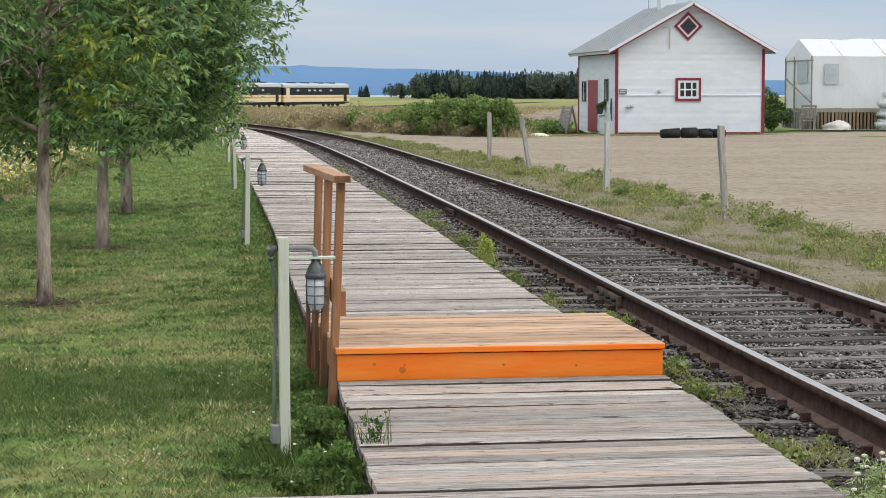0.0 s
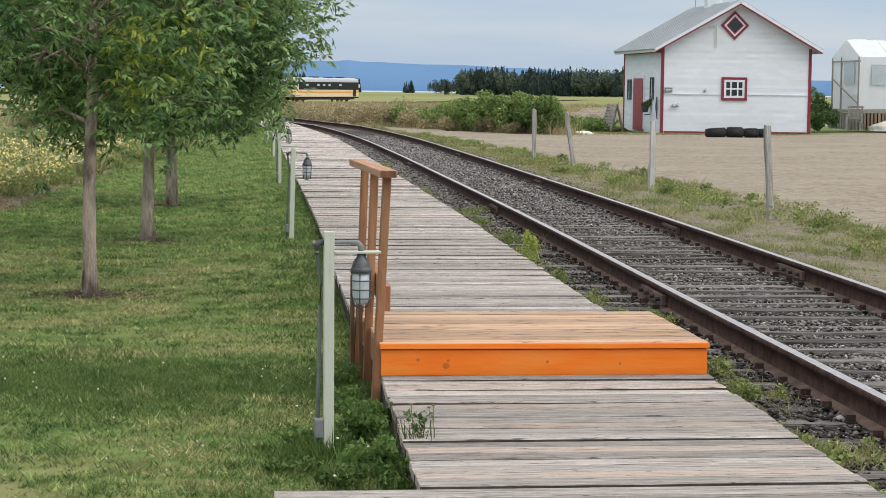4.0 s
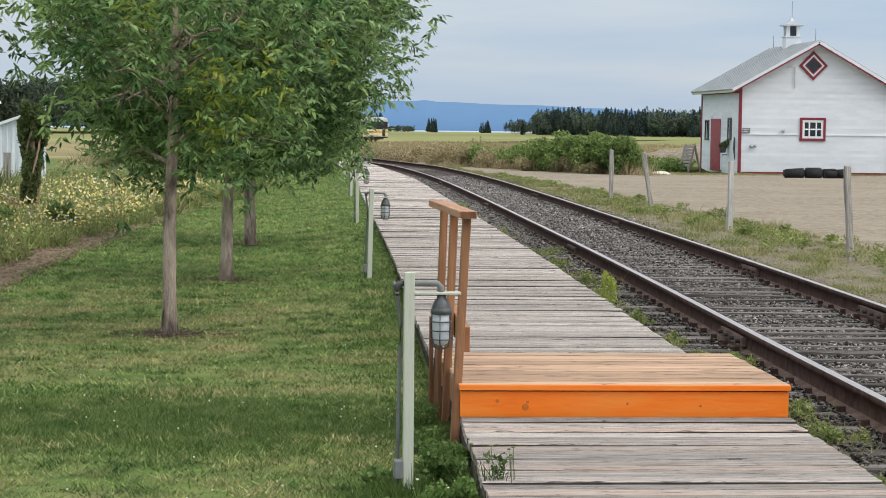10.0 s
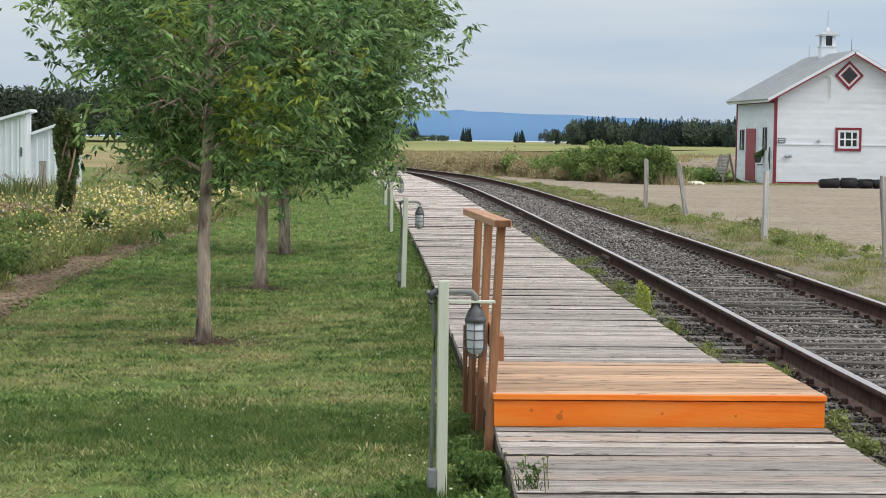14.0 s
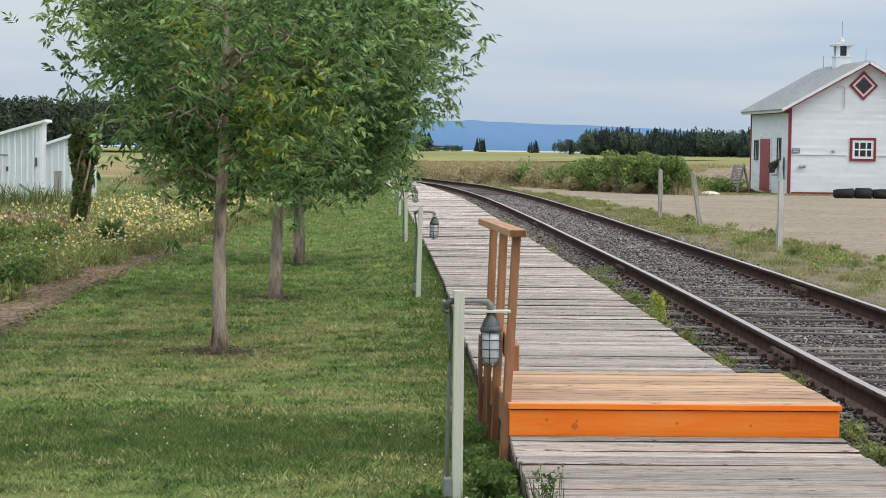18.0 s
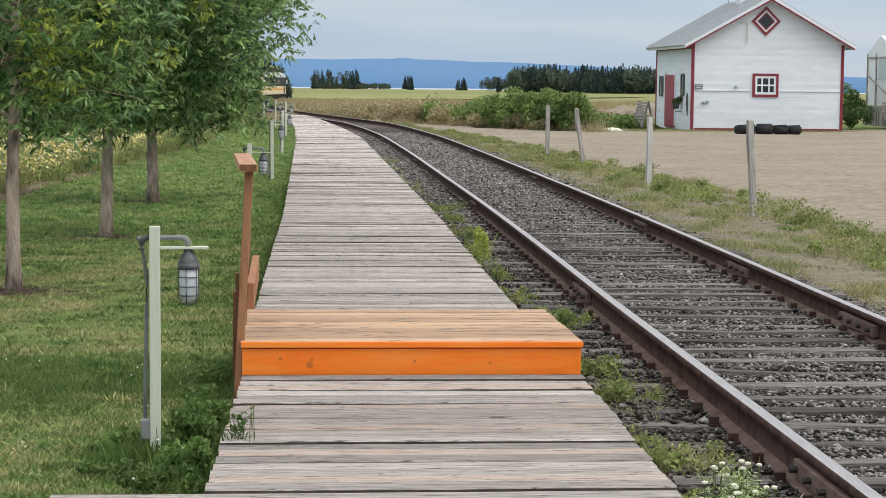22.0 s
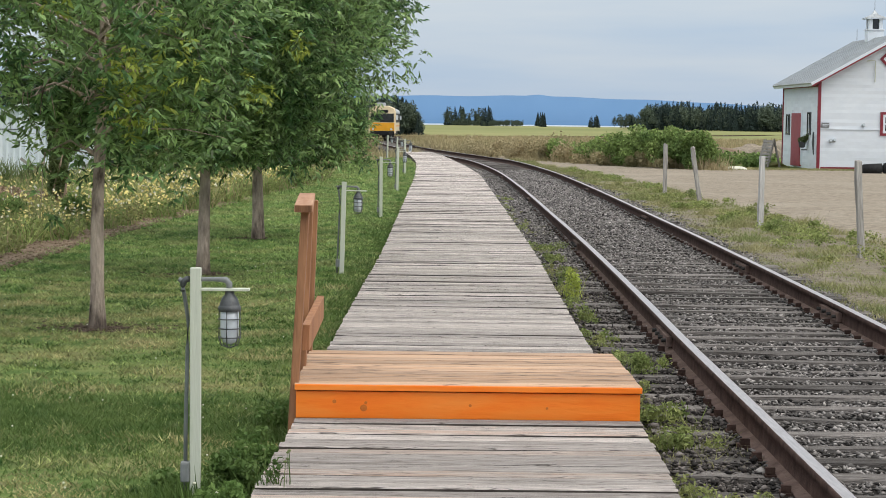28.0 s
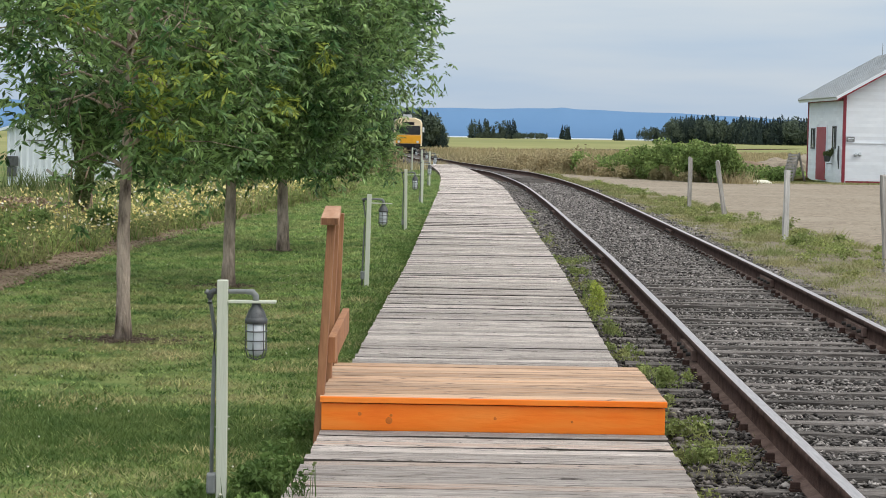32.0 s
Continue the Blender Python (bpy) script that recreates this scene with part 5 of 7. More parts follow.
    for x in (-0.95, 0.95):
        bm = bmesh.new()
        bmesh.ops.create_cone(bm, cap_ends=True, segments=16, radius1=0.13, radius2=0.13, depth=0.08, matrix=pose(x, yy + e * 0.02, 1.12, 90, 0, 0))
        part("headlight", bm, M_FROST, ob, "round pale headlight")
        bm = bmesh.new()
        bmesh.ops.create_cone(bm, cap_ends=True, segments=16, radius1=0.2, radius2=0.2, depth=0.35, matrix=pose(x * 0.95, yy + e * 0.2, 0.75, 90, 0, 0))
        part("buffer", bm, M_UNDER, ob)
    for by in (-7.6, 7.6):
        part("bogie", boxm(-1.05, 1.05, by - 1.5, by + 1.5, 0.3, 0.62), M_UNDER, ob)
        for wy in (-0.95, 0.95):
            for s in (-1, 1):
                bm = bmesh.new()
                bmesh.ops.create_cone(bm, cap_ends=True, segments=20, radius1=0.42, radius2=0.42, depth=0.13, matrix=pose(s * GAUGE, by + wy, 0.42, 0, 90, 0))
                part("wheel", bm, M_UNDER, ob)
    return ob


# arc length along the track from y = 100
_ty = np.arange(100, 429.5, 0.25)
_tx = curve_at(TRACK, _ty)
_ts = np.concatenate([[0], np.cumsum(np.hypot(np.diff(_ty), np.diff(_tx)))])


def on_track(s):
    y = float(np.interp(s, _ts, _ty))
    return Vector((float(curve_at(TRACK, y)), y, float(track_z(y)) + RAIL_TOP))


def coach_pose(s_mid):
    a, b = on_track(s_mid - 7.6), on_track(s_mid + 7.6)
    mid, d = (a + b) / 2, b - a
    return Matrix.Translation(mid) @ Matrix.Rotation(math.atan2(-d.x, d.y), 4, "Z")


# where the train's rear end is at each second
REAR = [(0, 208.8), (2, 202.5), (4, 196.4), (6, 190.6), (8, 185.2), (10, 180.0), (12, 175.2), (14, 170.7), (16, 166.4), (18, 162.3), (20, 158.4), (22, 154.8), (24, 151.2), (26, 148.0), (28, 145.0), (30, 142.2), (32, 139.6)]
coach_front, coach_rear = None, None


def motions():
    rows_f, rows_r = [], []
    for t, s in REAR:
        rows_r.append((t, coach_pose(s - COACH_L / 2 - 0.45)))
        rows_f.append((t, coach_pose(s - 1.5 * COACH_L - 1.4)))
    walk(coach_front, rows_f)
    walk(coach_rear, rows_r)


# ---- distance ----
def conifer_mesh(x, y, z, h, r, count):
    """A far spruce as ragged drooping sprays round a stem, uneven in outline."""
    t = rng.random(count) ** 1.25
    tier = 0.72 + 0.28 * np.abs(np.sin(t * rng.uniform(16, 24) + rng.uniform(0, 6)))
    a = rng.uniform(0, 6.283, count)
    lop = 1 + 0.25 * np.sin(a + rng.uniform(0, 6))
    q = r * (1.02 - t) ** 0.75 * tier * lop * rng.random(count) ** 0.45
    p = np.stack([x + q * np.cos(a), y + q * np.sin(a), z + h * (0.04 + 0.96 * t)], 1)
    out = np.stack([np.cos(a), np.sin(a), rng.uniform(-0.7, 0.15, count)], 1) * (r * rng.uniform(0.22, 0.42, count) * (1.15 - t))[:, None]
    up = np.stack([rng.normal(0, 0.3, count), rng.normal(0, 0.3, count), np.ones(count)], 1) * (h * rng.uniform(0.025, 0.055, count))[:, None]
    V = np.stack([p - out * 0.6, p - up * 0.7, p + out, p + up], 1).reshape(-1, 3)
    stem = np.array([(x - 0.1, y, z - 0.5), (x + 0.1, y, z - 0.5), (x + 0.03, y, z + h), (x - 0.03, y, z + h)])
    return np.concatenate([V, stem])


def leafy_blob(x, y, z, w, h, count, size, spread_y=None):
    """Small leaf faces in an uneven clump."""
    sy = spread_y or w
    lumps = 7
    c = np.stack([x + rng.uniform(-0.6, 0.6, lumps) * w, y + rng.uniform(-0.6, 0.6, lumps) * sy, z + h * rng.uniform(0.3, 0.78, lumps)], 1)
    rad = rng.uniform(0.28, 0.5, lumps)
    k = rng.integers(0, lumps, count)
    d = rng.normal(0, 1, (count, 3))
    d /= np.linalg.norm(d, axis=1)[:, None]
    p = c[k] + d * (rad[k] * rng.random(count) ** 0.35)[:, None] * np.array([w, sy, h * 0.62])
    p[:, 2] = np.maximum(p[:, 2], z + 0.05 * h * rng.random(count))
    u = rng.normal(0, 1, (count, 3))
    v = rng.normal(0, 1, (count, 3))
    u *= (size * rng.uniform(0.6, 1.3, count) / np.linalg.norm(u, axis=1))[:, None]
    v *= (size * 0.6 * rng.uniform(0.6, 1.3, count) / np.linalg.norm(v, axis=1))[:, None]
    V = np.stack([p - u, p - v * 0.9, p + u, p + v], 1).reshape(-1, 3)
    return V, np.arange(len(V)).reshape(-1, 4)


def bearing_place(bearing, dist):
    """Far place at a bearing in thousandths from north, dist in metres."""
    return -0.4 + dist * math.tan(bearing / 1000), -9.9 + dist * math.cos(bearing / 1000)


def build_distance():
    # blue hills, the haze painted into their colour
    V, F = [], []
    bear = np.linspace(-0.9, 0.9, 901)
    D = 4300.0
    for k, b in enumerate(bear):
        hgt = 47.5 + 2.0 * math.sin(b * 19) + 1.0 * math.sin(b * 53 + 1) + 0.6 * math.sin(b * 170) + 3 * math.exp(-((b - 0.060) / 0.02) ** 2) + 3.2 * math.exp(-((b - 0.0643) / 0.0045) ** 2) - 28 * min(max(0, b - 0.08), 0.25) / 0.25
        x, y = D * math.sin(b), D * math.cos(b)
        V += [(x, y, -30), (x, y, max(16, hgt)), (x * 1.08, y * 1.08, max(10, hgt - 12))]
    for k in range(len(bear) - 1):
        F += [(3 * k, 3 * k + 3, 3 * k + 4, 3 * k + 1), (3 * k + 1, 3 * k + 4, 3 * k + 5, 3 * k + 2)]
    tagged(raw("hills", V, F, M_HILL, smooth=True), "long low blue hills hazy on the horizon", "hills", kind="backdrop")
    # strip of water
    V, F = [], []
    for k, b in enumerate(np.linspace(-0.7, 0.7, 60)):
        for d, z in ((700, -13.0), (4290, -10.8)):
            V.append((d * math.sin(b), d * math.cos(b), z))
    F = [(2 * k, 2 * k + 2, 2 * k + 3, 2 * k + 1) for k in range(59)]
    tagged(raw("water", V, F, M_WATER), "thin pale strip of a wide river", "water", kind="structure")
    # conifer rows and groups: bearings in thousandths
    def grove(name, b0, b1, dist, n, h0, h1, label, leafy=0.25):
        ob = new(name)
        tagged(ob, label, "trees", "far groves", "")
        V, VB = [], []
        foot = -1.5 if name == "near_woods" else -0.6
        for k in range(n):
            b = rng.uniform(b0, b1)
            x, y = bearing_place(b, dist * rng.uniform(0.96, 1.05))
            h = h0 + (h1 - h0) * rng.random() ** 0.8 * (0.78 + 0.3 * noise.noise(Vector((b * 0.16, dist, 0))))
            if name == "near_woods":
                h *= float(np.interp((b - b0) / (b1 - b0), [0.55, 1.0], [1.0, 0.5]))
            if rng.random() > leafy:
                v1 = conifer_mesh(x, y, foot, h, h * rng.uniform(0.15, 0.24), 190 if n > 300 else 320)
                if n < 10:
                    raw("spruce", v1, np.arange(len(v1)).reshape(-1, 4), M_CONIFER, ob)
                else:
                    V.append(v1)
            else:
                VB.append(leafy_blob(x, y, foot, h * 0.36, h * 0.95, 420, h * 0.045)[0])
        if V:
            vv = np.concatenate(V)
            tagged(raw("conifers", vv, np.arange(len(vv)).reshape(-1, 4), M_CONIFER, ob), kind="stuff")
        if VB:
            vv = np.concatenate(VB)
            tagged(raw("broadleaf_trees", vv, np.arange(len(vv)).reshape(-1, 4), M_BROADLEAF, ob), kind="stuff")
    grove("far_woods", 119, 208, 480, 560, 2.6, 8.0, "long dark row of spruces beyond the field", 0.42)
    grove("far_woods", 104, 122, 470, 18, 2.6, 4.4, "mixed trees at the end of the spruce row", 0.8)
    grove("far_trees", 65, 69.5, 540, 7, 3.2, 4.6, "small cluster of dark spruces in the field", 0.0)
    grove("far_trees", 90.5, 98, 540, 6, 2.6, 3.8, "pair of small spruces in the field", 0.2)
    grove("far_woods", 20, 43, 540, 18, 3.4, 6.4, "group of dark spruces and shrubs beyond the field", 0.35)
    grove("far_woods", 22, 58, 535, 190, 1.0, 2.5, "low dark shrubs before the spruces beyond the field", 1.0)
    grove("near_woods", -14, 8.5, 330, 80, 5.0, 7.4, "dark rounded trees beside the far track", 0.7)
    grove("far_woods", -190, -40, 400, 230, 9.4, 11.8, "dark mixed woods behind the garden", 1.0)
    grove("far_woods", -42, -12, 400, 34, 5.0, 7.5, "dark mixed woods behind the garden", 0.6)
    grove("far_trees", 293, 303, 300, 4, 2.4, 3.2, "small dark spruces behind the yard", 0.0)


# ---- shrubs and rough growth along the yard ----
def blades(xs, ys, zs, hgt, wid, lean=0.35):
    n = len(xs)
    a = rng.uniform(0, 6.28, n)
    h = hgt * rng.uniform(0.5, 1.3, n)
    w = wid * rng.uniform(0.7, 1.3, n)
    lx, ly = rng.normal(0, lean, n) * h, rng.normal(0, lean, n) * h
    b = np.stack([xs, ys, zs], 1)
    s = np.stack([np.cos(a) * w, np.sin(a) * w, 0 * a], 1)
    V = np.stack([b - s, b + s, b + np.stack([lx, ly, h], 1)], 1).reshape(-1, 3)
    return V, np.arange(len(V)).reshape(-1, 3)


def build_growth():
    global rng
    # green bushes behind the yard
    for x, y, w, h, n in ((10.2, 56.4, 0.75, 1.30, 2400), (9.3, 57.6, 0.9, 1.42, 2800), (8.6, 59.6, 0.9, 1.38, 2600), (8.0, 61.5, 1.0, 1.15, 2200), (10.6, 58.6, 0.8, 1.1, 1600), (9.75, 56.9, 0.8, 1.25, 2200), (9.0, 58.3, 0.8, 1.3, 2000), (8.3, 60.4, 0.8, 1.12, 2000), (9.5, 58.2, 0.9, 1.05, 1800), (10.1, 57.2, 0.7, 1.0, 1600), (7.6, 62.8, 0.9, 0.9, 1600), (7.3, 64.0, 1.0, 0.95, 1800), (6.6, 66.4, 1.0, 0.9, 1500), (12.4, 61.0, 0.8, 0.42, 900), (13.3, 63.5, 0.9, 0.45, 900), (12.2, 66.0, 1.0, 0.55, 900), (14.2, 68.5, 1.0, 0.42, 900), (13.2, 73.0, 1.3, 0.5, 900), (15.6, 78.0, 1.3, 0.4, 900), (-3.2, 50, 0.8, 1.05, 1200), (-2.9, 58, 0.8, 1.1, 1100)):
        V, F = leafy_blob(x, y, float(ground_z(np.array(float(x)), np.array(float(y)))) - 0.10, w, h + 0.17, n, 0.07)
        tagged(raw("bush", V, F, M_BUSH), "leafy green bush at the edge of the yard", "bush", "bushes behind the yard")
    for x, y, w, h, n in ((21.5, 62.8, 0.75, 1.6, 2800), (21.2, 62.0, 0.55, 0.9, 1400)):
        V, F = leafy_blob(x, y, float(ground_z(np.array(float(x)), np.array(float(y)))) - 0.10, w, h + 0.17, n, 0.06)
        tagged(raw("bush", V, F, M_DARKBUSH), "dark green bush between the shed and the greenhouse", "bush", "bushes behind the yard")
    by_yard = ((8.3, 58.6, 0.5, 0.62), (7.5, 60.8, 0.6, 0.7), (6.8, 63.0, 0.7, 0.8), (6.1, 65.2, 0.7, 0.95), (5.5, 67.2, 0.7, 1.1), (4.9, 69.6, 0.8, 1.15), (9.0, 57.2, 0.4, 0.5), (4.4, 73, 0.9, 1.1), (3.9, 78, 1.1, 1.1), (3.3, 85, 1.3, 1.05), (3.0, 94, 1.5, 1.05), (6.2, 71, 1.2, 1.3), (5.5, 80, 1.4, 1.2))
    by_lawn = ((-2.6, 84, 1.2, 1.2), (-4.0, 70, 1.3, 1.0), (-3.4, 60, 1.2, 0.9), (-2.3, 47, 0.8, 0.85), (-2.2, 51, 0.8, 0.95), (-2.1, 56, 0.9, 1.0), (-1.8, 62, 0.9, 1.0), (-1.6, 69, 0.9, 1.05), (-1.3, 76, 0.9, 1.1), (-4.2, 48, 1.2, 0.95), (-6.6, 48.5, 1.3, 1.0))
    for x, y, w, h in by_yard + by_lawn:
        V, F = leafy_blob(x, y, float(ground_z(np.array(float(x)), np.array(float(y)))) - 0.13, w, h + 0.07, int(900 + 150 * h), 0.06)
        tagged(raw("scrub", V, F, M_DRY), "brown dry scrub along the far track", "scrub", "dry scrub by the track")
    # earth heaps beyond the yard
    for k, (x, y, w, d, h, m, lab) in enumerate(((16.3, 81, 1.5, 1.0, 0.75, M_GRAVEL, "tan heap of bare earth"), (18.4, 86, 1.8, 1.2, 0.95, M_GRAVEL, "tan heap of bare earth"), (14.6, 79, 1.1, 0.8, 0.62, M_SOIL, "dark brown heap of earth"), (15.6, 73, 1.4, 0.9, 0.34, M_LAWN, "low grassy mound of earth"), (13.3, 62.5, 1.1, 0.6, 0.25, M_LAWN, "low grassy mound of earth"))):
        bm = bmesh.new()
        bmesh.ops.create_icosphere(bm, subdivisions=4, radius=1.0)
        for v in bm.verts:
            e = 1 + 0.28 * noise.noise(v.co * 1.5 + Vector((k * 3, 0, 0))) + 0.12 * noise.noise(v.co * 4 + Vector((0, k, 0)))
            v.co = Vector((v.co.x * w * e, v.co.y * d * e, max(-0.05, v.co.z * h * e)))
        o = mesh_ob("earth_mound", bm, m, smooth=True)
        o.matrix_basis = pose(x, y, float(ground_z(np.array(float(x)), np.array(float(y)))) - 0.01)
        tagged(o, lab + " beyond the yard", "mound", "mounds beyond the yard")
    # tall dry grass
    n = 64000
    y = 66 + 220 * rng.random(n) ** 1.6
    side = rng.random(n)
    c = curve_at(TRACK, y)
    x = np.where(side < 0.85, c + 2.2 + np.interp(y, [66, 75, 90], [1.0, 0.9, 0]) + rng.random(n) ** 1.2 * np.interp(y, [66, 105, 120, 285], [3, 9, 24, 52]), c - 2.6 - rng.random(n) * 10)
    tall = 0.20 + 0.40 * np.clip(0.5 + np.array([noise.noise(Vector((float(a) * 0.35, float(b) * 0.25, 5))) for a, b in zip(x, y)]), 0, 1)
    V, F = blades(x, y, ground_z(x, y), tall, 0.010 + 0.00022 * y, 0.4)
    tagged(raw("dry_grass", V, F, M_DRY), "tall dry brown grass along the far track", "grass", kind="stuff")
    # pale tufts in front of the bushes
    n = 5200
    u = rng.random(n)
    x, y = 10.8 - 6.4 * u + rng.normal(0, 0.25, n), 55.6 + 13.5 * u + rng.normal(0, 0.5, n)
    tuft = np.clip(np.array([noise.noise(Vector((float(a) * 1.3, float(b) * 0.9, 2))) for a, b in zip(x, y)]) + 0.25, 0, 1)
    V, F = blades(x, y, ground_z(x, y), 0.08 + 0.75 * tuft, 0.014, 0.3)
    tagged(raw("dry_grass", V, F, M_DRY), "pale dry grass tufts before the bushes", "grass", kind="stuff")
    # rank growth where the boardwalk ends
    n = 2200
    x, y = 0.55 + rng.normal(0, 0.28, n), 84 + rng.normal(0, 3.0, n)
    x = np.minimum(x, curve_at(TRACK, y) - 0.9)
    V, F = blades(x, y, ground_z(x, y), 0.42, 0.022, 0.35)
    tagged(raw("rank_grass", V, F, M_DRY), "rank brown grass past the end of the boardwalk", "grass", kind="stuff")
    # rough verge between track and yard
    n = 150000
    y = -2 + 68 * rng.random(n) ** 1.5
    c = curve_at(TRACK, y)
    edge = curve_at(LOT_EDGE, y)
    u = rng.random(n)
    x = c + 1.25 + u * (edge - c - 1.1) + rng.normal(0, 0.10, n)
    clump = np.array([noise.noise(Vector((float(a) * 1.5, float(b) * 0.9, 3))) + 0.6 * noise.noise(Vector((float(a) * 4.5, float(b) * 3.0, 8))) for a, b in zip(x, y)])
    ok = clump > 0.0 - 0.5 * rng.random(n) ** 1.6
    x, y, clump = x[ok], y[ok], clump[ok]
    V, F = blades(x, y, np.full(len(x), LOT_Z - 0.01), 0.028 + 0.15 * np.clip(clump, 0, 1), 0.005 + 0.0001 * y, 0.7)
    tagged(raw("verge_grass", V, F, M_VERGE), "patchy dry and green grass between track and yard", "grass", kind="stuff")
    Vw = []
    for k in range(150):
        y = 2 + 50 * rng.random() ** 1.2
        c, e = float(curve_at(TRACK, y)) + 1.7, float(curve_at(LOT_EDGE, y)) + 0.1
        Vw.append(leafy_blob(c + (e - c) * rng.random() ** 0.7, y, LOT_Z - 0.01, rng.uniform(0.1, 0.34), rng.uniform(0.06, 0.24), 190, 0.02)[0])
    Vw = np.concatenate(Vw)
    tagged(raw("verge_weeds", Vw, np.arange(len(Vw)).reshape(-1, 4), M_BEDLEAF), "low green weeds in the dry verge grass", "weeds", kind="stuff")
    # grass at the foot of the shed
    n = 9000
    x = 11.2 + 9.6 * rng.random(n) ** 1.6
    y = 58.45 - np.abs(rng.normal(0, 0.55, n)) * np.interp(x, [11, 15, 20], [2.0, 1.0, 0.5]) + np.interp(x, [11, 14], [1.0, 0])
    V, F = blades(x, y, np.full(n, LOT_Z + 0.01), 0.05, 0.016, 0.8)
    tagged(raw("shed_grass", V, F, M_VERGE), "thin dry grass at the foot of the shed", "grass", kind="stuff")
    # weeds between boardwalk and track
    n = 30000
    y = -3 + 60 * rng.random(n) ** 1.6
    x = curve_at(WALK, y) + 0.92 + np.abs(rng.normal(0, 0.16, n))
    clump = np.array([noise.noise(Vector((float(a) * 0.6, float(b) * 1.4, 9))) for a, b in zip(x, y)])
    ok = clump > 0.0
    V, F = blades(x[ok], y[ok], np.full(ok.sum(), -0.165), 0.03 + 0.12 * np.clip(clump[ok], 0, 1), 0.007, 0.7)
    tagged(raw("track_weeds", V, F, M_VERGE), "green weeds between boardwalk and ballast", "weeds", kind="stuff")
    # lawn
    n = 440000
    y = -3 + 66 * rng.random(n) ** 1.6
    xr = curve_at(WALK, y) - 0.87
    xl = curve_at([(-5, -5.2), (3, -4.6), (7, -3.75), (11.5, -3.66), (15.6, -3.48), (20.9, -3.18), (26.3, -2.77), (36, -1.9), (46, -1.6), (64, -1.0)], y)
    xl = xl + 0.12 * np.sin(y * 2.7) + 0.09 * np.sin(y * 6.1 + 1) - 0.1
    x = xl + (xr - xl) * rng.random(n)
    bare = np.zeros(n, bool)
    for tx, ty in ((-1.8, 5.32), (-1.54, 10.6), (-1.45, 16.58)):
        bare |= ((x - tx) / 0.27) ** 2 + ((y - ty) / 0.2) ** 2 < rng.uniform(0.5, 1.2, n)
    x, y = x[~bare], y[~bare]
    tuft = np.array([noise.noise(Vector((float(a) * 4.5, float(b) * 4.5, 1))) + 0.6 * noise.noise(Vector((float(a) * 11, float(b) * 11, 6))) for a, b in zip(x, y)])
    ok = tuft > -0.32 - 0.25 * rng.random(len(x))
    x, y, tuft = x[ok], y[ok], tuft[ok]
    V, F = blades(x, y, LAWN_Z - 0.005 + swell(x, y), (0.021 + 0.0004 * (y + 10)) * np.clip(1 + 1.3 * tuft, 0.35, 2.0), 0.0034 + 0.00026 * (y + 10), 1.0)
    near = (y < 9.0 + 1.2 * np.sin(x * 2.3) + rng.normal(0, 0.8, len(x)))
    for sel, m, lab in ((near, M_BLADE, "short mown lawn with worn yellow patches"), (~near, M_BLADEFAR, "short green mown lawn under the trees")):
        k3 = (3 * np.nonzero(sel)[0][:, None] + np.arange(3)).ravel()
        tagged(raw("lawn_grass", V[k3], np.arange(len(k3)).reshape(-1, 3), m), lab, "grass", kind="stuff")

    # darker, lusher grass along the boardwalk and before the trees
    n = 105000
    y = -3 + 40 * rng.random(n) ** 1.9
    x = curve_at(WALK, y) - 0.86 - np.abs(rng.normal(0, 1.0, n)) * np.interp(y, [0, 8], [0.5, 0.25])
    k = 60000
    y[:k] = 0.8 + rng.normal(0, 0.55, k)
    x[:k] = -1.5 + rng.normal(0, 0.85, k)
    x = np.minimum(x, curve_at(WALK, y) - 0.87)
    keep = np.array([noise.noise(Vector((float(a) * 0.9, float(b) * 0.7, 4))) for a, b in zip(x, y)]) > -0.05 - 0.5 * rng.random(n) ** 2
    x, y = x[keep], y[keep]
    V, F = blades(x, y, LAWN_Z - 0.005 + swell(x, y), 0.034, 0.0042 + 0.0002 * (y + 3), 0.8)
    tagged(raw("lush_grass", V, F, M_LUSH), "darker lush grass beside the boardwalk", "grass", kind="stuff")


    # longer grass left standing round the foot of the first lamp
    n = 900
    a, r = rng.uniform(0, 6.28, n), np.abs(rng.normal(0, 0.085, n)) + 0.03
    V, F = blades(-0.35 + r * np.cos(a) * 1.5, -1.43 + r * np.sin(a), np.full(n, LAWN_Z - 0.005), 0.085, 0.0045, 0.4)
    tagged(raw("grass_tuft", V, F, M_LUSH), "tuft of longer grass at the foot of a lamp post", "grass", kind="stuff")

    q = 6400
    y = 8 + 40 * rng.random(q) ** 1.3
    x = curve_at(LOT_EDGE, y) + 0.1 + 15 * rng.random(q) ** 1.5
    q2 = 5200
    y[:q2] = 1 + 24 * rng.random(q2)
    x[:q2] = curve_at(TRACK, y[:q2]) + 1.25 + 2.0 * rng.random(q2) ** 1.6
    o = np.array([(1, 0, 0), (-1, 0, 0), (0, 1, 0), (0, -1, 0), (0, 0, 1), (0, 0, -1)])
    z = LOT_Z + 0.014 + rise(x, y)
    V = np.stack([x, y, z], 1)[:, None, :] + o[None] * rng.uniform(0.004, 0.012, (q, 1, 1)) * rng.uniform(0.6, 1.4, (q, 6, 1)) * np.array([1, 1, 0.7])
    f = np.array([(0, 2, 4), (2, 1, 4), (1, 3, 4), (3, 0, 4), (2, 0, 5), (1, 2, 5), (3, 1, 5), (0, 3, 5)])
    tagged(raw("yard_pebbles", V.reshape(-1, 3), (f[None] + 6 * np.arange(q)[:, None, None]).reshape(-1, 3), M_PEBBLE), "loose pebbles on the packed dirt yard", "pebbles", kind="stuff")


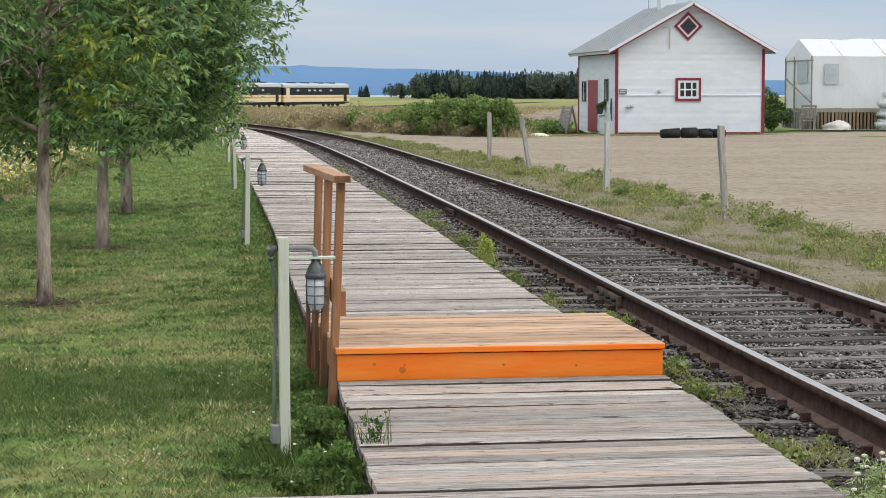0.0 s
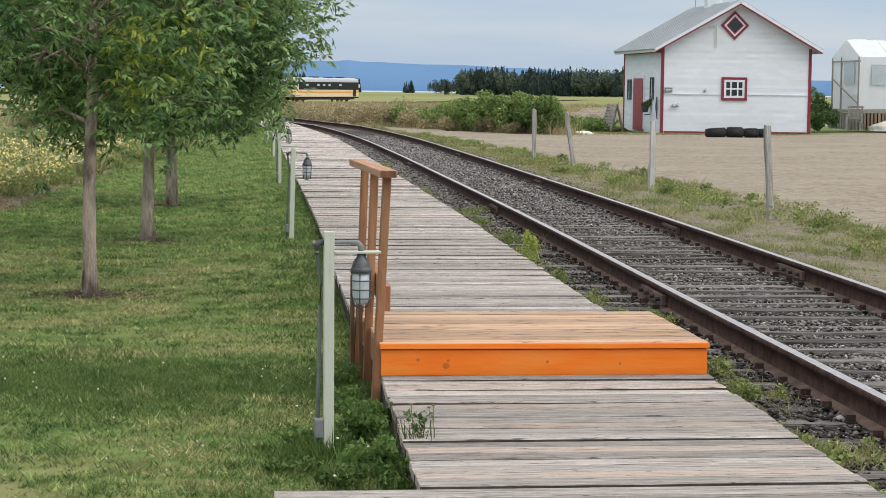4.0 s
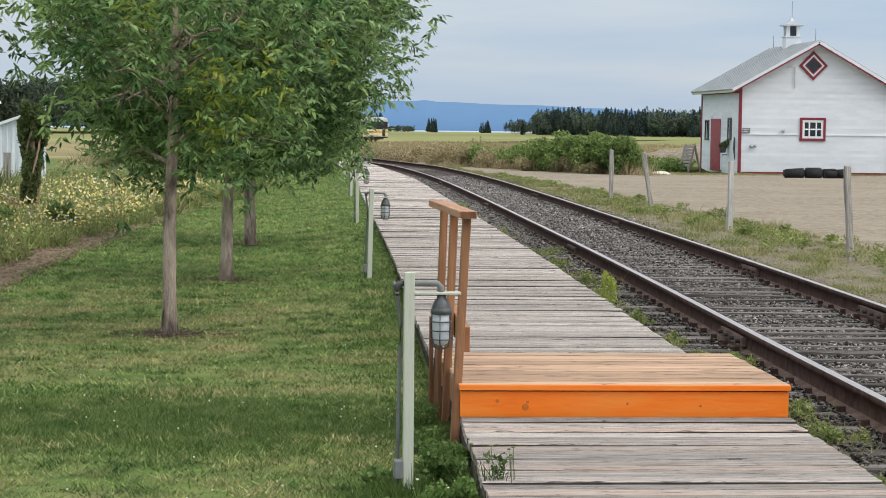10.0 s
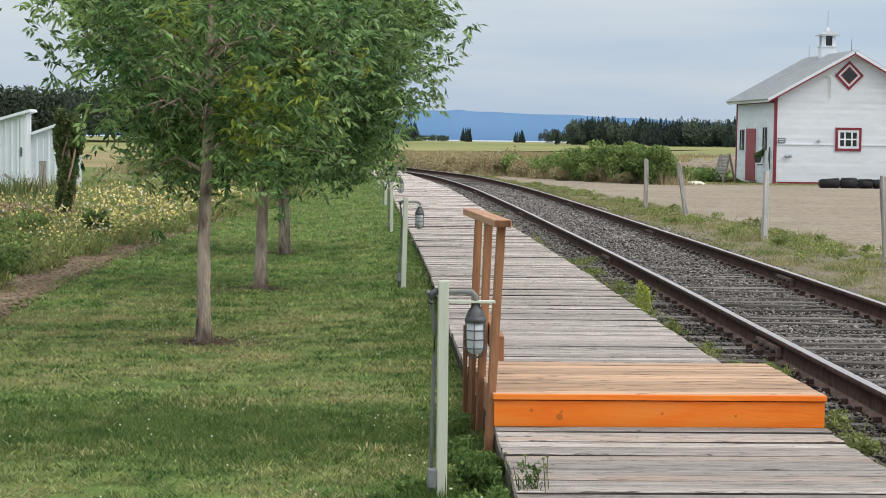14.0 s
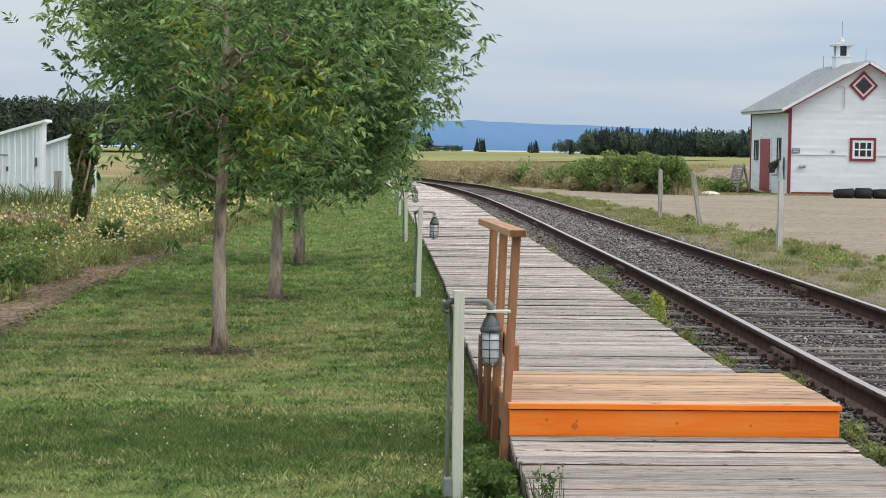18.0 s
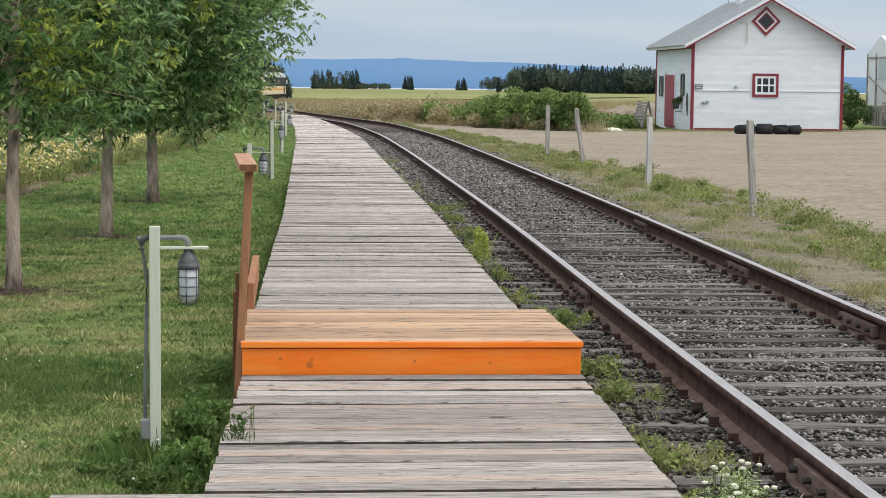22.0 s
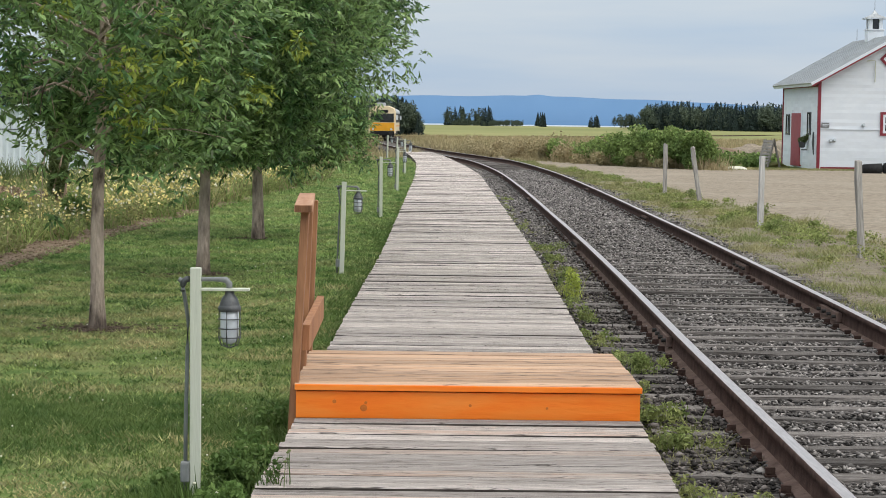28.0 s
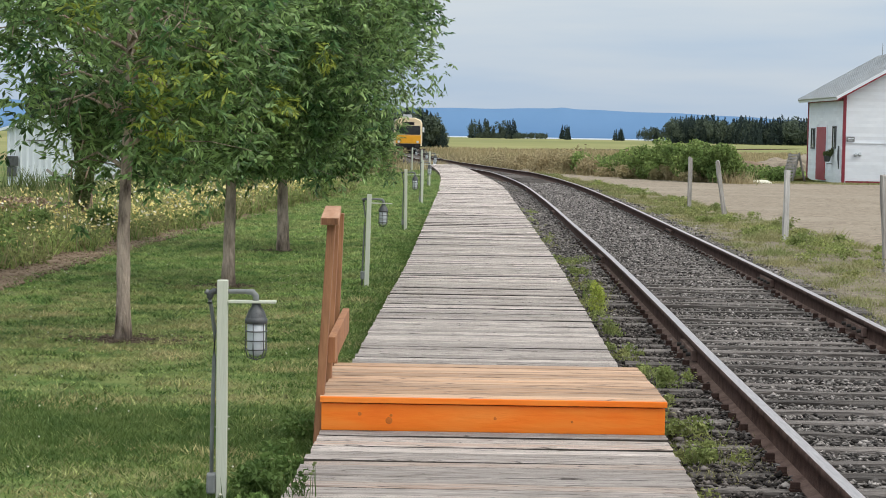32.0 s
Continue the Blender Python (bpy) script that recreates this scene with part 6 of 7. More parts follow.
# ---- garden ----
def build_garden():
    bed_edge = [(y, x - float(np.interp(y, [8, 15, 23], [0.55, 0.42, 0.05]))) for y, x in BED_EDGE]
    n = 26000
    y = 6 + 36 * rng.random(n)
    x = curve_at(bed_edge, y) - 0.1 + 0.16 * np.sin(y * 2.1) + 0.1 * np.sin(y * 5.3) - 5.5 * rng.random(n) ** 1.5
    h = (0.26 + 0.14 * np.clip((y - 21) / 4, 0, 1)) + 0.22 * np.array([noise.noise(Vector((float(a) * 0.7, float(b) * 0.5, 1))) for a, b in zip(x, y)])
    V, F = blades(x, y, np.full(n, LAWN_Z), np.clip(h, 0.1, 0.8), 0.010, 0.4)
    k3 = 3 * np.nonzero(rng.random(n) < 0.42)[0][:, None] + np.arange(3)
    tagged(raw("dry_stalks", V[k3.ravel()] + np.array([0.02, 0.02, 0.03]), np.arange(k3.size).reshape(-1, 3), M_DRY), "faded brown stalks among the bed plants", "plants", kind="stuff")
    tagged(raw("flower_bed_plants", V, F, M_BUSH), "dense green perennials in the flower bed", "plants", kind="stuff")
    q = 46000
    yl = 6 + 36 * rng.random(q)
    xl = curve_at(bed_edge, yl) + 0.05 + 0.16 * np.sin(yl * 2.1) + 0.1 * np.sin(yl * 5.3) - 5.5 * rng.random(q) ** 1.5
    top = (0.25 + 0.15 * np.clip((yl - 21) / 4, 0, 1)) + 0.22 * np.array([noise.noise(Vector((float(a) * 0.9, float(b) * 0.6, 1))) for a, b in zip(xl, yl)])
    p = np.stack([xl, yl, LAWN_Z + np.clip(top, 0.08, 0.75) * rng.random(q) ** 0.6], 1)
    u, v = rng.normal(0, 1, (q, 3)), rng.normal(0, 1, (q, 3))
    u *= (0.035 * rng.uniform(0.6, 1.3, q) / np.linalg.norm(u, axis=1))[:, None]
    v *= (0.018 * rng.uniform(0.6, 1.3, q) / np.linalg.norm(v, axis=1))[:, None]
    Vl = np.stack([p - u, p - v, p + u, p + v], 1).reshape(-1, 3)
    tagged(raw("flower_bed_leaves", Vl, np.arange(len(Vl)).reshape(-1, 4), M_BEDLEAF), "dense green leaves of the flower bed", "plants", kind="stuff")
    # clods on the bare soil
    q = 2600
    yl = 5 + 22 * rng.random(q)
    xl = curve_at(BED_EDGE, yl) - 0.75 * rng.random(q) + 0.12
    o = np.array([(1, 0, 0), (-1, 0, 0), (0, 1, 0), (0, -1, 0), (0, 0, 1), (0, 0, -1)])
    Vc = np.stack([xl, yl, np.full(q, LAWN_Z + 0.02)], 1)[:, None, :] + o[None] * rng.uniform(0.01, 0.035, (q, 1, 1)) * rng.uniform(0.6, 1.3, (q, 6, 1)) * np.array([1, 1, 0.7])
    fc = np.array([(0, 2, 4), (2, 1, 4), (1, 3, 4), (3, 0, 4), (2, 0, 5), (1, 2, 5), (3, 1, 5), (0, 3, 5)])
    tagged(raw("soil_clods", Vc.reshape(-1, 3), (fc[None] + 6 * np.arange(q)[:, None, None]).reshape(-1, 3), M_SOIL), "loose clods on the bare soil", "soil", kind="stuff")
    for m, cnt, lab in ((M_FLOWER, 3300, "pale yellow flowers over the bed"), (M_FLOWERW, 450, "small white flowers over the bed")):
        y = np.where(rng.random(cnt) < 0.6, 16 + 18 * rng.random(cnt), 7 + 33 * rng.random(cnt))
        x = curve_at(bed_edge, y) - 0.1 - 3.4 * rng.random(cnt) ** 2.2
        p = np.stack([x, y, LAWN_Z + np.interp(y, [18, 25], [0.14, 0.24]) + 0.28 * rng.random(cnt)], 1)
        u = rng.normal(0, 1, (cnt, 3))
        v = rng.normal(0, 1, (cnt, 3))
        u *= (np.interp(y, [10, 22], [0.014, 0.032]) / np.linalg.norm(u, axis=1))[:, None]
        v *= (np.interp(y, [10, 22], [0.012, 0.027]) / np.linalg.norm(v, axis=1))[:, None]
        V = np.stack([p - u, p - v, p + u, p + v], 1).reshape(-1, 3)
        tagged(raw("flowers", V, np.arange(len(V)).reshape(-1, 4), m), lab, "flowers", kind="stuff")


# ---- film greenhouse beside the shed ----
def build_greenhouse():
    ob = new("greenhouse")
    tagged(ob, "white plastic-film greenhouse on a raised wooden deck", "greenhouse")
    x0, x1, y0, y1 = 24.74, 30.6, 68.0, 71.6
    ym, ze, zp, zb, zg = (y0 + y1) / 2, 2.83, 3.55, 0.72, LOT_Z
    def film(name, pts, label=""):
        """A slightly slack film panel between four corners."""
        bm = bmesh.new()
        n = 8
        a, b, c, d = [Vector(p) for p in pts]
        nrm = (b - a).cross(d - a).normalized()
        grid = []
        for j in range(n + 1):
            for i2 in range(n + 1):
                u, w = i2 / n, j / n
                p = (a * (1 - u) + b * u) * (1 - w) + (d * (1 - u) + c * u) * w
                grid.append(bm.verts.new(p + nrm * 0.05 * noise.noise(p * 1.3) * (4 * u * (1 - u)) + nrm * 0.03 * noise.noise(p * 4)))
        for j in range(n):
            for i2 in range(n):
                k = j * (n + 1) + i2
                bm.faces.new((grid[k], grid[k + 1], grid[k + n + 2], grid[k + n + 1]))
        return part(name, bm, M_PLASTIC, ob, label, smooth=True)
    xs = [x0, x0 + 1.25, x0 + 3.1, x1]
    for xa, xb in zip(xs, xs[1:]):
        film("film_wall", [(xa, y0, zb), (xb, y0, zb + 0.03), (xb, y0, ze), (xa, y0, ze)], "milky film wall panel")
        film("film_roof", [(xa, y0, ze), (xb, y0, ze), (xb, ym, zp + 0.03), (xa, ym, zp)], "milky film roof panel")
        film("film_roof", [(xa, y1, ze), (xb, y1, ze), (xb, ym, zp + 0.03), (xa, ym, zp)], "milky film roof panel")
    film("film_wall", [(x0, y1, zb), (x1, y1, zb), (x1, y1, ze), (x0, y1, ze)])
    bm = bmesh.new()
    bm.faces.new([bm.verts.new(p) for p in ((x0, y0, ze - 0.15), (x0, y0, ze), (x0, ym, zp), (x0, y1, ze), (x0, y1, ze - 0.15))])
    part("gable_film", bm, M_PLASTIC, ob)
    film("film_end", [(x0 + 0.02, y0 + 2.4, zb), (x0 + 0.02, y1, zb), (x0 + 0.02, y1, ze - 0.1), (x0 + 0.02, y0 + 2.4, ze - 0.1)])
    film("door_film", [(x0 + 0.02, y0 + 0.3, zb + 0.6), (x0 + 0.02, y0 + 2.3, zb + 0.6), (x0 + 0.02, y0 + 2.3, ze - 0.2), (x0 + 0.02, y0 + 0.3, ze - 0.2)])
    for y in (y0 + 0.06, y0 + 2.35, y1 - 0.05):
        part("frame_post", boxm(x0 - 0.03, x0 + 0.03, y - 0.04, y + 0.04, zg, ze), M_GREYWOOD, ob)
    for xa in xs[1:]:
        part("frame_post", boxm(xa - 0.03, xa + 0.03, y0 + 0.03, y0 + 0.09, zg, ze - 0.02), M_FENCE, ob)
        for s, yy in ((1, y0), (-1, y1)):
            bm = bmesh.new()
            tube(bm, [(xa, yy, ze), (xa, ym, zp + 0.012)], 0.025, 6)
            part("roof_rib", bm, M_POST, ob)
    bm = bmesh.new()
    tube(bm, [(x0 - 0.03, y0 + 0.1, zb + 0.25), (x0 - 0.03, y1 - 0.2, ze - 0.9)], 0.03, 6)
    part("door_brace", bm, M_GREYWOOD, ob)
    part("top_beam", boxm(x0 - 0.035, x0 + 0.035, y0, y1, ze - 0.20, ze - 0.14), M_GREYWOOD, ob)
    part("window_patch", boxm(25.22, 25.82, y0 - 0.07, y0 - 0.05, 1.70, 2.52), M_PATCH, ob, "grey mesh window")
    part("window_patch", boxm(x0 - 0.05, x0 - 0.03, y0 + 0.55, y0 + 1.9, 1.75, 2.6), M_PATCH, ob, "blue-grey mesh window")
    part("deck", boxm(x0 - 0.1, x1, y0 - 0.06, y1, zb - 0.14, zb - 0.03), M_GREYWOOD, ob)
    x = x0 + 0.05
    while x < x1 - 0.05:
        part("deck_slat", boxm(x, x + 0.095, y0 - 0.07, y0 - 0.03, zg, zb - 0.145 + rng.normal(0, 0.01)), M_SLAT, ob)
        x += 0.15 + rng.normal(0, 0.008)
    # black sheet added behind the slats as the shade under the deck
    part("deck_back", boxm(x0, x1, y0 + 0.2, y0 + 0.25, zg, zb - 0.15), M_BLACK, ob)
    for y in np.arange(y0, y1, 0.32):
        part("deck_slat", boxm(x0 - 0.09, x0 - 0.05, y, y + 0.2, zg, zb - 0.15), M_GREYWOOD, ob)
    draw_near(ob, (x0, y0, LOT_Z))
    # a slatted garden chair and covered heaps in front
    ch = new("garden_chair")
    tagged(ch, "weathered grey slatted garden chair by the greenhouse", "chair")
    ch.matrix_basis = pose(24.35, 67.3, LOT_Z, 0, 0, -25)
    for k in range(5):
        part("seat_slat", boxm(-0.3, 0.3, -0.25 + k * 0.11, -0.16 + k * 0.11, 0.36, 0.385), M_GREYWOOD, ch)
        part("back_slat", boxm(-0.3, 0.3, 0.27 + k * 0.03, 0.295 + k * 0.03, 0.45 + k * 0.11, 0.54 + k * 0.11), M_GREYWOOD, ch)
    for sx in (-0.3, 0.24):
        part("leg", boxm(sx, sx + 0.06, -0.28, -0.22, 0, 0.6), M_GREYWOOD, ch)
        part("leg", boxm(sx, sx + 0.06, 0.25, 0.31, 0, 0.98), M_GREYWOOD, ch)
        part("armrest", boxm(sx - 0.02, sx + 0.08, -0.32, 0.3, 0.6, 0.63), M_GREYWOOD, ch)
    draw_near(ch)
    def heap(name, x, y, w, d, h, m, label, seed):
        bm = bmesh.new()
        bmesh.ops.create_icosphere(bm, subdivisions=4, radius=1.0)
        for v in bm.verts:
            n = noise.noise(v.co * 1.6 + Vector((seed, 0, 0))) * 0.25 + noise.noise(v.co * 5 + Vector((0, seed, 0))) * 0.09
            v.co = Vector((v.co.x * w * (1 + n), v.co.y * d * (1 + n), max(0.0, v.co.z * h * (1 + n))))
        o = mesh_ob(name, bm, m, smooth=True)
        o.matrix_basis = pose(x, y, LOT_Z - 0.004)
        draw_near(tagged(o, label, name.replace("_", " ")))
    heap("tarp_heap", 25.55, 67.3, 0.62, 0.45, 0.36, M_TARP, "crumpled pale tarp heaped on the ground by the greenhouse", 3)
    for k, (z, w) in enumerate(((0.0, 0.62), (0.42, 0.55), (0.82, 0.60), (1.2, 0.42))):
        bm = boxm(-w, w, -0.4, 0.4, 0.0, 0.41)
        bmesh.ops.bevel(bm, geom=list(bm.edges), offset=0.12, segments=3, affect="EDGES")
        for v in bm.verts:
            v.co += 0.05 * Vector((noise.noise(v.co * 4), noise.noise(v.co * 4 + Vector((9, 0, 0))), 0))
        o = mesh_ob("wrapped_bale", bm, M_PLASTIC, smooth=True)
        o.matrix_basis = pose(27.75 + 0.05 * k, 67.1, LOT_Z + z, 0, 0, 5 * k)
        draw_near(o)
        tagged(o, "bale wrapped in white film stacked by the greenhouse", "bale", "stacked white bales")


def build_yard_things():
    for k, (x, w) in enumerate(((17.78, 0.38), (18.5, 0.33), (19.12, 0.28), (19.62, 0.24))):
        bm = boxm(-w * 0.95, w * 0.95, -0.2, 0.2, 0.0, 0.34 - 0.012 * k + 0.03 * (k % 2))
        bmesh.ops.bevel(bm, geom=list(bm.edges), offset=0.05, segments=2, affect="EDGES")
        for v in bm.verts:
            v.co.z += 0.09 * noise.noise(v.co * 4 + Vector((k * 3.7, 0, 0))) if v.co.z > 0.1 else 0
        o = mesh_ob("planter", bm, M_BLACK, smooth=True)
        o.matrix_basis = pose((x + 1) * 0.964 - 1.22, 60.0, -0.248, 0, 0, 1.5 * (-1) ** k)
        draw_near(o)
        tagged(o, "black rubber planter standing along the white shed wall", "planter", "planters along the shed")
    es = new("slatted_stand")
    tagged(es, "grey wooden A-frame stand with slats beside the shed", "wooden stand")
    es.matrix_basis = pose(14.75, 68.2, -0.25, 0, 0, -62)
    for sx in (-0.28, 0.28):
        part("leg", boxm(-0.03, 0.03, -0.03, 0.03, 0, 1.12, pose(sx, -0.3, 0, -16, 0, 0)), M_GREYWOOD, es)
        part("leg", boxm(-0.03, 0.03, -0.03, 0.03, 0, 1.10, pose(sx, 0.3, 0, 16, 0, 0)), M_GREYWOOD, es)
    for k in range(8):
        part("slat", boxm(-0.32, 0.32, -0.045, -0.03, 0.1 + k * 0.125, 0.19 + k * 0.125, pose(0, -0.3, 0, -16, 0, 0)), M_GREYWOOD, es)
    draw_near(es)
    bx = mesh_ob("dark_crate", boxm(-0.22, 0.22, -0.2, 0.2, 0, 0.32), M_BLACK, bevel=0.02)
    bx.matrix_basis = pose(14.05, 68.3, -0.25)
    draw_near(bx)
    tagged(bx, "small dark crate on the grass by the stand", "crate")
    bm = bmesh.new()
    bmesh.ops.create_icosphere(bm, subdivisions=2, radius=0.2)
    for v in bm.verts:
        v.co = Vector((v.co.x * 1.5, v.co.y, v.co.z * 0.6)) * (1 + 0.25 * noise.noise(v.co * 6))
    st = mesh_ob("pale_rock", bm, M_FLOWERW, smooth=True)
    st.matrix_basis = pose(11.55, 57.2, -0.09) @ Matrix.Diagonal((1.3, 1, 0.8, 1))
    tagged(st, "pale white rock lying at the yard edge", "rock")
    pot = new("hanging_planter")
    tagged(pot, "dark hanging pot with a trailing plant on the shed wall", "planter")
    pot.matrix_basis = pose(SX0 - 0.2, 66.3, 0.08)
    bm = bmesh.new()
    lathe(bm, [(0.08, 0.46), (0.12, 0.50), (0.14, 0.66), (0.15, 0.68)], (0, 0, 0), 14)
    part("pot", bm, M_LAMP, pot, smooth=True)
    part("bracket", boxm(-0.02, 0.19, -0.02, 0.02, 0.36, 0.40), M_LAMP, pot)
    V, F = leafy_blob(0, 0, 0.50, 0.26, 0.48, 700, 0.045)
    raw("plant", V, F, M_VINE, pot)
    draw_near(pot)


# ---- garden buildings and vine ----
def build_coop(xr, y, width, depth, z_hi, drop, label):
    ob = new("garden_shed")
    tagged(ob, label, "shed", "white garden sheds")
    z0 = LAWN_Z - 0.05
    xl = xr - width
    bm = bmesh.new()
    a = [bm.verts.new(p) for p in ((xl, y, z0), (xr, y, z0), (xr, y, z_hi), (xl, y, z_hi - drop))]
    b = [bm.verts.new((v.co.x, y + depth, v.co.z)) for v in a]
    bm.faces.new(a)
    bm.faces.new(list(reversed(b)))
    for k in range(4):
        bm.faces.new((a[k], b[k], b[(k + 1) % 4], a[(k + 1) % 4]))
    part("wall", bm, M_WHITE, ob)
    x = xl + 0.02
    while x < xr - 0.03:
        zt = z_hi - drop * (xr - x) / width - 0.02
        part("batten", boxm(x, x + 0.045, y - 0.05, y - 0.002, z0, zt), M_WHITE, ob)
        x += 0.16
    part("corner_board", boxm(xr - 0.14, xr + 0.02, y - 0.035, y + 0.1, z0, z_hi - 0.01), M_WHITE, ob)
    ang = math.atan2(drop, width)
    m = Matrix.Translation((xr, 0, z_hi)) @ Matrix.Rotation(-ang, 4, "Y")
    part("roof", boxm(-width / math.cos(ang) - 0.15, 0.14, y - 0.18, y + depth + 0.15, 0.0, 0.07, m), M_WHITE, ob, "white mono-pitch roof")
    return ob


def build_garden_things():
    c = build_coop(-8.66, 42.0, 1.84, 0.9, 1.86, 0.55, "white board-and-batten garden shed with a sloping roof")
    part("shutter_rail", boxm(-10.0, -9.5, 41.95, 41.97, 1.02, 1.05), M_CONDUIT, c)
    part("vent_box", boxm(-10.48, -10.2, 41.90, 41.945, 0.36, 0.62), M_LAMP, c, "dark vent box")
    part("vent_box", boxm(-10.48, -10.24, 41.90, 41.945, 0.10, 0.34), M_LAMP, c, "dark vent box")
    part("latch", boxm(-9.55, -9.49, 41.94, 41.97, 0.62, 0.74), M_LAMP, c)
    part("hinge", boxm(-8.8, -8.76, 41.93, 41.96, 0.75, 0.98), M_LAMP, c)
    c = build_coop(-7.75, 42.95, 1.3, 0.6, 1.62, 0.46, "small white board-and-batten shed behind the flower bed")
    part("louver", boxm(-8.80, -8.70, 42.885, 42.91, 0.55, 0.67), M_LAMP, c)
    part("louver", boxm(-8.80, -8.73, 42.885, 42.91, -0.1, 0.26), M_LAMP, c)
    # vine on a post
    vp = new("vine_post")
    tagged(vp, "wooden post wrapped in a thick dark green vine", "vine")
    vp.matrix_basis = pose(-5.05, 22.3, LAWN_Z)
    part("post", boxm(-0.05, 0.05, -0.05, 0.05, 0, 1.6), M_SLAT, vp)
    for k in range(4):
        bm = bmesh.new()
        a0 = k * 1.6
        tube(bm, [(0.13 * math.cos(a0 + z * 2.2), 0.13 * math.sin(a0 + z * 2.2), z) for z in np.linspace(0, 1.6, 9)], 0.018, 5)
        part("vine_stem", bm, M_SLAT, vp)
    Vs = []
    for z, w, n in ((0.3, 0.17, 1500), (0.55, 0.18, 1300), (0.95, 0.20, 1300), (1.3, 0.25, 1700), (1.55, 0.30, 1700)):
        Vs.append(leafy_blob(0, 0, max(0, z - 0.3), w * 0.98, 0.75, int(n * 1.7), 0.045)[0])
    vv = np.concatenate(Vs)
    raw("vine_leaves", vv, np.arange(len(vv)).reshape(-1, 4), M_VINE, vp)
    wp = mesh_ob("white_post", boxm(-0.05, 0.05, -0.05, 0.05, 0, 1.95), M_WHITE, bevel=0.006)
    wp.matrix_basis = pose(-6.5, 35.5, LAWN_Z)
    tagged(wp, "white painted garden post behind the vine", "post")
    g = new("garden_gate")
    tagged(g, "grey wooden gate post with a diagonal brace in the garden", "gate")
    g.matrix_basis = pose(-7.1, 34.0, LAWN_Z)
    part("gate_post", boxm(-0.07, 0.07, -0.07, 0.07, 0, 0.92), M_GREYWOOD, g)
    part("brace", boxm(-0.03, 0.03, -0.02, 0.02, 0, 1.0, pose(0.0, -0.09, 0.05, 0, 55, 0)), M_GREYWOOD, g)
    part("brace", boxm(-0.03, 0.03, -0.02, 0.02, 0, 1.0, pose(0.0, -0.09, 0.05, 0, -55, 0)), M_GREYWOOD, g)
    # rough low branch and shrubs in the bed
    for x, y, w, h, m, n, lab in ((-7.4, 32.0, 0.9, 0.62, M_DRY, 1500, "brown faded perennial clump in the flower bed"), (-6.0, 22.6, 0.9, 0.5, M_SLAT, 1800, "brown faded perennial clump in the flower bed"),
                                  (-4.1, 18.4, 0.26, 0.52, M_BUSH, 1100, "bright green leafy clump in the flower bed"), (-5.3, 17.0, 0.8, 0.55, M_BUSH, 1500, "bright green leafy clump in the flower bed"),
                                  (-4.6, 13.0, 0.6, 0.5, M_BUSH, 1400, "bright green leafy clump in the flower bed"), 
                                  (-4.3, 10.2, 0.5, 0.45, M_BUSH, 1200, "bright green leafy clump in the flower bed"), (-3.2, 31.0, 0.7, 0.7, M_DRY, 1200, "brown faded perennial clump in the flower bed"), (-2.4, 36.0, 0.8, 0.8, M_BUSH, 1200, "bright green leafy clump in the flower bed")):
        V, F = leafy_blob(x, y, LAWN_Z, w, h, n, 0.035)
        tagged(raw("perennial_clump", V, F, m), lab, "plant", "clumps in the flower bed")
    n = 480
    x = -7.1 + rng.normal(0, 0.5, n)
    y = 28.5 + rng.normal(0, 0.4, n)
    V, F = blades(x, y, np.full(n, LAWN_Z), 0.66, 0.030, 0.45)
    tagged(raw("iris_clump", V, F, M_VINE), "tall sword-shaped green leaves before the white shed", "plant", kind="stuff")


def weed_clump(name, x, y, z, w, h, n, m, label, size=0.016, group="weed clumps"):
    V, F = leafy_blob(0, 0, 0, w, h, int(n * 1.5), size)
    b = 22
    Vb, Fb = blades(rng.normal(0, w * 0.5, b), rng.normal(0, w * 0.5, b), np.zeros(b), h * 0.85, 0.0045, 0.4)
    ob = raw(name, V, F, m, None)
    tagged(raw("stems", Vb, Fb, m, ob), kind="stuff")
    ob.matrix_basis = pose(x, y, z)
    return tagged(ob, label, "weeds", group, "stuff")


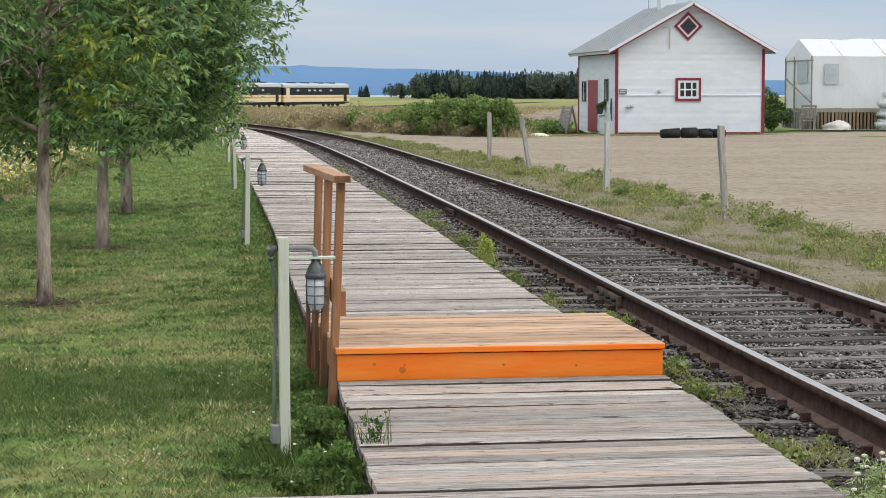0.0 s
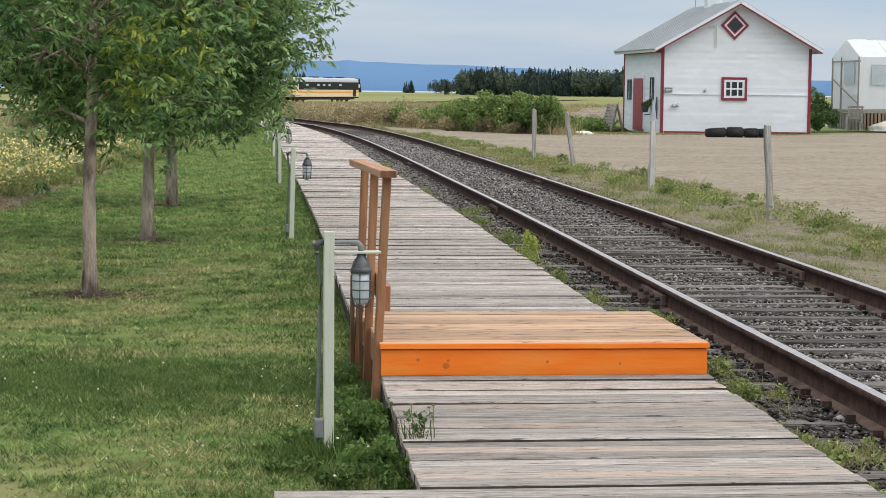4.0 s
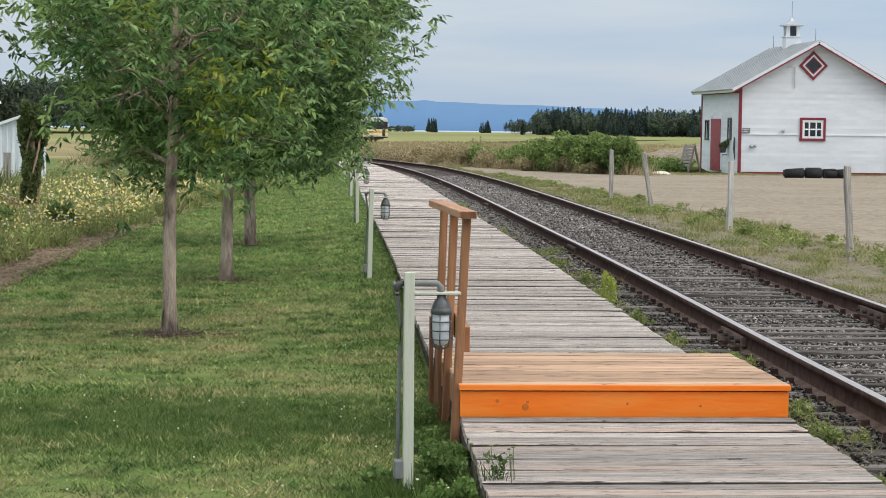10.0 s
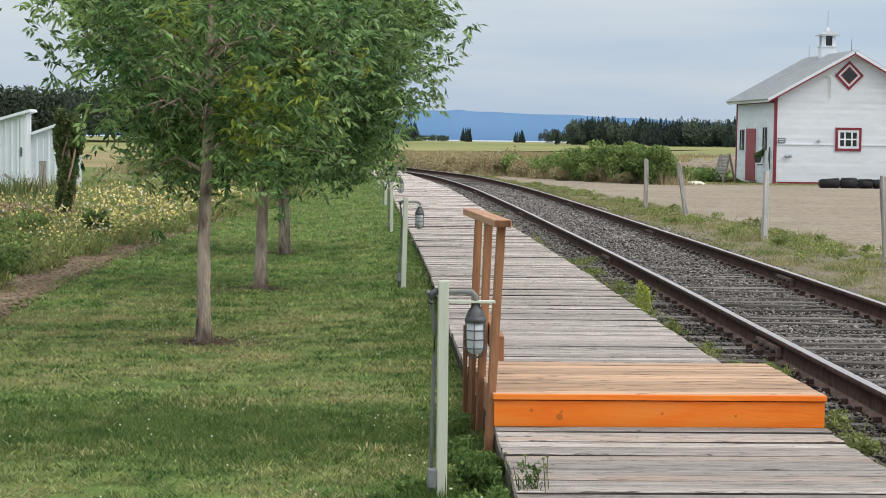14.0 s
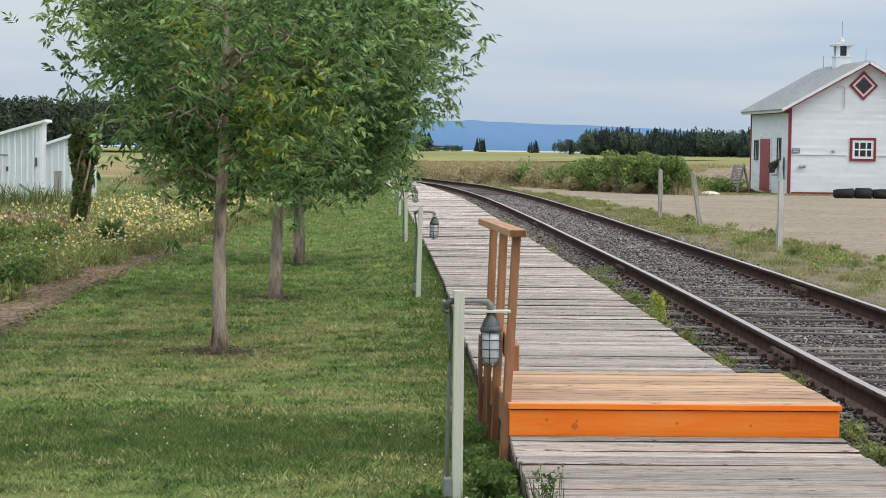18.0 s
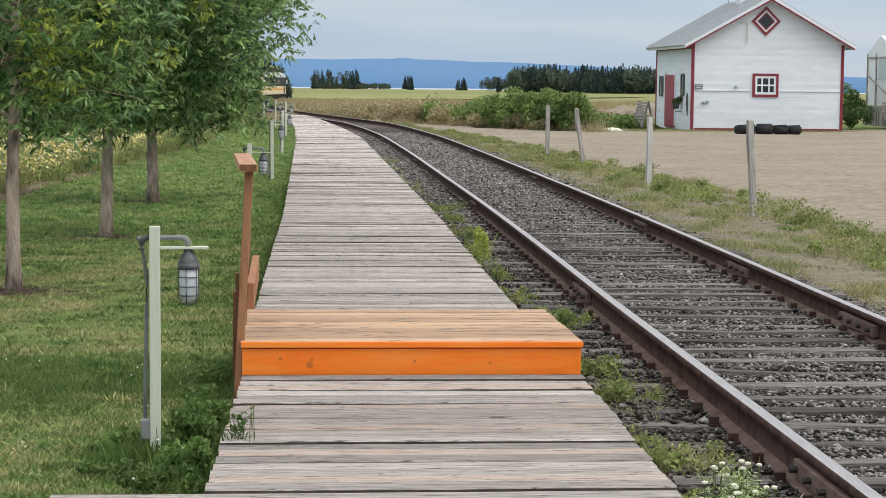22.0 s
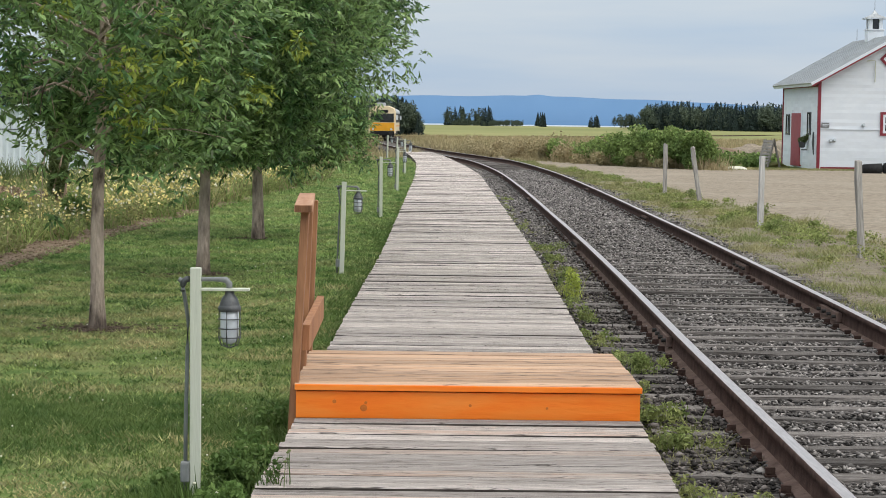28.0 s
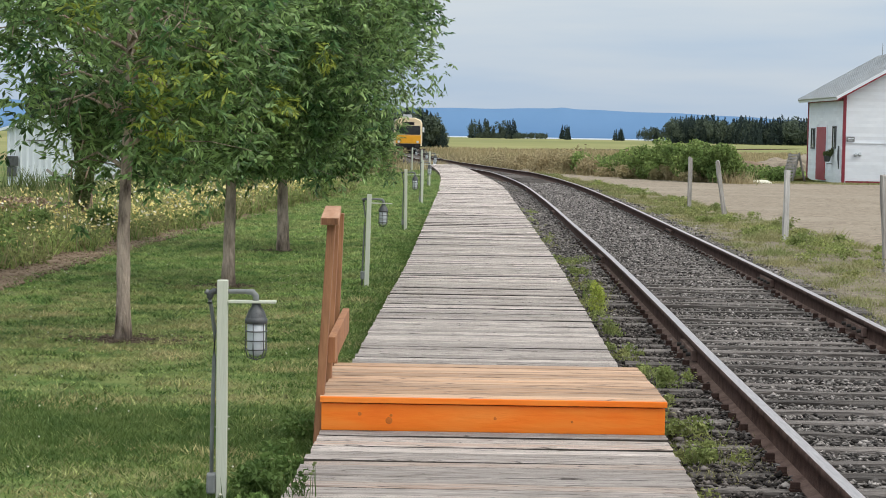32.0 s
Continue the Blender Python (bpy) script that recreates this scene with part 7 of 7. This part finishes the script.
def build_weeds():
    Vw = []
    for k in range(170):
        y = -3.2 + 34 * rng.random() ** 1.25
        x = float(curve_at(WALK, y)) + walk_half(y) + 0.06 + abs(rng.normal(0, 0.13))
        Vw.append(leafy_blob(x, y, -0.165, rng.uniform(0.05, 0.14), rng.uniform(0.05, 0.15), 130, 0.013)[0])
    Vw = np.concatenate(Vw)
    tagged(raw("low_weeds", Vw, np.arange(len(Vw)).reshape(-1, 4), M_BEDLEAF), "low yellow-green weeds between boardwalk and ballast", "weeds", kind="stuff")
    weed_clump("weed", 2.02, 8.0, -0.16, 0.10, 0.36, 320, M_LEAFY, "upright yellow-green weed growing from the ballast beside the boardwalk")
    for x, y, w, h, n in ((2.2, 12.6, 0.16, 0.16, 260), (2.28, 14.2, 0.2, 0.18, 260), (1.92, 0.75, 0.15, 0.16, 320), (2.05, 2.7, 0.13, 0.2, 260), (1.86, -0.2, 0.1, 0.16, 200), (2.0, 4.6, 0.1, 0.14, 160), (2.12, 10.0, 0.15, 0.2, 200), (1.98, 6.2, 0.1, 0.16, 160), (1.8, -1.9, 0.1, 0.14, 160)):
        weed_clump("weed", x, y, -0.16, w, h, n, M_BEDLEAF, "yellow-green weed growing from the ballast beside the boardwalk")
    for x, y, w, h, n in ((-0.18, -1.35, 0.15, 0.21, 900), (-0.15, -0.75, 0.14, 0.16, 700), (-0.18, -1.9, 0.15, 0.19, 800), (-0.32, -2.2, 0.16, 0.12, 500), (-0.45, -1.25, 0.12, 0.11, 300), (-0.12, -2.3, 0.12, 0.15, 500), (-0.2, -0.2, 0.12, 0.14, 260), (-0.5, -1.75, 0.16, 0.07, 300), (-0.15, 0.6, 0.1, 0.14, 200)):
        weed_clump("weed", x, y, LAWN_Z, w, h, n, M_WEED, "dark green weeds round the lamp post and boardwalk edge")
    weed_clump("weed", 0.0, -1.8, -0.02, 0.07, 0.15, 60, M_WEED, "thin weed leaning over the boardwalk edge", 0.014)
    def flower_head(x, y, z, foot, r, m, label, group):
        """A small head on a thin stem that reaches down to the foot."""
        bm = bmesh.new()
        bmesh.ops.create_icosphere(bm, subdivisions=1, radius=r)
        for v in bm.verts:
            v.co.z *= 0.6
        tube(bm, [(rng.normal(0, 0.012), rng.normal(0, 0.012), foot - z), (0, 0, -0.3 * r)], 0.0016, 4)
        o = mesh_ob("flower_head", bm, m)
        o.data.materials.append(M_WEED)
        o.data.polygons.foreach_set("material_index", [0 if i < 20 else 1 for i in range(len(o.data.polygons))])
        o.matrix_basis = pose(x, y, z)
        tagged(o, label, "flower", group)
    for k in range(6):
        flower_head(0.02 + rng.normal(0, 0.05), -1.8 + rng.normal(0, 0.07), 0.12 + rng.uniform(-0.03, 0.03), 0.0, 0.009, M_VINE, "small dark seed head on a thin weed", "dark seed heads")
    for x, y, w, h in ((1.83, -2.85, 0.10, 0.23), (1.76, -3.2, 0.11, 0.22)):
        weed_clump("silvery_weed", x, y, -0.16, w, h * 0.8, 160, M_SILVER, "pale silvery weed with white flower heads by the boardwalk")
        n = 90
        tips = np.stack([x + rng.normal(0, w * 0.5, n), y + rng.normal(0, w * 0.5, n), -0.16 + h * 0.85 * rng.random(n)], 1)
        V, F = leaf_cloud(tips, 3, 0.032, 0.0062, 0.012, droop=-0.5, blades=5)
        tagged(raw("silvery_leaves", V, F, M_SILVER), "long pale silvery leaves of a flowering weed", "weeds", kind="stuff")
        for k in range(10):
            flower_head(x + rng.normal(0, w * 0.6), y + rng.normal(0, w * 0.6), -0.16 + h * rng.uniform(0.8, 1.15), -0.165, 0.0125, M_FLOWERW, "small white flower head on a silvery weed", "white flower heads")
    for k in range(12):
        flower_head(-0.2 + rng.normal(0, 0.14), -1.5 + rng.normal(0, 0.5), LAWN_Z + rng.uniform(0.06, 0.14), LAWN_Z, 0.008, M_FLOWERW, "small white flower among the weeds by the lamp post", "white weed flowers")
    mk = mesh_ob("marker_post", boxm(-0.06, 0.06, -0.06, 0.06, -0.1, 0.24), M_WHITE, bevel=0.01)
    mk.matrix_basis = pose(0.575, 78.0, -0.1)
    tagged(mk, "short white marker post at the end of the boardwalk", "post")
    # clover heads in the lawn
    cnt = 150
    y = -2 + 22 * rng.random(cnt) ** 1.5
    x = -4.2 + (curve_at(WALK, y) - 0.9 + 4.2) * rng.random(cnt)
    p = np.stack([x, y, np.full(cnt, LAWN_Z + 0.055)], 1)
    o = np.array([(1, 0, 0), (-1, 0, 0), (0, 1, 0), (0, -1, 0), (0, 0, 1), (0, 0, -1)]) * 0.006
    V = (p[:, None, :] + o[None]).reshape(-1, 3)
    f = np.array([(0, 2, 4), (2, 1, 4), (1, 3, 4), (3, 0, 4), (2, 0, 5), (1, 2, 5), (3, 1, 5), (0, 3, 5)])
    F = (f[None] + 6 * np.arange(cnt)[:, None, None]).reshape(-1, 3)
    tagged(raw("clover_flowers", V, F, M_FLOWERW), "tiny white clover heads in the lawn", "flowers", kind="stuff")
    # bare ring at each trunk
    for k, (x, y, r) in enumerate(((-1.8, 5.32, 0.22), (-1.54, 10.6, 0.2), (-1.45, 16.58, 0.2))):
        bm = bmesh.new()
        bmesh.ops.create_circle(bm, cap_ends=True, segments=40, radius=1.0)
        for v in bm.verts:
            a = math.atan2(v.co.y, v.co.x)
            v.co *= r * (0.85 + 0.5 * noise.noise(Vector((math.cos(a) * 2, math.sin(a) * 2, k * 3))) + 0.3 * noise.noise(Vector((math.cos(a) * 6, math.sin(a) * 6, k * 3))))
            v.co.x *= 1.3
        o = mesh_ob("bare_soil_patch", bm, M_CHIPS)
        o.matrix_basis = pose(x, y, LAWN_Z + 0.008)
        tagged(o, "bare soil and chips round a tree trunk", "soil", kind="structure")
        q = 420
        a, d = rng.uniform(0, 6.28, q), 0.05 + np.abs(rng.normal(0, 0.17, q))
        at = np.stack([x + 1.5 * d * np.cos(a), y + d * np.sin(a), np.full(q, LAWN_Z + 0.014)], 1)
        oct_v = np.array([(1, 0, 0), (-1, 0, 0), (0, 1, 0), (0, -1, 0), (0, 0, 1), (0, 0, -1)]) * np.array([1.6, 0.8, 0.5])
        oct_f = np.array([(0, 2, 4), (2, 1, 4), (1, 3, 4), (3, 0, 4), (2, 0, 5), (1, 2, 5), (3, 1, 5), (0, 3, 5)])
        V = at[:, None, :] + oct_v[None] * rng.uniform(0.004, 0.014, (q, 1, 1)) * rng.uniform(0.6, 1.4, (q, 6, 1))
        tagged(raw("wood_chips", V.reshape(-1, 3), (oct_f[None] + 6 * np.arange(q)[:, None, None]).reshape(-1, 3), M_CHIPS), "dark wood chips scattered round a tree trunk", "chips", kind="stuff")


build_ground()
build_lot()
build_boardwalk()
build_step()
build_handrail()
build_lamps()
build_tree(-1.8, 5.32, 1.29, 1.35, 1.40, 3.5, 0.058, 270, 3, (0.03, 0.0), ((0.40, -0.75, 1.65, 0.11, 8), (0.42, -0.85, 2.05, 0.12, 7), (-0.2, -0.7, 2.5, 0.1, 4)), 0.36, 0.66, 0.10, 0.95)
build_tree(-1.54, 10.6, 1.86, 1.55, 1.25, 3.9, 0.066, 1350, 5, (0.0, 0.0), ((0.55, -1.1, 1.85, 0.1, 5), (0.9, -1.0, 2.3, 0.12, 4)), 0.52, 0.62, 0.04, drift=0.16)
build_tree(-1.45, 16.58, 1.95, 1.55, 1.14, 4.2, 0.078, 2400, 8, (0.0, 0.0), ((0.3, -1.4, 2.2, 0.12, 4),), 0.58, 0.6, 0.02, drift=0.1)
build_shed()
build_posts()
coach_front, coach_rear = build_coach(True), build_coach(False)
build_distance()
build_growth()
build_garden()
build_greenhouse()
build_yard_things()
build_garden_things()
build_weeds()
build_rails()
build_ties()
motions()
